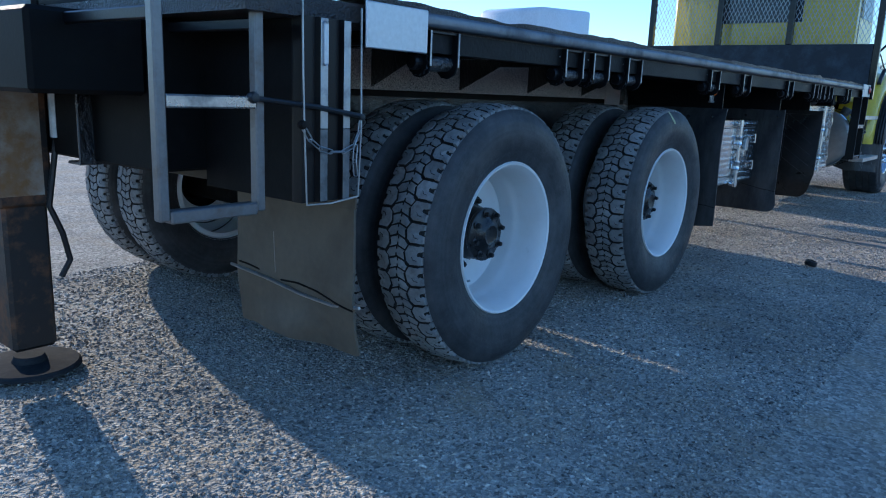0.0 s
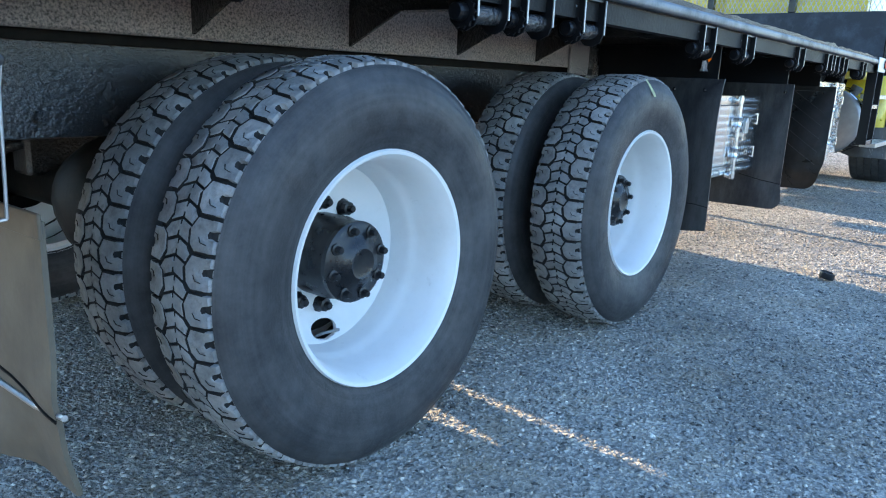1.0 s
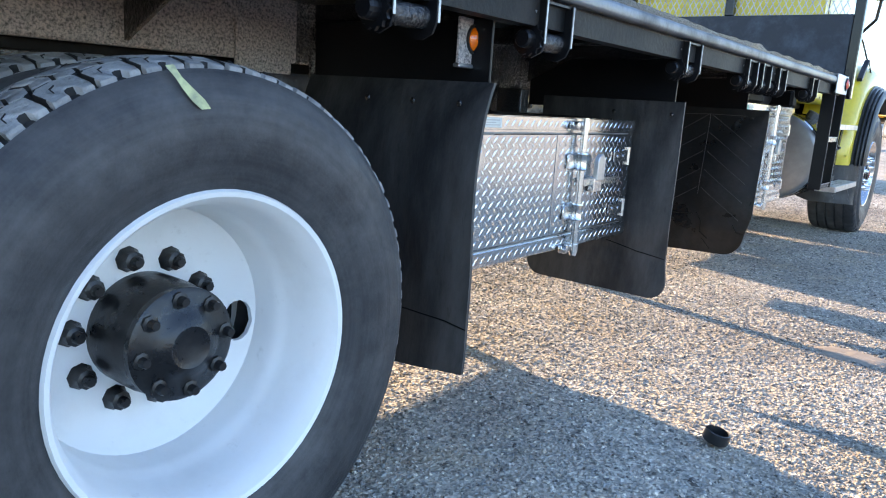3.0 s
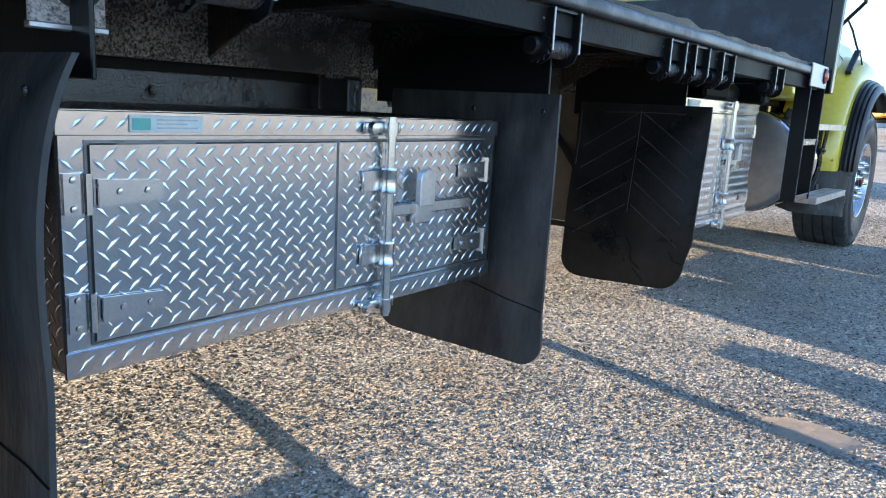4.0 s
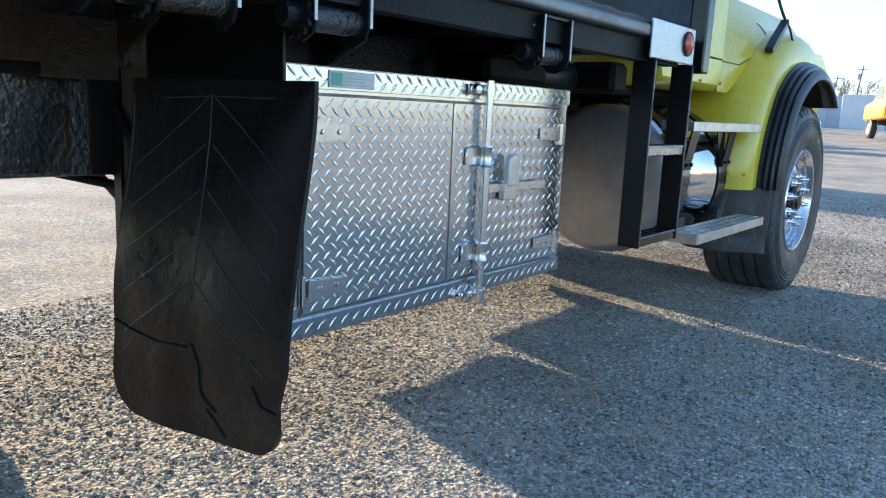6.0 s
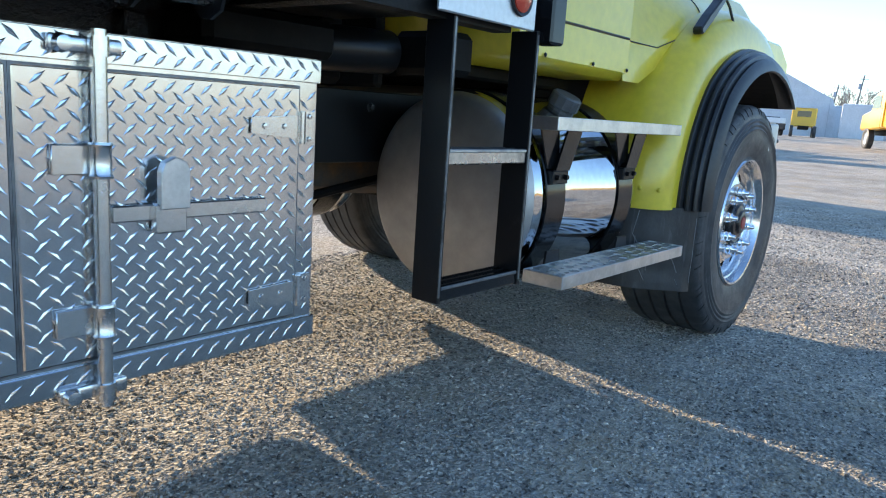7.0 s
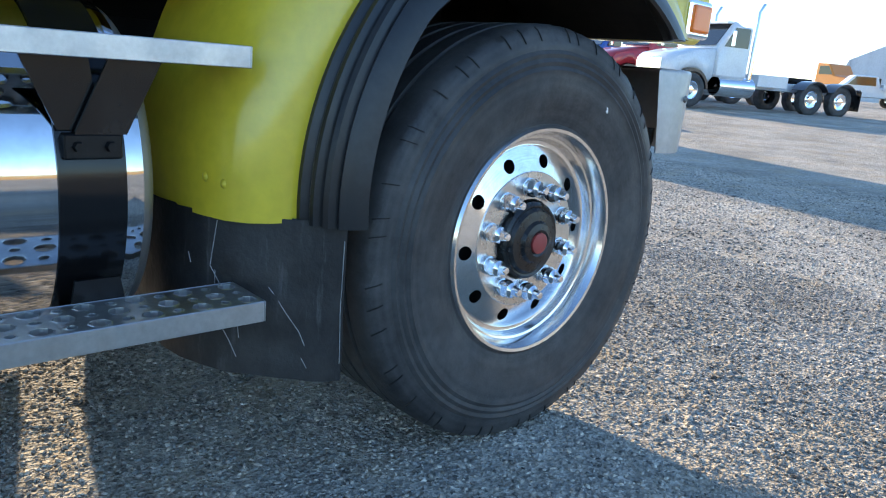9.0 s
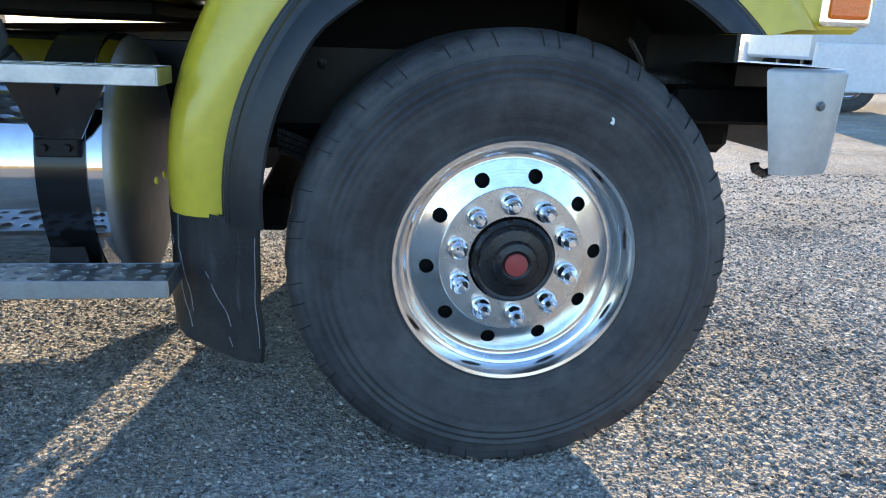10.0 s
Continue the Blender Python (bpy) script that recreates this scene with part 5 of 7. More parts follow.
def lozenges(bm, u0, u1, w0, w1, put, skip=()):
    """Raised bars of diamond plate over a rectangle; put(u, w, h) gives the point."""
    step = LOZ
    nu, nw = max(1, int((u1 - u0) / step)), max(1, int((w1 - w0) / step))
    for i in range(nu):
        for k in range(nw):
            if (i + k) % 2 == 0:
                continue
            u, w = u0 + (i + 0.5) * (u1 - u0) / nu, w0 + (k + 0.5) * (w1 - w0) / nw
            if any(a <= u <= b and c <= w <= d for a, b, c, d in skip):
                continue
            s = 1 if i % 2 else -1
            L, B, H = 0.0175, 0.0045, 0.0010
            d = Vector((0.755, 0.656 * s))
            e = Vector((-d.y, d.x))
            base = [Vector((u, w)) + d * L, Vector((u, w)) + e * B, Vector((u, w)) - d * L, Vector((u, w)) - e * B]
            vs = [bm.verts.new(put(p.x, p.y, 0.0)) for p in base]
            top = [bm.verts.new(put(u + d.x * L * t, w + d.y * L * t, H)) for t in (0.55, -0.55)]
            bm.faces.new([vs[0], vs[1], top[0]])
            bm.faces.new([vs[1], vs[2], top[1]])
            bm.faces.new([vs[1], top[1], top[0]])
            bm.faces.new([vs[2], vs[3], top[1]])
            bm.faces.new([vs[3], vs[0], top[0]])
            bm.faces.new([vs[3], top[0], top[1]])


def tread_part(name, rects, put, parent, where, skip=()):
    bm = bmesh.new()
    for r in rects:
        lozenges(bm, *r, put, skip)
    return part(name, bm, BARS, parent, "raised diamond tread", where, kind="stuff")


def toolbox(where, L, D, H, seam, bar, door_h0, door_h1, label):
    """Local: x from the rear end, y inward from the front face, z up from the bottom."""
    bm = bmesh.new()
    block(bm, (0, 0.0, 0), (L, D, H), 0.004, 1)
    body = part("toolbox", bm, DIAMOND, truck, label, where)
    front = lambda u, w, h: (u, -0.0002 - h, w)
    part("top_sheet", boxes(((0.002, 0.002, H), (L - 0.002, D, H + 0.003)), bevel=0.001), BARS, body, "worn aluminium top sheet", where)
    tread_part("raised_tread", [(0.012, L - 0.012, 0.012, D - 0.012)], lambda u, w, h: (u, w, H + 0.0031 + h), body, where)
    # lid band and sill band
    for z0, z1 in ((door_h1 + 0.012, H + 0.001), (-0.004, door_h0 - 0.010)):
        part("edge_band", boxes(((-0.003, -0.006, z0), (L + 0.003, 0.0, z1)), bevel=0.0015), DIAMOND, body, "", where)
    tread_part("raised_tread", [(0.005, L - 0.005, door_h1 + 0.016, H - 0.002), (0.005, L - 0.005, 0.002, door_h0 - 0.014)], lambda u, w, h: (u, -0.0062 - h, w), body, where, ((0.11, 0.27, door_h1, H),))
    tread_part("raised_tread", [(0.005, 0.044, door_h0 + 0.01, door_h1 - 0.005), (L - 0.05, L - 0.006, door_h0 + 0.01, door_h1 - 0.005)], front, body, where)
    bm = bmesh.new()
    lozenges(bm, 0.01, D - 0.01, 0.01, H - 0.01, lambda u, w, h: (L + 0.0002 + h, u, w))
    lozenges(bm, 0.01, D - 0.01, 0.01, H - 0.01, lambda u, w, h: (-0.0002 - h, u, w))
    part("raised_tread", bm, BARS, body, "raised diamond tread", where, kind="stuff")
    # two doors
    for x0, x1 in ((0.048, seam - 0.004), (seam + 0.004, L - 0.055)):
        part("door_seal", boxes(((x0 - 0.0035, -0.003, door_h0 - 0.004), (x1 + 0.0035, 0.001, door_h1 + 0.0045)), bevel=0.0), OLDSTEEL, body, "dull door gap", where)
        bm = boxes(((x0, -0.008, door_h0), (x1, 0.0, door_h1)), bevel=0.003)
        door = part("door", bm, DIAMOND, body, "diamond plate door", where)
        tread_part("raised_tread", [(x0 + 0.008, x1 - 0.008, door_h0 + 0.008, door_h1 - 0.008)], lambda u, w, h: (u, -0.0082 - h, w), door, where)
    # locking bar in its guides
    bm = bmesh.new()
    tube(bm, [(bar, -0.030, -0.030), (bar, -0.030, H * 0.30), (bar, -0.030, H + 0.005)], 0.0130, 14)
    rod = part("locking_bar", bm, HINGE, body, "grey steel locking bar", where, 40)
    for z in (0.10, H * 0.62):
        bm = bmesh.new()
        block(bm, (bar - 0.075, -0.018, z), (bar + 0.012, -0.010, z + 0.05), 0.002, 1)
        lathe(bm, [(0.0132, -0.030), (0.019, -0.030), (0.020, -0.026), (0.0175, -0.022), (0.0175, 0.022), (0.020, 0.026), (0.019, 0.030), (0.0132, 0.030)], 16, Matrix.Translation((bar, -0.030, z + 0.025)) @ pose(0, 0, 0, 90, 0, 0))
        part("bar_guide", bm, HINGE, body, "cast bar guide", where, 40)
    for z in (H - 0.022, -0.004):
        bm = bmesh.new()
        block(bm, (bar - 0.075, -0.022, z - 0.012), (bar + 0.045, -0.008, z + 0.014), 0.005, 2)
        lathe(bm, [(0.0, -0.016), (0.017, -0.016), (0.017, 0.016), (0.0, 0.016)], 14, Matrix.Translation((bar, -0.030, z)) @ pose(0, 0, 0, 90, 0, 0))
        lathe(bm, [(0.0, -0.014), (0.012, -0.012), (0.016, 0.0)], 12, Matrix.Translation((bar - 0.055, -0.022, z)))
        part("bar_keeper", bm, HINGE, body, "cast bar keeper", where, 40)
    bm = bmesh.new()
    zc = H * 0.50
    block(bm, (bar + 0.02, -0.024, zc - 0.012), (bar + 0.345, -0.016, zc + 0.018), 0.003, 1)
    block(bm, (bar + 0.095, -0.040, zc - 0.035), (bar + 0.155, -0.014, zc + 0.02), 0.004, 1)
    part("bar_handle", bm, HINGE, body, "flat steel handle", where)
    bm = bmesh.new()
    prism(bm, [(bar + 0.100, zc + 0.01), (bar + 0.157, zc + 0.01), (bar + 0.157, zc + 0.078), (bar + 0.150, zc + 0.095), (bar + 0.1285, zc + 0.104), (bar + 0.107, zc + 0.095), (bar + 0.100, zc + 0.078)], 'y', -0.046, -0.028, 0.002)
    part("padlock_cover", bm, ALU, body, "bright lock cover", where)
    # strap hinges
    for x0, s in ((0.048, 1), (L - 0.055, -1)):
        for z in (door_h0 + 0.055, door_h1 - 0.085):
            bm = bmesh.new()
            a = x0 + s * 0.012
            prism(bm, [(a, z - 0.020), (a + s * 0.115, z - 0.012), (a + s * 0.115, z + 0.020), (a, z + 0.026)], 'y', -0.0165, -0.0115)
            prism(bm, [(x0 - s * 0.012, z - 0.032), (x0 - s * 0.042, z - 0.032), (x0 - s * 0.042, z + 0.036), (x0 - s * 0.012, z + 0.036)], 'y', -0.008, -0.001)
            tube(bm, [(x0 - s * 0.004, -0.012, z - 0.032), (x0 - s * 0.004, -0.012, z + 0.036)], 0.008, 10)
            for px, py, pz in ((a + s * 0.035, -0.0165, z + 0.004), (a + s * 0.085, -0.0165, z + 0.004), (x0 - s * 0.027, -0.008, z - 0.022), (x0 - s * 0.027, -0.008, z + 0.026)):
                b2 = bmesh.new()
                lathe(b2, [(0.0, -0.004), (0.005, -0.0035), (0.0065, 0.0)], 8, Matrix.Translation((px, py, pz)))
                part("bolt", b2, HINGE, body, "", where)
            part("strap_hinge", bm, HINGE, body, "bright tapered strap hinge", where)
    # maker's plate with unreadable bars
    bm = boxes(((0.12, -0.0095, door_h1 + 0.018), (0.262, -0.0065, H - 0.005)), bevel=0.0008)
    plate = part("maker_plate", bm, STICKER, body, "pale maker's plate with teal band", where)
    bm = boxes(((0.124, -0.0105, door_h1 + 0.022), (0.158, -0.0096, H - 0.010)), bevel=0.0)
    part("teal_band", bm, TEAL, plate, "", where)
    bm = boxes(*[((0.17, -0.0105, door_h1 + 0.024 + 0.007 * k), (0.25 - 0.02 * (k % 2), -0.0096, door_h1 + 0.027 + 0.007 * k)) for k in range(3)], bevel=0.0)
    part("text_bar", bm, GALV, plate, "unreadable line of print", where)
    # rails that carry the box
    for x in (0.12, L - 0.18):
        part("mounting_bracket", boxes(((x, D - 0.10, H), (x + 0.06, D + 0.02, H + 0.10)), bevel=0.004), BLACK, body, "", where)
    return body


box_1 = toolbox(spot(3.288, 0.155, 0.505), 1.225, 0.52, 0.446, 0.607, 0.752, 0.052, 0.394, "aluminium diamond plate underbody toolbox")
clone(box_1, far(4.43, 0.155, 0.53), truck)
box_2 = toolbox(spot(5.862, 0.158, 0.468), 1.193, 0.58, 0.608, 0.572, 0.70, 0.052, 0.548, "tall aluminium diamond plate toolbox")
# unseen box, sized and placed to cast the short shadow on the gravel
part("battery_box", boxes(((6.37, 2.02, 0.66), (6.64, 2.31, 1.12)), bevel=0.02), BLACK_SATIN, truck, "unseen black box on the far side, placed for its shadow")

# ladder at the front of the bed
LADDER_Y = (-0.052, 0.028)
ladder = part("side_ladder", boxes(((7.252, LADDER_Y[0], 0.545), (7.266, LADDER_Y[1], 1.20)), ((7.586, LADDER_Y[0], 0.545), (7.600, LADDER_Y[1], 1.20)), bevel=0.002), BLACK_SATIN, truck, "black flat-bar side ladder")
for x in (7.2525, 7.5865):
    part("rail_edge", boxes(((x, LADDER_Y[0] - 0.003, 0.56), (x + 0.006, LADDER_Y[0] + 0.001, 1.19)), bevel=0.001), OLDSTEEL, ladder, "bright chipped edge")
for z, mat, label in ((0.868, RUNG, "worn bright steel rung"), (0.548, GLOSS, "black bottom rung with a chipped edge")):
    rung = part("rung", boxes(((7.266, LADDER_Y[0] + 0.004, z), (7.586, LADDER_Y[1], z + 0.034)), bevel=0.003), mat, ladder, label)
    teeth = bmesh.new()
    for i in range(26):
        for y in (LADDER_Y[0] + 0.010, LADDER_Y[0] + 0.038, LADDER_Y[1] - 0.012):
            x = 7.274 + 0.012 * i
            prism(teeth, [(x, z + 0.033), (x + 0.007, z + 0.033), (x + 0.0035, z + 0.0375)], 'y', y - 0.004, y + 0.004)
    part("grip_teeth", teeth, OLDSTEEL if z > 0.7 else DARK, rung, "serrated grip", kind="stuff")
    part("rung_edge", boxes(((7.268, LADDER_Y[0] + 0.001, z + 0.028), (7.584, LADDER_Y[0] + 0.006, z + 0.036)), bevel=0.0015), EDGE if z > 0.7 else OLDSTEEL, rung, "bare chipped edge")

# bulkhead behind the cab
bulk = part("bulkhead", boxes(((7.60, -0.02, 1.27), (7.625, 2.46, 1.745)), bevel=0.004), BULK, truck, "black steel bulkhead with mesh top")
for y in (-0.085, 0.80, 1.60, 2.44):
    part("post", boxes(((7.60, y, 1.17 if y in (-0.085, 2.44) else 1.745), (7.665, y + 0.065, 2.42)), bevel=0.006), GLOSS, bulk, "glossy black steel tube post")
part("top_bar", boxes(((7.602, -0.02, 2.36), (7.66, 2.44, 2.42)), bevel=0.006), BLACK, bulk)
for y0, y1 in ((-0.02, 0.80), (0.865, 1.60), (1.665, 2.44)):
    bm = bmesh.new()
    step, rr = 0.045, 0.0032
    z0, z1 = 1.745, 2.36
    for s in (1, -1):
        k = y0 - (z1 - z0)
        while k < y1 + (z1 - z0):
            pts = []
            for z in (z0, z1):
                y = k + s * (z - z0) * 0.5 if s == 1 else k + (z1 - z) * 0.5
                pts.append([y, z])
            (ya, za), (yb, zb) = pts
            if yb < ya:
                ya, za, yb, zb = yb, zb, ya, za
            if yb > y0 and ya < y1:
                def clip(y):
                    return za + (zb - za) * (y - ya) / (yb - ya)
                if ya < y0:
                    za2, ya2 = clip(y0), y0
                else:
                    za2, ya2 = za, ya
                if yb > y1:
                    zb2, yb2 = clip(y1), y1
                else:
                    zb2, yb2 = zb, yb
                if yb2 - ya2 > 0.01:
                    tube(bm, [(7.63, ya2, za2), (7.63, yb2, zb2)], rr, 4)
            k += step
    part("mesh_panel", bm, EDGE, bulk, "expanded metal mesh")

# fuel tank with straps and steps
TX0, TX1, TY, TZ, TR = 7.865, 8.625, 0.440, 0.722, 0.337
cx, hl = (TX0 + TX1) / 2, (TX1 - TX0) / 2
where = spot(cx, TY, TZ) @ pose(0, 0, 0, 0, 0, -90)
bm = bmesh.new()
lathe(bm, [(TR * 0.992, -hl + 0.030), (TR, -hl + 0.045), (TR, -hl + 0.060), (TR + 0.003, -hl + 0.068), (TR, -hl + 0.076), (TR, hl - 0.082), (TR + 0.003, hl - 0.075), (TR, hl - 0.068), (TR, hl - 0.045), (TR * 0.992, hl - 0.026)], 96)
tank = part("fuel_tank", bm, POLISH, truck, "polished cylindrical aluminium fuel tank", where, 40)
for s in (-1, 1):
    bm = bmesh.new()
    lathe(bm, [(TR * 0.992, s * (hl - 0.030)), (TR * 0.972, s * (hl - 0.014)), (TR * 0.94, s * (hl - 0.003)), (TR * 0.88, s * (hl + 0.003)), (TR * 0.6, s * (hl + 0.012)), (0.0, s * (hl + 0.016))], 72)
    part("tank_head", bm, TANK_END, tank, "dull pressed tank end", where, 40)
for x in (8.010, 8.510):
    w = spot(x, TY, TZ) @ pose(0, 0, 0, 0, 0, -90)
    bm = bmesh.new()
    lathe(bm, [(TR + 0.002, -0.056), (TR + 0.008, -0.056), (TR + 0.008, 0.056), (TR + 0.002, 0.056)], 72)
    st = part("tank_strap", bm, GLOSS, tank, "black tank strap", w, 40)
    bm = bmesh.new()
    yb = TY - TR - 0.008
    block(bm, (x - 0.047, yb - 0.008, TZ + 0.062), (x + 0.047, yb + 0.03, TZ + 0.105), 0.003, 1)
    for dx in (-0.026, 0.026):
        lathe(bm, [(0.0, -0.012), (0.008, -0.012), (0.010, 0.0)], 6, Matrix.Translation((x + dx, yb - 0.008, TZ + 0.084)))
    part("strap_clamp", bm, BLACK_SATIN, st)
    bm = bmesh.new()
    prism(bm, [(x - 0.030, TZ + 0.104), (x + 0.055, TZ + 0.104), (x + 0.118, TZ + 0.232), (x + 0.028, TZ + 0.232)], 'y', yb - 0.006, yb + 0.002)
    part("step_bracket", bm, GLOSS, st, "bent black step bracket")
    bm = bmesh.new()
    prism(bm, [(x - 0.052, TZ + 0.11), (x + 0.02, TZ + 0.11), (x + 0.0, TZ + 0.232), (x - 0.105, TZ + 0.232)], 'y', yb + 0.012, yb + 0.018)
    part("step_bracket", bm, GLOSS, st, "bent black step bracket")
    bm = bmesh.new()
    prism(bm, [(x - 0.05, 0.50), (x + 0.05, 0.50), (x + 0.038, 0.57), (x - 0.038, 0.57)], 'y', 0.090, 0.098)
    part("bracket_tab", bm, BLACK_SATIN, st)
    part("step_arm", boxes(((x - 0.04, 0.02, 0.478), (x + 0.04, 0.45, 0.49)), bevel=0.002), BLACK_SATIN, st)
bm = bmesh.new()
lathe(bm, [(0.0, -0.045), (0.050, -0.045), (0.056, -0.040), (0.058, 0.0), (0.050, 0.004), (0.050, 0.04)], 12, spot(8.300, 0.275, 1.032) @ pose(0, 0, 0, -64, 0, 0))
part("filler_cap", bm, CAPGREY, tank, "grey ridged filler cap")
bm = bmesh.new()
tube(bm, [(8.164, 0.40, 1.04), (8.164, 0.40, 1.095)], 0.013, 8)
part("fitting", bm, BRASS, tank)
for x0, x1, z in ((6.93, 7.67, TZ + 0.03), (7.765, 8.71, TZ)):
    clone(tank, spot((x0 + x1) / 2, 2 * MID - TY, z) @ pose(0, 0, 0, 0, 0, 90) @ Matrix.Diagonal((1, (x1 - x0) / (TX1 - TX0), 1, 1)), truck)


def perforated(x0, x1, y0, y1, z, nx, ny, r0, r1, th, lip):
    """A tread plate with rows of round holes and folded edges."""
    bm = bmesh.new()
    for i in range(nx):
        for k in range(ny):
            xa, xb = x0 + (x1 - x0) * i / nx, x0 + (x1 - x0) * (i + 1) / nx
            ya, yb = y0 + (y1 - y0) * k / ny, y0 + (y1 - y0) * (k + 1) / ny
            xm, ym = (xa + xb) / 2, (ya + yb) / 2
            r = r0 if (i + k) % 2 == 0 else r1
            edge = [(xa, ya), (xm, ya), (xb, ya), (xb, ym), (xb, yb), (xm, yb), (xa, yb), (xa, ym)]
            o = [bm.verts.new((a, b, z)) for a, b in edge]
            rings = []
            for rr, zz in ((min(r + 0.004, 0.5 * (yb - ya) - 0.001), z), (r, z + 0.0012), (r - 0.001, z - 0.018)):
                ring = []
                for a, b in edge:
                    v = Vector((a - xm, b - ym)).normalized() * rr
                    ring.append(bm.verts.new((xm + v.x, ym + v.y, zz)))
                rings.append(ring)
            for lo_r, hi_r in zip([o] + rings, rings):
                for q in range(8):
                    j = (q + 1) % 8
                    bm.faces.new([lo_r[q], lo_r[j], hi_r[j], hi_r[q]])
    for lo, hi in (((x0, y0 - th, z - lip), (x1, y0, z + 0.001)), ((x0, y1, z - lip), (x1, y1 + th, z + 0.001)), ((x0 - th, y0 - th, z - lip), (x0, y1 + th, z + 0.001)), ((x1, y0 - th, z - lip), (x1 + th, y1 + th, z + 0.001))):
        block(bm, lo, hi, 0.0015, 1)
    return bm


for x0, x1, y0, y1, z, lip, label in ((7.840, 8.762, -0.046, 0.085, 0.530, 0.040, "perforated aluminium cab step"), (7.838, 8.756, 0.014, 0.145, 0.992, 0.038, "upper perforated aluminium cab step"),
                                      (7.840, 8.762, 2 * MID - 0.085, 2 * MID + 0.046, 0.530, 0.040, "perforated aluminium cab step on the far side")):
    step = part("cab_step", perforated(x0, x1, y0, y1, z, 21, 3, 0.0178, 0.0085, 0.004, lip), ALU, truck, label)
    # hole walls painted dark to stand for the shaded ground below
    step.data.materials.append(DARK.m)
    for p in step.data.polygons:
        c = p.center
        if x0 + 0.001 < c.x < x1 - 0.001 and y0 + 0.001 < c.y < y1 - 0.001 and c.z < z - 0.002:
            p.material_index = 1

# cab, hood and fenders
def fender(side):
    """Lime fender round the steer wheel with a black rubber lip."""
    n = 44

    def yy(y):
        return y if side == 0 else 2 * MID - y

    def lift(i):
        t = i / n
        return 0.100 * min(1.0, t / 0.33) + 0.012 * max(0.0, t - 0.33)

    def start(r):
        # the lower end is cut level
        return math.pi - math.asin(0.098 / r)

    def stop(r):
        # the front end too
        return math.asin(0.555 / (r + 0.107))
    verts, faces = [], []
    prof = [(0.46, 0.868), (0.36, 0.864), (0.26, 0.856), (0.17, 0.844), (0.10, 0.822), (0.064, 0.792), (0.046, 0.755), (0.038, 0.715), (0.042, 0.675), (0.20, 0.675)]
    for i in range(n + 1):
        for y, r in prof:
            a = start(r) + (stop(r) - start(r)) * i / n
            rr = r + lift(i) * (1.0 if r < 0.73 else 1.25)
            verts.append((9.57 + rr * math.cos(a), yy(y), 0.557 + rr * math.sin(a)))
    k = len(prof)
    for i in range(n):
        for q in range(k - 1):
            faces.append((i * k + q, i * k + q + 1, (i + 1) * k + q + 1, (i + 1) * k + q))
    fd = raw("fender", verts, faces, LIME, truck, "lime yellow front fender", smooth=45)
    verts, faces = [], []
    prof = [(0.050, 0.680), (0.042, 0.698), (0.028, 0.698), (0.019, 0.681), (0.004, 0.690), (-0.006, 0.688), (-0.013, 0.669), (-0.024, 0.677), (-0.034, 0.671), (-0.040, 0.650), (-0.050, 0.656), (-0.060, 0.643), (-0.070, 0.618), (-0.074, 0.602), (-0.066, 0.596), (-0.050, 0.606), (-0.03, 0.632), (0.02, 0.664), (0.05, 0.672)]
    for i in range(n + 1):
        for y, r in prof:
            a = start(r) + (stop(r) - start(r)) * i / n
            verts.append((9.57 + (r + lift(i)) * math.cos(a), yy(y), 0.557 + (r + lift(i)) * math.sin(a)))
    k = len(prof)
    for i in range(n):
        for q in range(k - 1):
            faces.append((i * k + q, i * k + q + 1, (i + 1) * k + q + 1, (i + 1) * k + q))
    faces.append(tuple(range(k)))
    faces.append(tuple(n * k + q for q in range(k))[::-1])
    raw("fender_lip", verts, faces, FLARE, fd, "ribbed black rubber fender lip", smooth=40)
    for a, y in ((170, 0.06), (170, 0.14), (170, 0.22), (170, 0.30)):
        bm = bmesh.new()
        c = Vector((9.57 + 0.855 * math.cos(radians(a - 1)), yy(y), 0.557 + 0.84 * math.sin(radians(a - 1)) + 0.02))
        lathe(bm, [(0.0, -0.006), (0.007, -0.004), (0.010, 0.0)], 8)
        part("rivet", bm, LIME, fd, "", Matrix.Translation(c) @ pose(0, 0, 0, 0, 0, -90), 40)
    # inner wheel well
    verts, faces = [], []
    for i in range(n + 1):
        for y, r in ((0.030, 0.668), (0.10, 0.662), (0.30, 0.660), (0.55, 0.660)):
            a = start(r) + (stop(r) - start(r)) * i / n
            verts.append((9.57 + (r + lift(i)) * math.cos(a), yy(y), 0.557 + (r + lift(i)) * math.sin(a)))
    for i in range(n):
        for q in range(3):
            faces.append((i * 4 + q, i * 4 + q + 1, i * 4 + q + 5, i * 4 + q + 4))
    raw("wheel_well", verts, faces, DULL, fd, "black wheel well lining")


fender(0)
fender(1)
# front fender end with the turn signal
bm = bmesh.new()
prism(bm, [(10.02, 1.30), (10.05, 1.18), (10.25, 1.118), (10.46, 1.125), (10.50, 1.20), (10.47, 1.38), (10.30, 1.46), (10.05, 1.46)], 'y', 0.115, 0.46, 0.012)
nose = part("fender_front", bm, LIME, truck, "lime yellow fender nose")
bm = bmesh.new()
block(bm, (10.335, 0.095, 1.141), (10.475, 0.125, 1.262), 0.012, 3)
part("signal_bezel", bm, CHROME, nose, "chrome bezel")
bm = bmesh.new()
block(bm, (10.352, 0.086, 1.158), (10.462, 0.11, 1.248), 0.010, 2)
part("turn_signal", bm, AMBER, nose, "orange turn signal")
# hood
verts, faces = [], []
rows = []
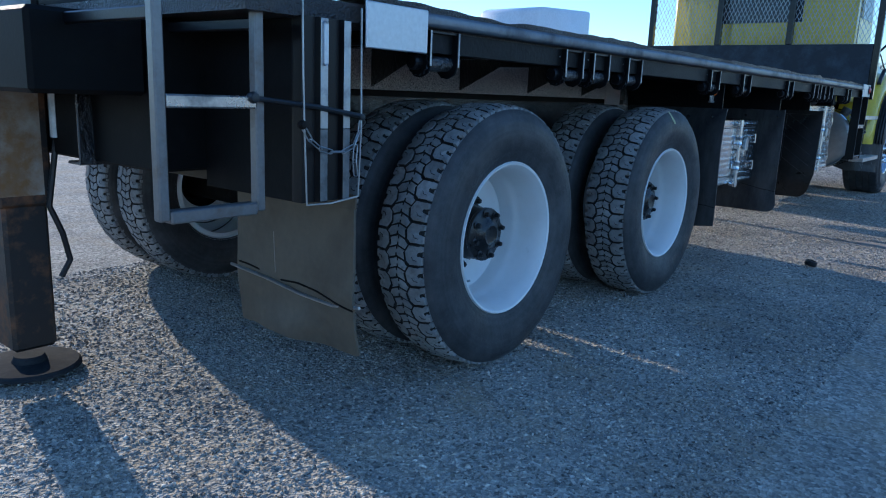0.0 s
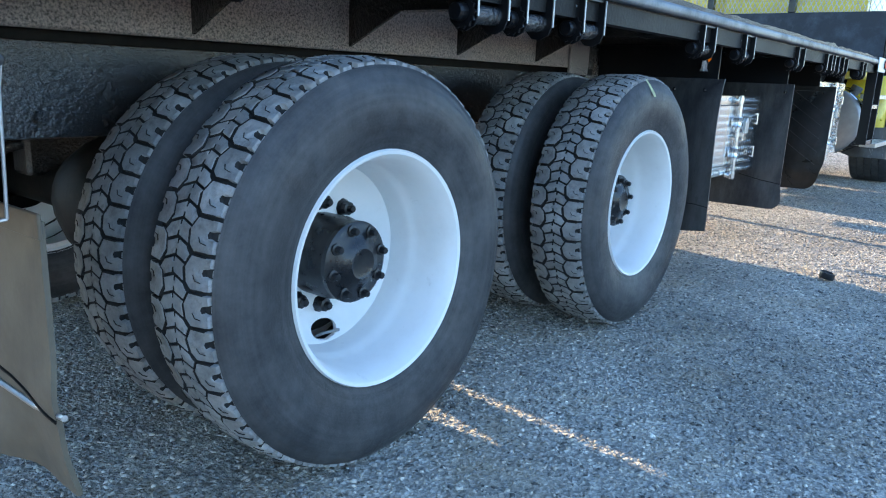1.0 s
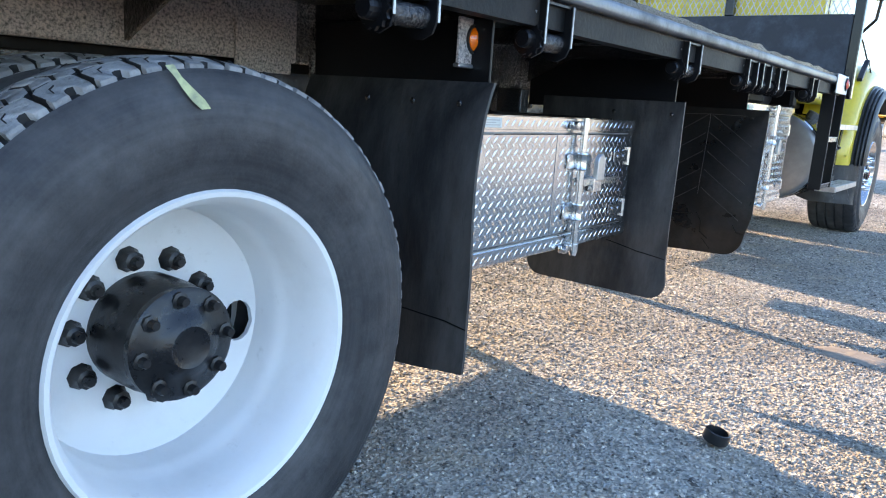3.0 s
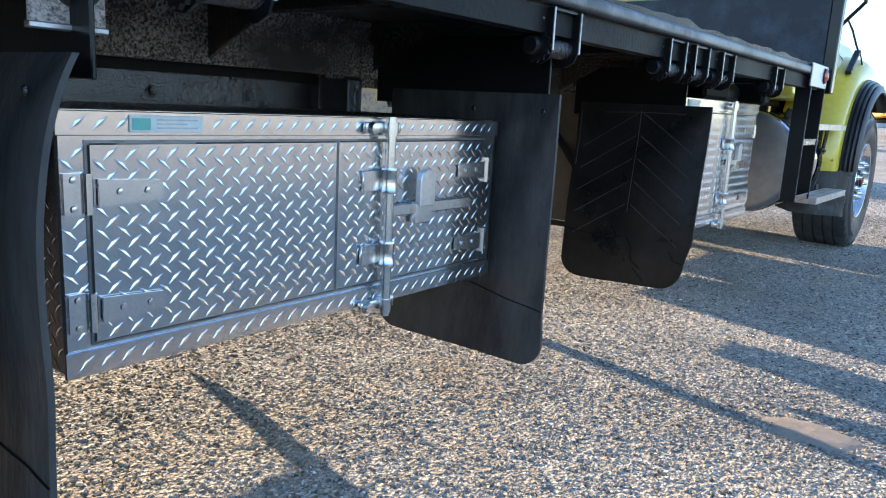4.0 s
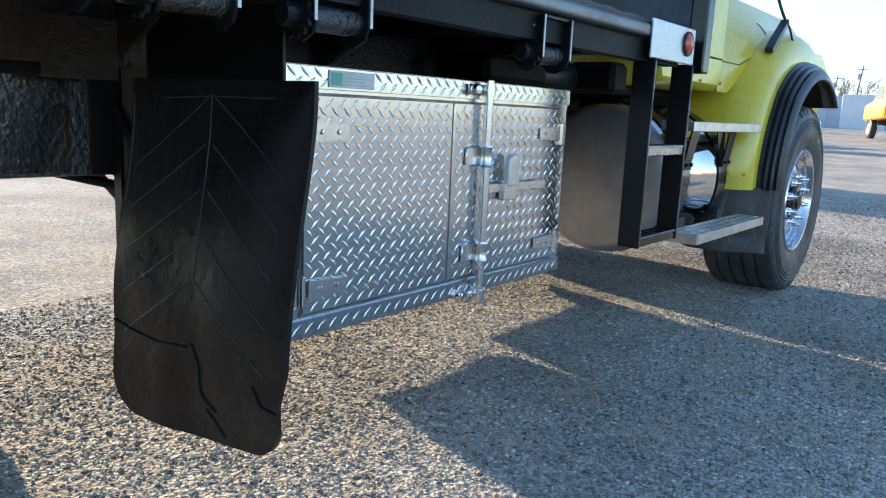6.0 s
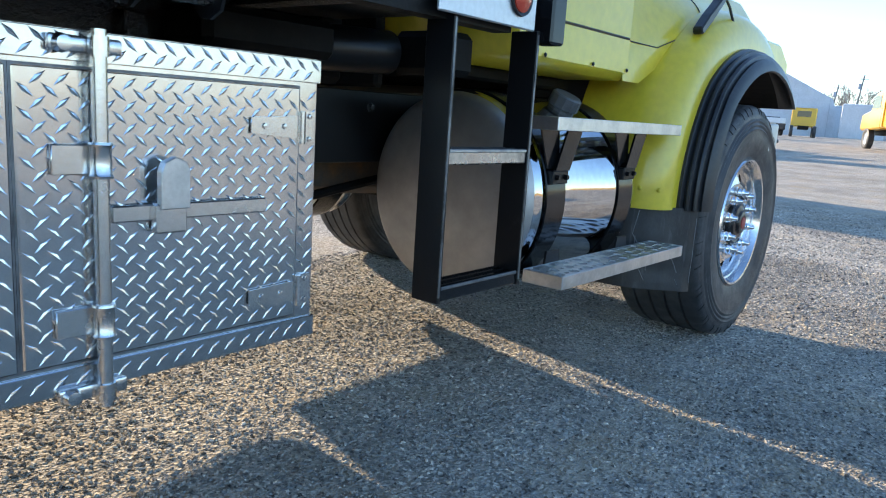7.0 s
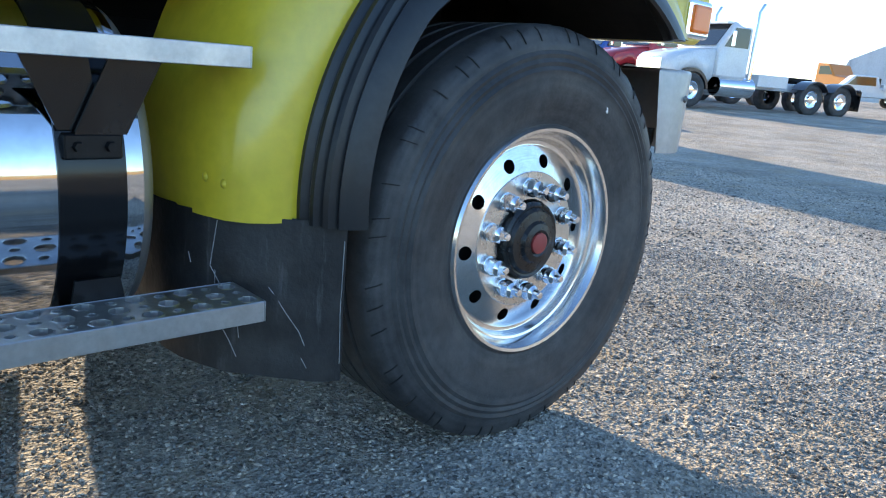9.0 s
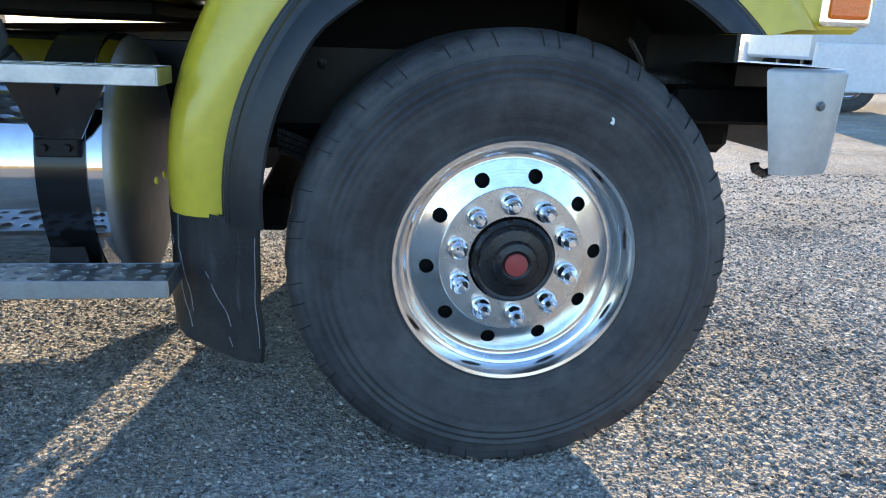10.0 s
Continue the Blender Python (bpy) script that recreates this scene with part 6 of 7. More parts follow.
for x, z0, top, hw in ((8.60, 1.16, 1.98, 0.86), (8.9, 1.25, 1.95, 0.86), (9.3, 1.40, 1.88, 0.84), (9.8, 1.42, 1.78, 0.80), (10.2, 1.35, 1.66, 0.74), (10.45, 1.2, 1.52, 0.70), (10.50, 1.18, 1.42, 0.68)):
    ring = []
    for i in range(17):
        u = i / 16 * 2 - 1
        y = MID + hw * u
        z = top - (top - z0) * abs(u) ** 3.2
        ring.append((x, y, z))
    rows.append(ring)
for ring in rows:
    verts += ring
for i in range(len(rows) - 1):
    for q in range(16):
        faces.append((i * 17 + q, i * 17 + q + 1, (i + 1) * 17 + q + 1, (i + 1) * 17 + q))
faces.append(tuple(range(17)))
faces.append(tuple(6 * 17 + q for q in range(17)))
hood = raw("hood", verts, faces, LIME, truck, "lime yellow sloping hood", smooth=45)
LX, LY, LZ = 9.170, 0.105, 1.470
bm = bmesh.new()
prism(bm, [(LX + 0.80 * u + 0.60 * v, LZ + 0.60 * u - 0.80 * v) for u, v in ((-0.150, -0.018), (-0.158, 0.000), (-0.150, 0.018), (-0.05, 0.022), (0.06, 0.017), (0.145, 0.017), (0.152, 0.0), (0.145, -0.017), (0.06, -0.017), (-0.05, -0.022))], 'y', LY - 0.022, LY + 0.022, 0.006)
part("hood_latch", bm, FLARE, hood, "black rubber hood latch")
bm = bmesh.new()
tube(bm, [(LX + 0.09, LY - 0.02, LZ + 0.075), (LX + 0.16, LY - 0.02, LZ + 0.045), (LX + 0.195, LY - 0.03, LZ - 0.01), (LX + 0.20, LY - 0.04, LZ - 0.09)], 0.006, 6)
part("latch_cord", bm, FLARE, hood)
bm = bmesh.new()
tube(bm, [(LX + 0.12, LY, LZ + 0.09), (LX + 0.085, LY + 0.02, LZ + 0.15), (LX + 0.06, LY + 0.05, LZ + 0.24), (LX + 0.075, LY + 0.09, LZ + 0.31)], 0.008, 6)
part("latch_cord", bm, FLARE, hood)
# hood side that sweeps down into the fender
verts, faces = [], []
for i in range(13):
    x = 8.60 + 0.14 * i
    zl = 1.145 if x < 8.75 else 1.145 + 0.24 * math.sin(min(1.0, (x - 8.75) / 0.75) * math.pi / 2)
    for q in range(9):
        t = q / 8
        y = 0.20 + 0.16 * t ** 1.5 - 0.045 * math.sin(math.pi * min(1, t * 1.6)) * (1 if i > 3 else i / 3)
        verts.append((x, y, zl + (1.68 - zl) * t))
for i in range(12):
    for q in range(8):
        faces.append((i * 9 + q, i * 9 + q + 1, i * 9 + q + 10, i * 9 + q + 9))
raw("hood_side", verts, faces, LIME, truck, "lime yellow hood side", smooth=45)
hood_panel = bpy.data.objects["hood_side"]


def hood_y(x, z):
    zl = 1.145 if x < 8.75 else 1.145 + 0.24 * math.sin(min(1.0, (x - 8.75) / 0.75) * math.pi / 2)
    t = max(0.0, min(1.0, (z - zl) / (1.68 - zl)))
    return 0.20 + 0.16 * t ** 1.5 - 0.045 * math.sin(math.pi * min(1, t * 1.6)) * min(1.0, (x - 8.6) / 0.42)


for run in ([(8.60, 1.30), (8.73, 1.297), (8.86, 1.294)], [(8.86, 1.294), (9.05, 1.355), (9.26, 1.45), (9.34, 1.56)]):
    bm = bmesh.new()
    fine = []
    for (x0, z0), (x1, z1) in zip(run, run[1:]):
        fine += [(x0 + (x1 - x0) * k / 4, z0 + (z1 - z0) * k / 4) for k in range(5)]
    tube(bm, [(x, hood_y(x, z) - 0.001, z) for x, z in dict.fromkeys(fine)], 0.0028, 6)
    part("panel_gap", bm, FLARE, hood_panel, "dark gap between the panels", smooth=40)
raw("hood_side", [(x, 2 * MID - y, z) for x, y, z in verts], faces, LIME, truck, "lime yellow hood side", smooth=45)
# cab
bm = bmesh.new()
prism(bm, [(7.90, 1.15), (8.66, 1.145), (8.66, 2.02), (8.44, 2.85), (8.30, 2.95), (7.86, 2.97), (7.74, 2.86), (7.74, 1.42)], 'y', 0.20, 2 * MID - 0.20, 0.03)
cab = part("cab", bm, LIME, truck, "lime yellow truck cab", smooth=40)
for side in (0, 1):
    y = 0.194 if side == 0 else 2 * MID - 0.206
    bm = bmesh.new()
    prism(bm, [(7.93, 2.05), (8.55, 2.05), (8.37, 2.72), (7.93, 2.72)], 'y', y, y + 0.012)
    part("side_window", bm, GLASS, cab, "dark side window")
    bm = bmesh.new()
    for a, b in (((7.88, 1.30), (7.88, 2.78)), ((7.88, 1.30), (8.62, 1.30))):
        tube(bm, [(a[0], y + 0.006, a[1]), (b[0], y + 0.006, b[1])], 0.005, 6)
    part("door_seal", bm, FLARE, cab, "black door gap")
    for x in (8.03, 8.35, 8.62):
        bm = bmesh.new()
        lathe(bm, [(0.0, -0.005), (0.006, -0.003), (0.008, 0.0)], 8)
        part("rivet", bm, BLACK_SATIN, cab, "", spot(x, 0.196 if side == 0 else 2 * MID - 0.196, 1.185, 0 if side == 0 else 180))
bm = bmesh.new()
prism(bm, [(8.665, 2.03), (8.675, 2.03), (8.465, 2.80), (8.455, 2.80)], 'y', 0.34, 2 * MID - 0.34)
part("windscreen", bm, GLASS, cab, "windscreen")
part("rear_window", boxes(((7.728, 0.75, 2.0), (7.742, 1.69, 2.6))), GLASS, cab, "rear cab window")
bm = bmesh.new()
tube(bm, [(8.80, 0.22, 1.62), (8.80, 0.02, 1.85), (8.82, -0.02, 2.35), (8.62, 0.22, 2.5)], 0.014, 8)
part("mirror_arm", bm, BLACK_SATIN, cab)
part("mirror", boxes(((8.78, -0.10, 2.0), (8.84, 0.06, 2.4)), bevel=0.02, seg=2), CHROME, cab, "door mirror")
# dark parts under the cab
bm = boxes(((7.90, 0.46, 1.10), (8.66, 1.98, 1.148)), ((7.70, 0.62, 1.05), (7.74, 1.80, 1.75)), bevel=0.01)
part("cab_floor", bm, DARK, truck, "dark cab underside")
for lo, hi in (((7.66, 0.30, 1.09), (7.80, 0.52, 1.22)), ((6.95, 0.42, 1.10), (7.35, 0.62, 1.20)), ((7.48, 0.66, 1.05), (7.60, 0.80, 1.28))):
    part("air_valve_box", boxes((lo, hi), bevel=0.02), DULL, truck, "black valve box behind the cab")
bm = bmesh.new()
tube(bm, [(7.32, 0.52, 1.14), (7.62, 0.50, 1.15)], 0.065, 18)
part("air_tank", bm, BLACK_SATIN, truck, "small black air tank", smooth=40)
# flaps behind the steer wheels: one sheet bent round the corner
def fender_flap(line, top, low0, low1, label, seed):
    """A bent rubber sheet hanging from a line in the plan; low0 and low1 are the heights of its lower corners."""
    verts, faces, nz, n = [], [], 16, len(line)
    for th in (0.0, 0.008):
        for i, (x, y) in enumerate(line):
            f = i / (n - 1)
            low = low0 + (low1 - low0) * f + 0.05 * max(0.0, 0.18 - f) / 0.18
            for k in range(nz + 1):
                t = k / nz
                w = 0.016 * noise.noise((x * 9 + seed, y * 8, t * 2.4)) * t + 0.008 * noise.noise((y * 20, t * 6, 3.0 + seed)) * t
                verts.append((x + w + th, y + w * 0.8 + th, top - (top - low) * t))
    m = n * (nz + 1)
    for th in (0, 1):
        for i in range(n - 1):
            for k in range(nz):
                a = th * m + i * (nz + 1) + k
                faces.append((a, a + 1, a + nz + 2, a + nz + 1) if th else (a, a + nz + 1, a + nz + 2, a + 1))
    edge = [k for k in range(nz + 1)] + [i * (nz + 1) + nz for i in range(1, n)] + [(n - 1) * (nz + 1) + k for k in range(nz - 1, -1, -1)]
    for a, b in zip(edge, edge[1:]):
        faces.append((a, b, b + m, a + m))
    return raw("fender_flap", verts, faces, FLAP_SCUFFED, truck, label, smooth=50), verts, nz


NEAR_FLAP = [(8.695, 0.46), (8.698, 0.38), (8.703, 0.30), (8.715, 0.23), (8.738, 0.17), (8.768, 0.12), (8.805, 0.078), (8.845, 0.042), (8.88, 0.016), (8.905, -0.002), (8.93, -0.014), (8.96, -0.024)]
sheet, _v, _nz = fender_flap(NEAR_FLAP, 0.664, 0.335, 0.312, "creased black rubber flap behind the steer wheel", 0)
# pale scratches on it, by column and depth
for run in ([(4.6, 0.05), (4.3, 0.34), (5.4, 0.62), (5.5, 0.80)], [(4.5, 0.36), (4.5, 0.62), (5.6, 0.95)], [(6.6, 0.42), (7.3, 0.56), (8.6, 0.82)], [(8.2, 0.86), (8.7, 0.93)], [(10.9, 0.12), (10.85, 0.50), (10.9, 0.97)], [(3.4, 0.28), (3.5, 0.36)]):
    bm = bmesh.new()
    pts = []
    for (c0, t0), (c1, t1) in zip(run, run[1:]):
        for q in range(6):
            c, t = c0 + (c1 - c0) * q / 6, (t0 + (t1 - t0) * q / 6) * _nz
            i, k = int(c), int(t)
            a, b = Vector(_v[i * (_nz + 1) + k]), Vector(_v[(i + 1) * (_nz + 1) + k])
            d = Vector(_v[i * (_nz + 1) + k + 1])
            pts.append(a + (b - a) * (c - i) + (d - a) * (t - k) + Vector((-0.0006, -0.0006, 0)))
    tube(bm, pts, 0.0011, 4)
    part("scratch", bm, SCRATCH, sheet, "pale scratch in the rubber")
fender_flap([(8.58, 2.12), (8.64, 2.20), (8.71, 2.28), (8.78, 2.35), (8.865, 2.42)], 0.664, 0.37, 0.37, "black rubber flap behind the far steer wheel", 5)

# bumper
bm = bmesh.new()
prism(bm, [(10.215, 0.10), (10.26, 0.085), (10.36, 0.085), (10.45, 0.12), (10.53, 0.22), (10.56, 0.40), (10.56, 2.04), (10.53, 2.22), (10.45, 2.32), (10.36, 2.355), (10.26, 2.355), (10.215, 2.34),
           (10.23, 2.33), (10.34, 2.33), (10.43, 2.30), (10.50, 2.20), (10.53, 2.04), (10.53, 0.40), (10.50, 0.24), (10.43, 0.14), (10.34, 0.11), (10.23, 0.11)], 'z', 0.0, 0.272)
for v in bm.verts:
    t = v.co.z / 0.272
    v.co.x += 0.065 * (1 - t) * max(0.0, min(1.0, (10.38 - v.co.x) / 0.165)) - 0.015 * (1 - t)
    v.co.z = 0.765 + v.co.z
rim_edges = [e for e in bm.edges if all(v.co.z > 1.03 for v in e.verts)]
bmesh.ops.bevel(bm, geom=rim_edges, offset=0.012, segments=3, affect='EDGES', profile=0.5)
bump = part("bumper", bm, SILVER, truck, "silver painted steel bumper with rounded ends", smooth=75)
bm = bmesh.new()
lathe(bm, [(0.0, -0.005), (0.008, -0.005), (0.009, -0.002), (0.013, 0.0)], 12)
part("bolt", bm, OLDSTEEL, bump, "", spot(10.37, 0.084, 0.945), 40)
bm = bmesh.new()
tube(bm, [(10.345, 0.18, 0.84), (10.345, 0.18, 0.80), (10.33, 0.18, 0.762), (10.30, 0.18, 0.752), (10.275, 0.18, 0.764), (10.27, 0.18, 0.780)], 0.013, 10)
part("tow_hook", bm, BLACK, bump, "black tow hook")
for lo, hi in (((10.12, 0.40, 0.86), (10.53, 0.50, 0.97)), ((10.12, 1.94, 0.86), (10.53, 2.04, 0.97)), ((9.95, 0.72, 0.68), (10.40, 0.92, 1.0))):
    part("bumper_bracket", boxes((lo, hi), bevel=0.01), DULL, bump)
part("radiator", boxes(((10.05, 0.55, 0.75), (10.40, 1.90, 1.40)), bevel=0.03), DARK, truck, "dark radiator and grille")
part("engine", boxes(((8.75, 0.80, 0.70), (9.95, 1.66, 1.45)), bevel=0.06), DULL, truck, "dark engine block")

# rear end: posts, chain, torn flap, ladder, stabiliser leg
part("rear_box", boxes(((-0.30, 0.42, 0.80), (0.14, 2.02, 1.24)), bevel=0.008), DULL, truck, "black rear pedestal box")
part("pedestal", boxes(((-0.26, 0.62, 1.24), (0.10, 1.85, 1.75)), bevel=0.02), DULL, truck, "black boom pedestal")
part("box_beam", boxes(((0.02, 0.30, 0.735), (0.125, 2.02, 0.797)), bevel=0.006), TANFLAP, truck, "dusty brown beam under the rear box")
# corrugated side panel of the rear corner, seen from the side
bm = bmesh.new()
line = [(-0.138, 0.0), (-0.136, -0.030), (-0.090, -0.032), (-0.086, -0.046), (-0.058, -0.047), (-0.054, -0.020), (-0.048, -0.020), (-0.044, -0.032), (-0.006, -0.033), (-0.002, -0.046), (0.025, -0.047), (0.030, -0.018), (0.046, -0.016)]
prism(bm, line + [(x, y + 0.007) for x, y in reversed(line)], 'z', 0.752, 1.245)
post = part("rear_panel", bm, BLACK_SATIN, truck, "folded black steel rear panel")
part("end_plate", boxes(((-0.136, -0.02, 0.752), (-0.129, 0.42, 1.24)), bevel=0.002), DULL, post, "dark end plate")
# upper strips in brighter steel paint in a sky reflection, lower ones stay grey
for x0, x1 in ((-0.085, -0.059), (-0.001, 0.024)):
    part("panel_strip", boxes(((x0, -0.0495, 0.954), (x1, -0.0468, 1.243)), bevel=0.001), EDGE, post, "upper face of the panel, brightened as a sky reflection")
    part("panel_strip", boxes(((x0, -0.0490, 0.755), (x1, -0.0468, 0.952)), bevel=0.001), OLDSTEEL, post, "lower face of the panel, left grey below the painted reflection")
part("slot_plate", boxes(((-0.080, -0.0535, 1.12), (-0.064, -0.0496, 1.235)), bevel=0.006), PLATE, post, "pale oblong plate")
for pts in ([(-0.150, -0.052, 1.28), (-0.148, -0.052, 1.10), (-0.144, -0.052, 0.95), (-0.138, -0.052, 0.80), (-0.136, -0.052, 0.750), (-0.05, -0.054, 0.748), (0.0, -0.056, 0.754), (0.050, -0.058, 0.760)], [(0.050, -0.058, 0.760), (0.052, -0.060, 0.85), (0.055, -0.062, 0.98), (0.052, -0.062, 1.12), (0.050, -0.062, 1.28)]):
    bm = bmesh.new()
    tube(bm, pts, 0.0028, 6)
    part("wire", bm, GALV, truck, "thin bent wire")
bm = bmesh.new()
tube(bm, [(-0.255, 0.012, 1.030), (-0.10, -0.050, 1.012), (0.052, -0.066, 0.988)], 0.0075, 8)
lathe(bm, [(0.0, -0.016), (0.012, -0.013), (0.016, 0.0), (0.012, 0.013), (0.0, 0.016)], 12, spot(-0.261, 0.010, 1.031))
lathe(bm, [(0.0, -0.010), (0.009, -0.006), (0.010, 0.004), (0.0, 0.010)], 10, spot(0.052, -0.066, 0.986))
part("rod", bm, FLARE, truck, "dark locking rod", smooth=40)
bm = bmesh.new()
lathe(bm, [(0.0, -0.012), (0.010, -0.010), (0.013, 0.0), (0.010, 0.010), (0.0, 0.012)], 10, spot(-0.158, -0.060, 0.966))
part("chain_hook", bm, DARK, truck, "dark chain hook")
# long-linked chain hanging in a bow across the panel, its end hanging free
bow = [(-0.155, 0.962), (-0.128, 0.925), (-0.094, 0.901), (-0.053, 0.891), (-0.010, 0.890), (0.030, 0.905), (0.051, 0.945), (0.056, 0.980)]
tail = [(0.038, 0.905), (0.034, 0.862), (0.040, 0.822)]
for run in (bow, tail):
    for i, ((x0, z0), (x1, z1)) in enumerate(zip(run, run[1:])):
        L = math.hypot(x1 - x0, z1 - z0) / 2 + 0.004
        bm = bmesh.new()
        pts = []
        for k in range(17):
            a = 2 * math.pi * (k + 0.5) / 16
            pts.append(((L - 0.006) * (1 if math.cos(a) > 0 else -1) + 0.006 * math.cos(a), 0.0, 0.006 * math.sin(a)))
        tube(bm, pts, 0.0019, 6)
        turn = Matrix.Translation(((x0 + x1) / 2, -0.058, (z0 + z1) / 2)) @ Matrix.Rotation(-math.atan2(z1 - z0, x1 - x0), 4, 'Y') @ Matrix.Rotation(radians(70 if i % 2 else 12), 4, 'X')
        part("chain_link", bm, GALV, truck, "", turn, 40)


def hang_0(u, t):
    return 0.12 * max(0.0, t - 0.62) * (0.5 + noise.noise((u * 3.6, t * 2.6, 15.0))), 0.0


fl0 = flap(spot(0.135, 0.045, 0.728), 0.60, 0.52, 0.01, FLAP_TORN, "torn dusty olive-brown mud flap", hang_0, 11)
bm = bmesh.new()
tube(bm, [(0.128, 0.68, 0.415), (0.130, 0.48, 0.40), (0.137, 0.30, 0.375), (0.145, 0.15, 0.365), (0.14, 0.02, 0.385)], 0.006, 6)
part("flap_rod", bm, GALV, fl0, "thin bent steel rod")
_sheet = flap_sheet(0.60, 0.52, hang_0, 11)
flap_lines("crack", fl0, _sheet, [[(0.98, 0.565), (0.90, 0.572), (0.80, 0.590)], [(0.60, 0.622), (0.45, 0.612), (0.30, 0.630), (0.16, 0.668), (0.0, 0.69)]], 0.0034, DULL, "dark crease in the rubber")
flap_lines("crease", fl0, _sheet, [[(0.66, 0.30), (0.655, 0.45), (0.65, 0.58)]], 0.0016, SILT, "pale upright crease")
part("flap_strip", boxes(((0.127, 0.03, 0.700), (0.134, 0.72, 0.745)), bevel=0.002), FLAP_TORN, fl0)
rl = part("rear_ladder", boxes(((-0.528, 0.012, 0.735), (-0.500, 0.042, 1.42)), ((-0.250, 0.012, 0.735), (-0.222, 0.042, 1.42)), bevel=0.004), LADDERSTEEL, truck, "worn steel rear ladder")
for z, mat in ((0.728, LADDERSTEEL), (1.003, RUNG), (1.278, RUNG)):
    part("rung", boxes(((-0.500, 0.008, z), (-0.250, 0.046, z + 0.032)), bevel=0.004), mat, rl, "worn steel rung")
part("ladder_arm", boxes(((-0.524, 0.042, 1.20), (-0.504, 0.62, 1.23)), ((-0.246, 0.042, 1.20), (-0.226, 0.62, 1.23)), bevel=0.004), BLACK_SATIN, rl)
leg = part("stabiliser_leg", boxes(((-0.47, 1.12, 0.10), (-0.32, 1.27, 1.32)), bevel=0.012), LEGPAINT, truck, "worn brown and black stabiliser leg on its pad")
part("leg_sleeve", boxes(((-0.485, 1.105, 0.62), (-0.305, 1.285, 1.32)), bevel=0.01), LEGPAINT, leg, "scraped black leg sleeve")
part("leg_face", boxes(((-0.480, 1.102, 0.66), (-0.335, 1.106, 1.12)), bevel=0.0005), LEGFACE, leg, "tan and rusty scraped side")
part("leg_face", boxes(((-0.480, 1.102, 1.15), (-0.335, 1.106, 1.318)), bevel=0.0005), PLATE, leg, "pale bare side")
part("leg_band", boxes(((-0.489, 1.100, 1.12), (-0.300, 1.290, 1.15)), bevel=0.004), OLDSTEEL, leg, "grey welded band")
part("leg_beam", boxes(((-0.62, 0.45, 1.02), (-0.30, 1.95, 1.24)), bevel=0.012), DULL, leg, "black cross beam")
bm = bmesh.new()
lathe(bm, [(0.0, -0.035), (0.05, -0.035), (0.06, -0.012), (0.165, -0.006), (0.175, 0.004), (0.175, 0.012), (0.0, 0.014)], 36, spot(-0.395, 1.195, 0.028) @ pose(0, 0, 0, -90, 0, 0))
part("leg_pad", bm, PADSTEEL, leg, "round dark steel pad", smooth=40)
bm = bmesh.new()
tube(bm, [(-0.30, 1.10, 1.3), (-0.295, 1.09, 0.95), (-0.29, 1.09, 0.85), (-0.325, 1.10, 0.62), (-0.29, 1.09, 0.52), (-0.27, 1.09, 0.42), (-0.30, 1.10, 0.36)], 0.011, 8)
part("hydraulic_hose", bm, FLARE, leg, "black hydraulic hose")
bm = bmesh.new()
tube(bm, [(-0.30, 1.07, 0.86), (-0.30, 1.07, 1.16)], 0.017, 10)
lathe(bm, [(0.0, -0.03), (0.026, -0.03), (0.026, 0.03), (0.0, 0.03)], 6, spot(-0.30, 1.07, 1.05) @ pose(0, 0, 0, 90, 0, 0))
part("valve", bm, GALV, leg, "grey hydraulic fitting")


# ---- a lost cap on the gravel ----
bm = bmesh.new()
lathe(bm, [(0.0, 0.0), (0.036, 0.0), (0.040, -0.006), (0.038, -0.034), (0.033, -0.036), (0.031, -0.012), (0.0, -0.010)], 24)
cap = part("rubber_cap", bm, FLARE, None, "", spot(3.93, -0.475, 0.012) @ pose(0, 0, 0, -78, 0, 20), 40)
tagged(cap, "small black round cap lying on the gravel", "cap")


# ---- the yard behind ----
def yard_wheel(parent, m, r=0.52, w=0.28, rim=CHROME):
    bm = bmesh.new()
    lathe(bm, [(r * 0.56, -w * 0.40), (r * 0.53, -w * 0.42), (r * 0.50, -w * 0.30), (r * 0.30, -w * 0.20), (r * 0.24, -w * 0.36), (0.0, -w * 0.40)], 28)
    wh = part("wheel", bm, rim, parent, "bright wheel", m, 40)
    bm = bmesh.new()
    lathe(bm, [(r * 0.55, w * 0.4), (r * 0.7, w * 0.5), (r * 0.92, w * 0.5), (r, w * 0.40), (r, -w * 0.40), (r * 0.92, -w * 0.5), (r * 0.7, -w * 0.5), (r * 0.55, -w * 0.4)], 32)
    part("tyre", bm, TYRE, wh, "", m, 40)
    return wh


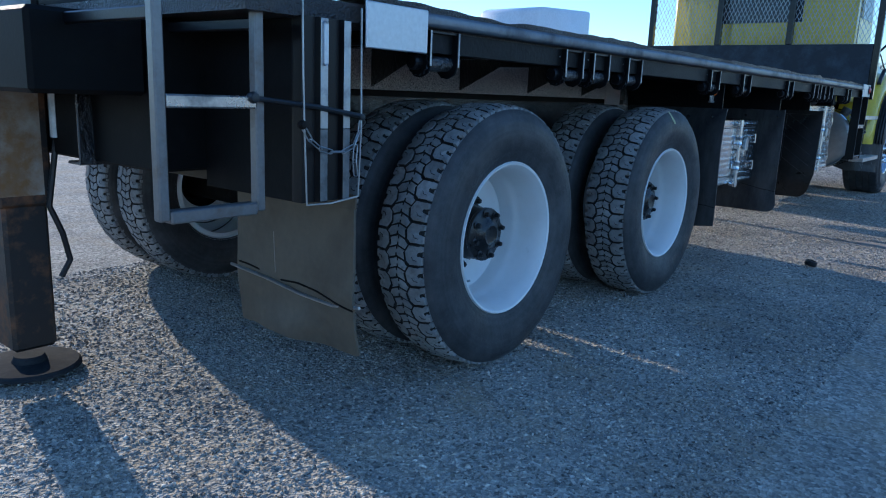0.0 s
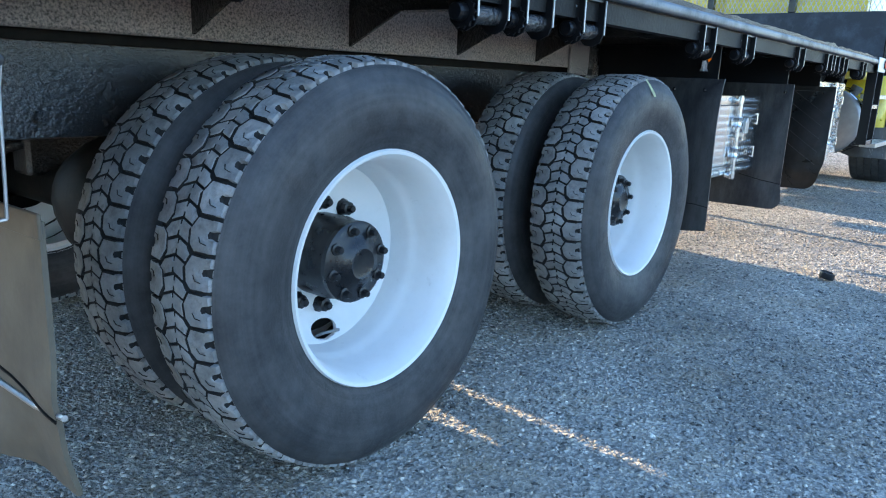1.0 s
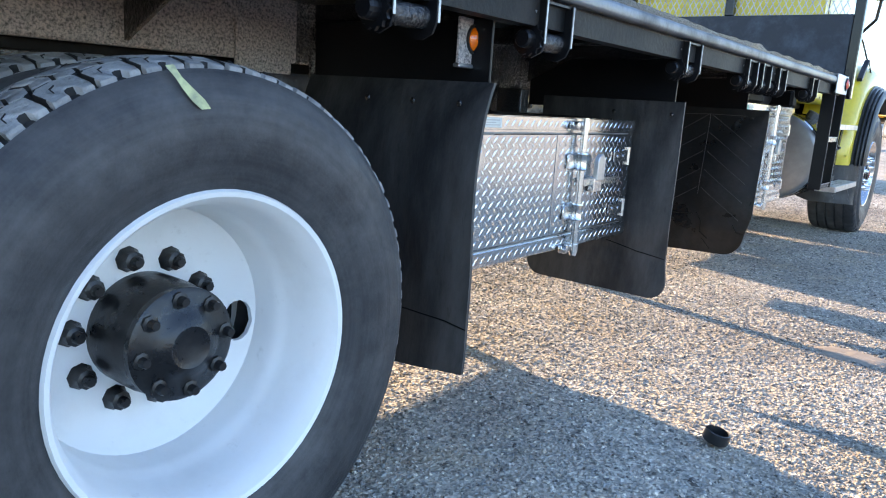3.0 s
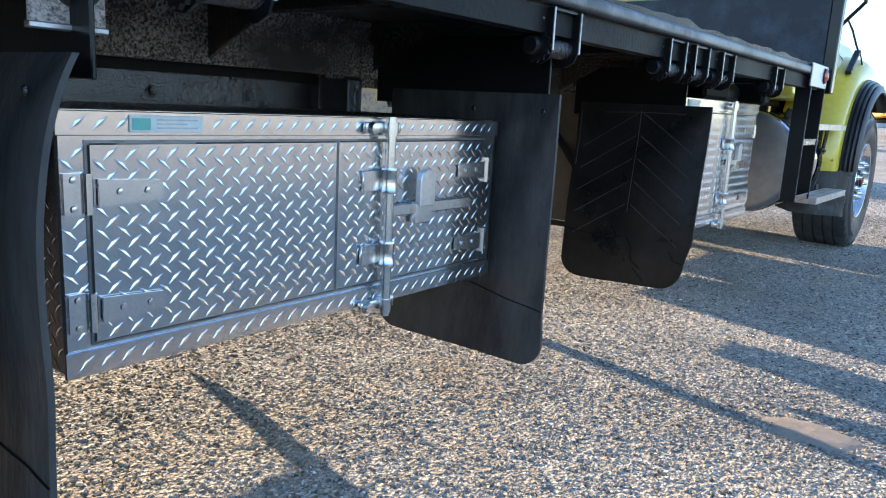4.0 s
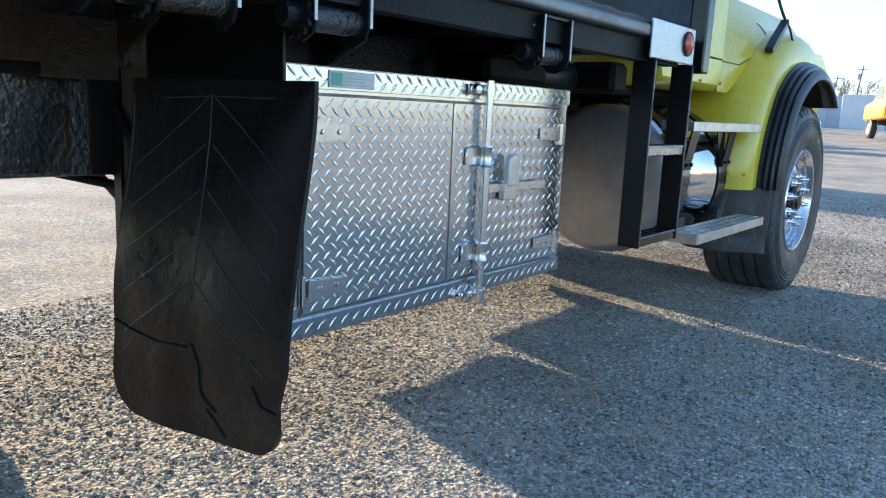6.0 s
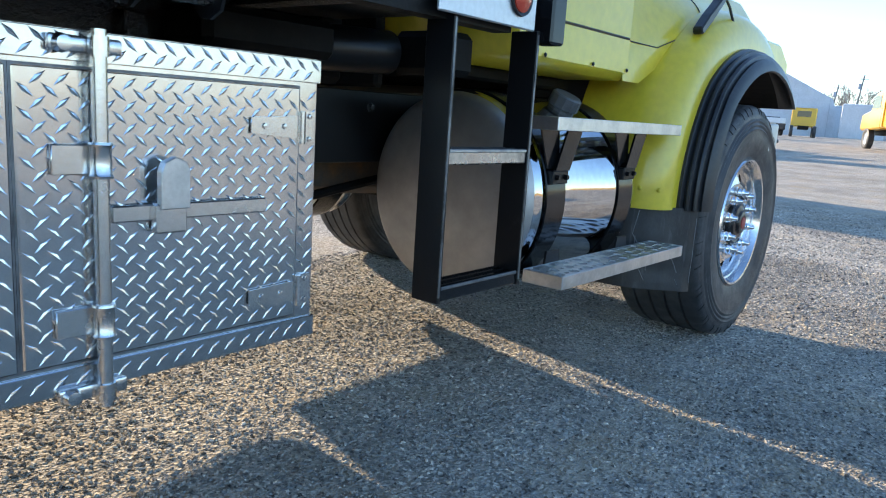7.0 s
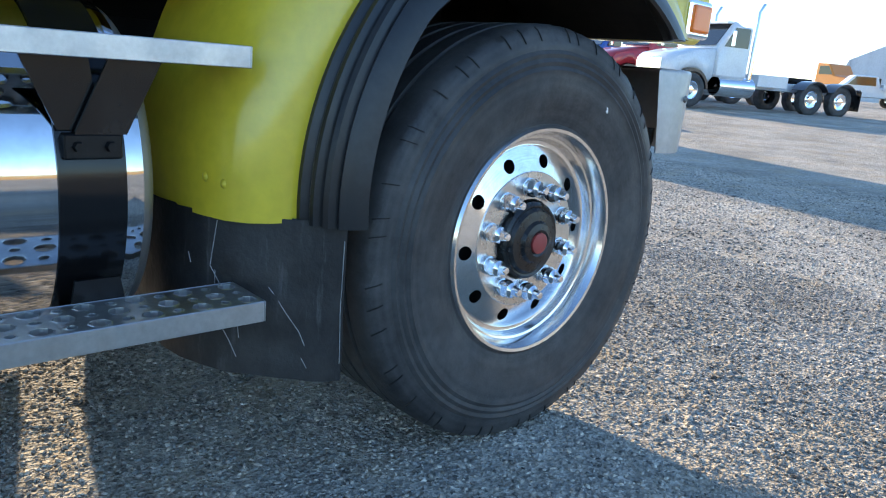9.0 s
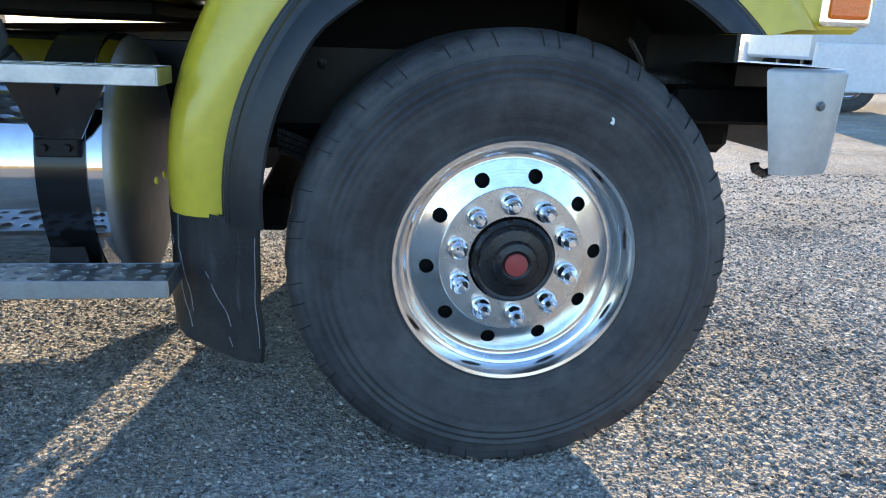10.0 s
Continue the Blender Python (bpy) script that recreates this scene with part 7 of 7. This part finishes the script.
def tractor(name, x, y, heading, paint, label, sleeper=True, roof=2.85, drives=(-2.73, -4.08), fairing=False, stacks=False, nose=True):
    """A parked highway tractor. Local: x forward, y to its left."""
    m = spot(x, y, rise_at(x, y), heading)
    t = thing(name, m, label, "truck", "trucks parked in the yard")
    bm = bmesh.new()
    cab0 = -1.4 if sleeper else 0.2
    front = [(1.5, 1.0), (1.5, 1.95), (0.95, 2.75), (0.6, roof)] if nose else [(1.75, 0.85), (1.75, 1.9), (1.62, roof - 0.1), (1.4, roof)]
    prism(bm, front + [(cab0, roof + 0.15 if sleeper else roof), (cab0, 1.0)], 'y', -1.05, 1.05, 0.06)
    c = part("cab", bm, paint, t, "", m, 45)
    for s in (-1, 1):
        bm = bmesh.new()
        prism(bm, [(0.35, 1.95), (1.30, 1.95), (0.95, 2.55), (0.35, 2.55)], 'y', s * 1.05 - 0.012, s * 1.05 + 0.012)
        part("side_window", bm, GLASS, c, "", m)
    bm = bmesh.new()
    prism(bm, [(1.515, 1.97), (1.525, 1.97), (0.985, 2.72), (0.975, 2.72)] if nose else [(1.752, 1.92), (1.765, 1.92), (1.690, 2.72), (1.680, 2.72)], 'y', -0.9, 0.9)
    part("windscreen", bm, GLASS, c, "", m)
    if nose:
        part("sun_visor", boxes(((0.85, -0.95, 2.66), (1.20, 0.95, 2.74)), bevel=0.02), paint, c, "", m)
    bm = bmesh.new()
    prism(bm, [(1.45, 0.95), (1.45, 1.90), (2.3, 1.78), (3.0, 1.60), (3.15, 1.40), (3.15, 0.75), (2.9, 0.75), (2.75, 1.1), (2.5, 1.22), (2.2, 1.22), (1.95, 1.1), (1.8, 0.75)], 'y', -0.98, 0.98, 0.08)
    reach = 0.0 if nose else -1.42
    if nose:
        h = part("hood", bm, paint, t, "", m, 45)
        part("grille", boxes(((3.14, -0.45, 0.80), (3.20, 0.45, 1.48)), bevel=0.03), CHROME, h, "chrome grille", m)
    part("bumper", boxes(((3.0 + reach, -1.15, 0.38), (3.35 + reach, 1.15, 0.78)), bevel=0.06, seg=2), CHROME, t, "chrome bumper", m)
    for s in (-1, 1):
        if nose:
            part("headlight", boxes(((3.0, s * 0.75 - 0.15, 1.0), (3.14, s * 0.75 + 0.15, 1.22)), bevel=0.04), CHROME, h, "", m)
        bm = bmesh.new()
        lathe(bm, [(0.30, -0.72), (0.32, -0.70), (0.32, 0.70), (0.30, 0.72), (0.0, 0.72)], 28, Matrix.Translation((0.55, s * 0.82, 0.72)) @ pose(0, 0, 0, 0, 0, 90))
        part("fuel_tank", bm, CHROME, t, "chrome fuel tank", m, 40)
        if stacks:
            bm = bmesh.new()
            tube(bm, [(0.05 if not sleeper else cab0 - 0.1, s * 1.0, 1.0), (0.05 if not sleeper else cab0 - 0.1, s * 1.0, roof + 0.5), (-0.10 if not sleeper else cab0 - 0.25, s * 1.0, roof + 0.75)], 0.075, 12)
            part("exhaust_stack", bm, CHROME, t, "chrome exhaust stack", m, 40)
        part("mirror", boxes(((1.15, s * 1.32 - 0.05, 1.95), (1.25, s * 1.32 + 0.05, 2.45)), bevel=0.03), CHROME, c, "", m)
        for xx in (2.35 + reach,) + drives:
            yard_wheel(t, m @ spot(xx, s * 0.95, 0.52, 0 if s < 0 else 180))
        bm = bmesh.new()
        for k, xx in enumerate(drives):
            top = [(xx + 0.62 * math.cos(radians(a)), 0.52 + 0.62 * math.sin(radians(a))) for a in range(30, 151, 15)]
            prism(bm, top + [(a, b - 0.03) for a, b in reversed(top)], 'y', s * 0.95 - 0.28, s * 0.95 + 0.28)
        if not fairing:
            part("mud_guard", bm, P_BLACK, t, "", m, 40)
    part("frame", boxes(((drives[1] - 0.75, -0.43, 0.72), (2.9 + reach, -0.33, 1.0)), ((drives[1] - 0.75, 0.33, 0.72), (2.9 + reach, 0.43, 1.0)), ((-1.7, -0.95, 0.80), (-0.4, 0.95, 1.20)), bevel=0.02), P_BLACK if sleeper or fairing else P_WHITE, t, "", m)
    part("fifth_wheel", boxes(((drives[0] - 1.1, -0.45, 1.02), (drives[0], 0.45, 1.14)), ((drives[0] - 1.0, -0.06, 1.1), (-1.3, 0.06, 1.22)), bevel=0.04), DARK, t, "", m)
    if fairing:
        for s in (-1, 1):
            part("side_fairing", boxes(((0.2, s * 1.14 - 0.05, 0.34), (1.75, s * 1.14 + 0.05, 1.15)), bevel=0.03, seg=2), paint, t, "", m)
    for s in (-1, 1) if nose else ():
        b2 = bmesh.new()
        arch = [(2.35 + 0.66 * math.cos(radians(a)), 0.54 + 0.66 * math.sin(radians(a))) for a in range(-5, 186, 12)]
        prism(b2, arch + [(2.35 + (a - 2.35) * 0.87, 0.54 + (b - 0.54) * 0.87) for a, b in reversed(arch)], 'y', s * 1.0 - 0.07, s * 1.0 + 0.07)
        part("fender_trim", b2, P_BLACK, t, "black fender trim", m, 40)
    for s in (-1, 1):
        b2 = bmesh.new()
        tube(b2, [(drives[1] - 0.72, s * 0.5, 0.95), (drives[1] - 0.74, s * 1.15, 0.95)], 0.04, 8)
        part("flap_bracket", b2, P_BLACK, t, "", m, 40)
        part("mud_flap", boxes(((drives[1] - 0.76, s * 0.92 - 0.3, 0.25), (drives[1] - 0.73, s * 0.92 + 0.3, 0.93)), bevel=0.005), FLAP, t, "black mud flap", m)
    return t


tractor("tractor_truck", 32.29, 11.35, 159, P_WHITE, "white day cab tractor with chrome stacks", False, 2.6, stacks=True)
tractor("tractor_truck", 34.8, 15.45, 159, P_RED, "dark red sleeper tractor")
tractor("tractor_truck", 37.3, 19.55, 159, P_BLUE, "bright blue sleeper tractor")
tractor("tractor_truck", 39.8, 23.65, 159, P_WHITE, "white day cab tractor parked in the row", False, 2.6)
tractor("tractor_truck", 42.3, 27.75, 159, P_RED, "dark red sleeper tractor")
tractor("tractor_truck", 44.8, 31.85, 159, P_RED, "dark red sleeper tractor at the row's end")
# a tractor with a long bare frame, parked closer by
tractor("tractor_truck", 18.75, 11.2, 180, P_WHITE, "white flat-fronted sleeper tractor with a black frame and chrome wheels", True, 3.5, (-2.33, -3.68), True, nose=False)


def pickup(name, x, y, heading, paint, label, flat=False):
    m = spot(x, y, rise_at(x, y), heading)
    t = thing(name, m, label, "pickup", "pickups parked in the yard")
    bm = bmesh.new()
    prism(bm, [(-2.7, 0.55), (-2.7, 1.15), (-0.8, 1.15), (-0.6, 1.78), (0.6, 1.80), (1.15, 1.20), (2.5, 1.08), (2.6, 0.50)], 'y', -0.95, 0.95, 0.06)
    b = part("body", bm, paint, t, "", m)
    bm = bmesh.new()
    prism(bm, [(-0.55, 1.22), (0.95, 1.22), (0.55, 1.70), (-0.48, 1.70)], 'y', -0.962, 0.962)
    part("windows", bm, GLASS, b, "", m)
    part("rear_window", boxes(((-0.82, -0.7, 1.25), (-0.70, 0.7, 1.68))), GLASS, b, "", m)
    if flat:
        part("flat_bed", boxes(((-3.2, -1.15, 1.0), (-0.9, 1.15, 1.35)), bevel=0.03), paint, t, "", m)
    for s in (-1, 1):
        for xx in (1.7, -1.7):
            yard_wheel(t, m @ spot(xx, s * 0.85, 0.40, 0 if s < 0 else 180), 0.40, 0.26)


def polar(deg, d, ox=7.5, oy=-1.0):
    return ox + d * math.cos(radians(deg)), oy + d * math.sin(radians(deg))


_x, _y = polar(18.6, 52)
pickup("flatbed_pickup", _x, _y, 120, P_WHITE, "white flatbed pickup parked in the yard", True)
_x, _y = polar(15.9, 78)
pickup("pickup", _x, _y, 30, P_BLACK, "dark pickup parked before the tent hall")


def vocational(name, x, y, heading, paint, label, dump=False):
    """A short yellow work truck seen from behind or the side."""
    m = spot(x, y, rise_at(x, y), heading)
    t = thing(name, m, label, "truck", "trucks parked in the yard")
    bm = bmesh.new()
    prism(bm, [(1.0, 1.0), (1.0, 2.75), (2.1, 2.75), (2.7, 1.9), (4.0, 1.7), (4.1, 0.9)], 'y', -1.1, 1.1, 0.08)
    c = part("cab", bm, paint, t, "", m)
    part("rear_window", boxes(((0.98, -0.6, 1.9), (1.02, 0.6, 2.45))), GLASS, c, "", m)
    bm = bmesh.new()
    prism(bm, [(1.9, 1.95), (2.55, 1.95), (2.1, 2.55), (1.3, 2.55), (1.3, 1.95)], 'y', -1.112, 1.112)
    part("side_window", bm, GLASS, c, "", m)
    part("frame", boxes(((-3.6, -0.45, 0.7), (4.0, 0.45, 1.02)), bevel=0.02), DARK, t, "", m)
    if dump:
        bm = bmesh.new()
        prism(bm, [(-3.9, 1.05), (0.7, 1.05), (0.8, 2.75), (-3.9, 2.35), (-4.1, 1.6)], 'y', -1.2, 1.2, 0.05)
        d = part("dump_body", bm, paint, t, "yellow dump body", m)
        for k in range(6):
            part("rib", boxes(((-3.5 + 0.75 * k, -1.26, 1.1), (-3.4 + 0.75 * k, 1.26, 2.3)), bevel=0.01), paint, d, "", m)
        part("tail_gate", boxes(((-4.15, -1.2, 1.05), (-4.0, 1.2, 2.4)), bevel=0.03), P_ORANGE, t, "", m)
    for s in (-1, 1):
        for xx in (3.0, -1.6, -2.95):
            yard_wheel(t, m @ spot(xx, s * 0.95, 0.52, 0 if s < 0 else 180), 0.52, 0.3, P_WHITE)


_x, _y = polar(13.6, 76)
vocational("work_truck", _x, _y, 14, P_YELLOW, "yellow work truck seen from behind")
_x, _y = polar(21.6, 66)
vocational("work_truck", _x, _y, 250, P_ORANGE, "orange and yellow work truck")
_x, _y = polar(7.0, 38)
vocational("dump_truck", _x, _y, 25, P_YELLOW, "yellow dump truck with tipped tailgate", True)


def tent_hall():
    d = 112.0
    x, y = polar(15.9, d)
    m = spot(x, y, rise_at(x, y) - 0.05, 15.9)
    t = thing("tent_hall", m, "large white fabric storage hall with a pointed roof", "building")
    W, E, P, L = 8.4, 5.2, 9.2, 30.0
    roof = [(-W, 0.0), (-W, E * 0.72), (-W * 0.93, E), (-0.55, P - 0.25), (0.0, P), (0.55, P - 0.25), (W * 0.93, E), (W, E * 0.72), (W, 0.0)]
    bm = bmesh.new()
    prism(bm, roof, 'x', 0.0, L)
    h = part("hall", bm, TENT, t, "", m)
    part("door", boxes(((-0.12, -3.4, 0.0), (0.02, 3.4, 5.6)), bevel=0.03), TENT, h, "pale hall door", m)
    for k in range(4):
        part("seam", boxes(((-0.06, -W * 0.9 + k * W * 0.6, 0.0), (0.0, -W * 0.9 + k * W * 0.6 + 0.08, E)), bevel=0.01), TENT_DOOR, h, "", m)


tent_hall()


def shed(deg, d, w, h, mat, label):
    x, y = polar(deg, d)
    m = spot(x, y, rise_at(x, y) - 0.05, deg)
    t = thing("storage_tank", m, label, "building")
    bm = boxes(((0, -w / 2, 0), (6, w / 2, h)), bevel=0.15, seg=2)
    b = part("shell", bm, mat, t, "", m)
    part("door", boxes(((-0.06, -w * 0.3, 0.0), (0.02, -w * 0.3 + 1.0, 2.1)), bevel=0.02), TENT_DOOR, b, "", m)


shed(9.9, 105, 5.0, 4.4, TENT, "pale grey storage container in the yard")
shed(8.4, 150, 8.0, 4.0, TENT_DOOR, "far grey shed behind the yard")
shed(11.2, 130, 3.0, 5.0, TENT, "pale narrow shed beside the hall")


def pole(deg, d, h):
    x, y = polar(deg, d)
    m = spot(x, y, rise_at(x, y))
    t = thing("utility_pole", m, "weathered wooden utility pole", "pole")
    bm = bmesh.new()
    tube(bm, [(0, 0, -0.2), (0.1, -0.35, h * 0.5), (0.2, -0.75, h)], 0.12, 8)
    part("post", bm, BARK, t, "", m)
    part("cross_arm", boxes(((0.10, -1.35, h - 0.62), (0.22, -0.05, h - 0.50)), bevel=0.01), BARK, t, "", m)
    bm = bmesh.new()
    lathe(bm, [(0.0, -0.4), (0.22, -0.4), (0.22, 0.4), (0.0, 0.4)], 12, Matrix.Translation((0.12, -0.35, h - 1.6)) @ pose(0, 0, 0, 90, 0, 0))
    part("transformer", bm, TENT_DOOR, t, "", m)


pole(10.6, 120, 9.0)
pole(12.0, 135, 8.5)


def bare_tree(deg, d, h, seed):
    x, y = polar(deg, d)
    m = spot(x, y, rise_at(x, y) - 0.1)
    t = thing("bare_tree", m, "leafless winter tree with fine grey twigs", "tree", "bare trees")
    rng = random.Random(seed)
    bm = bmesh.new()
    twigs = bmesh.new()

    def grow(p, d, length, r, level):
        q = p + d * length
        mid = p + d * length * 0.5 + Vector((rng.uniform(-1, 1), rng.uniform(-1, 1), 0)) * length * 0.06
        target = bm if level < 2 else twigs
        n = 6 if level < 2 else 3
        pts = [p, mid, q]
        tube(target, pts, r, n)
        if level >= 5:
            return
        for _ in range(3 if level < 4 else 2):
            nd = (d + Vector((rng.uniform(-1, 1), rng.uniform(-1, 1), rng.uniform(-0.2, 0.7))) * 0.62).normalized()
            grow(p + (q - p) * rng.uniform(0.55, 1.0), nd, length * rng.uniform(0.6, 0.78), r * 0.6, level + 1)
    grow(Vector((0, 0, 0)), Vector((0.03, 0.02, 1)).normalized(), h * 0.33, 0.26, 0)
    part("trunk", bm, BARK, t, "", m)
    part("crown", twigs, BARK, t, "", m, kind="stuff")


for deg, d, h, seed in ((9.2, 150, 11, 1), (10.1, 160, 13, 2), (11.0, 155, 12, 3), (11.7, 165, 13, 4), (8.3, 170, 10, 5), (12.6, 175, 10, 6)):
    bare_tree(deg, d, h, seed)
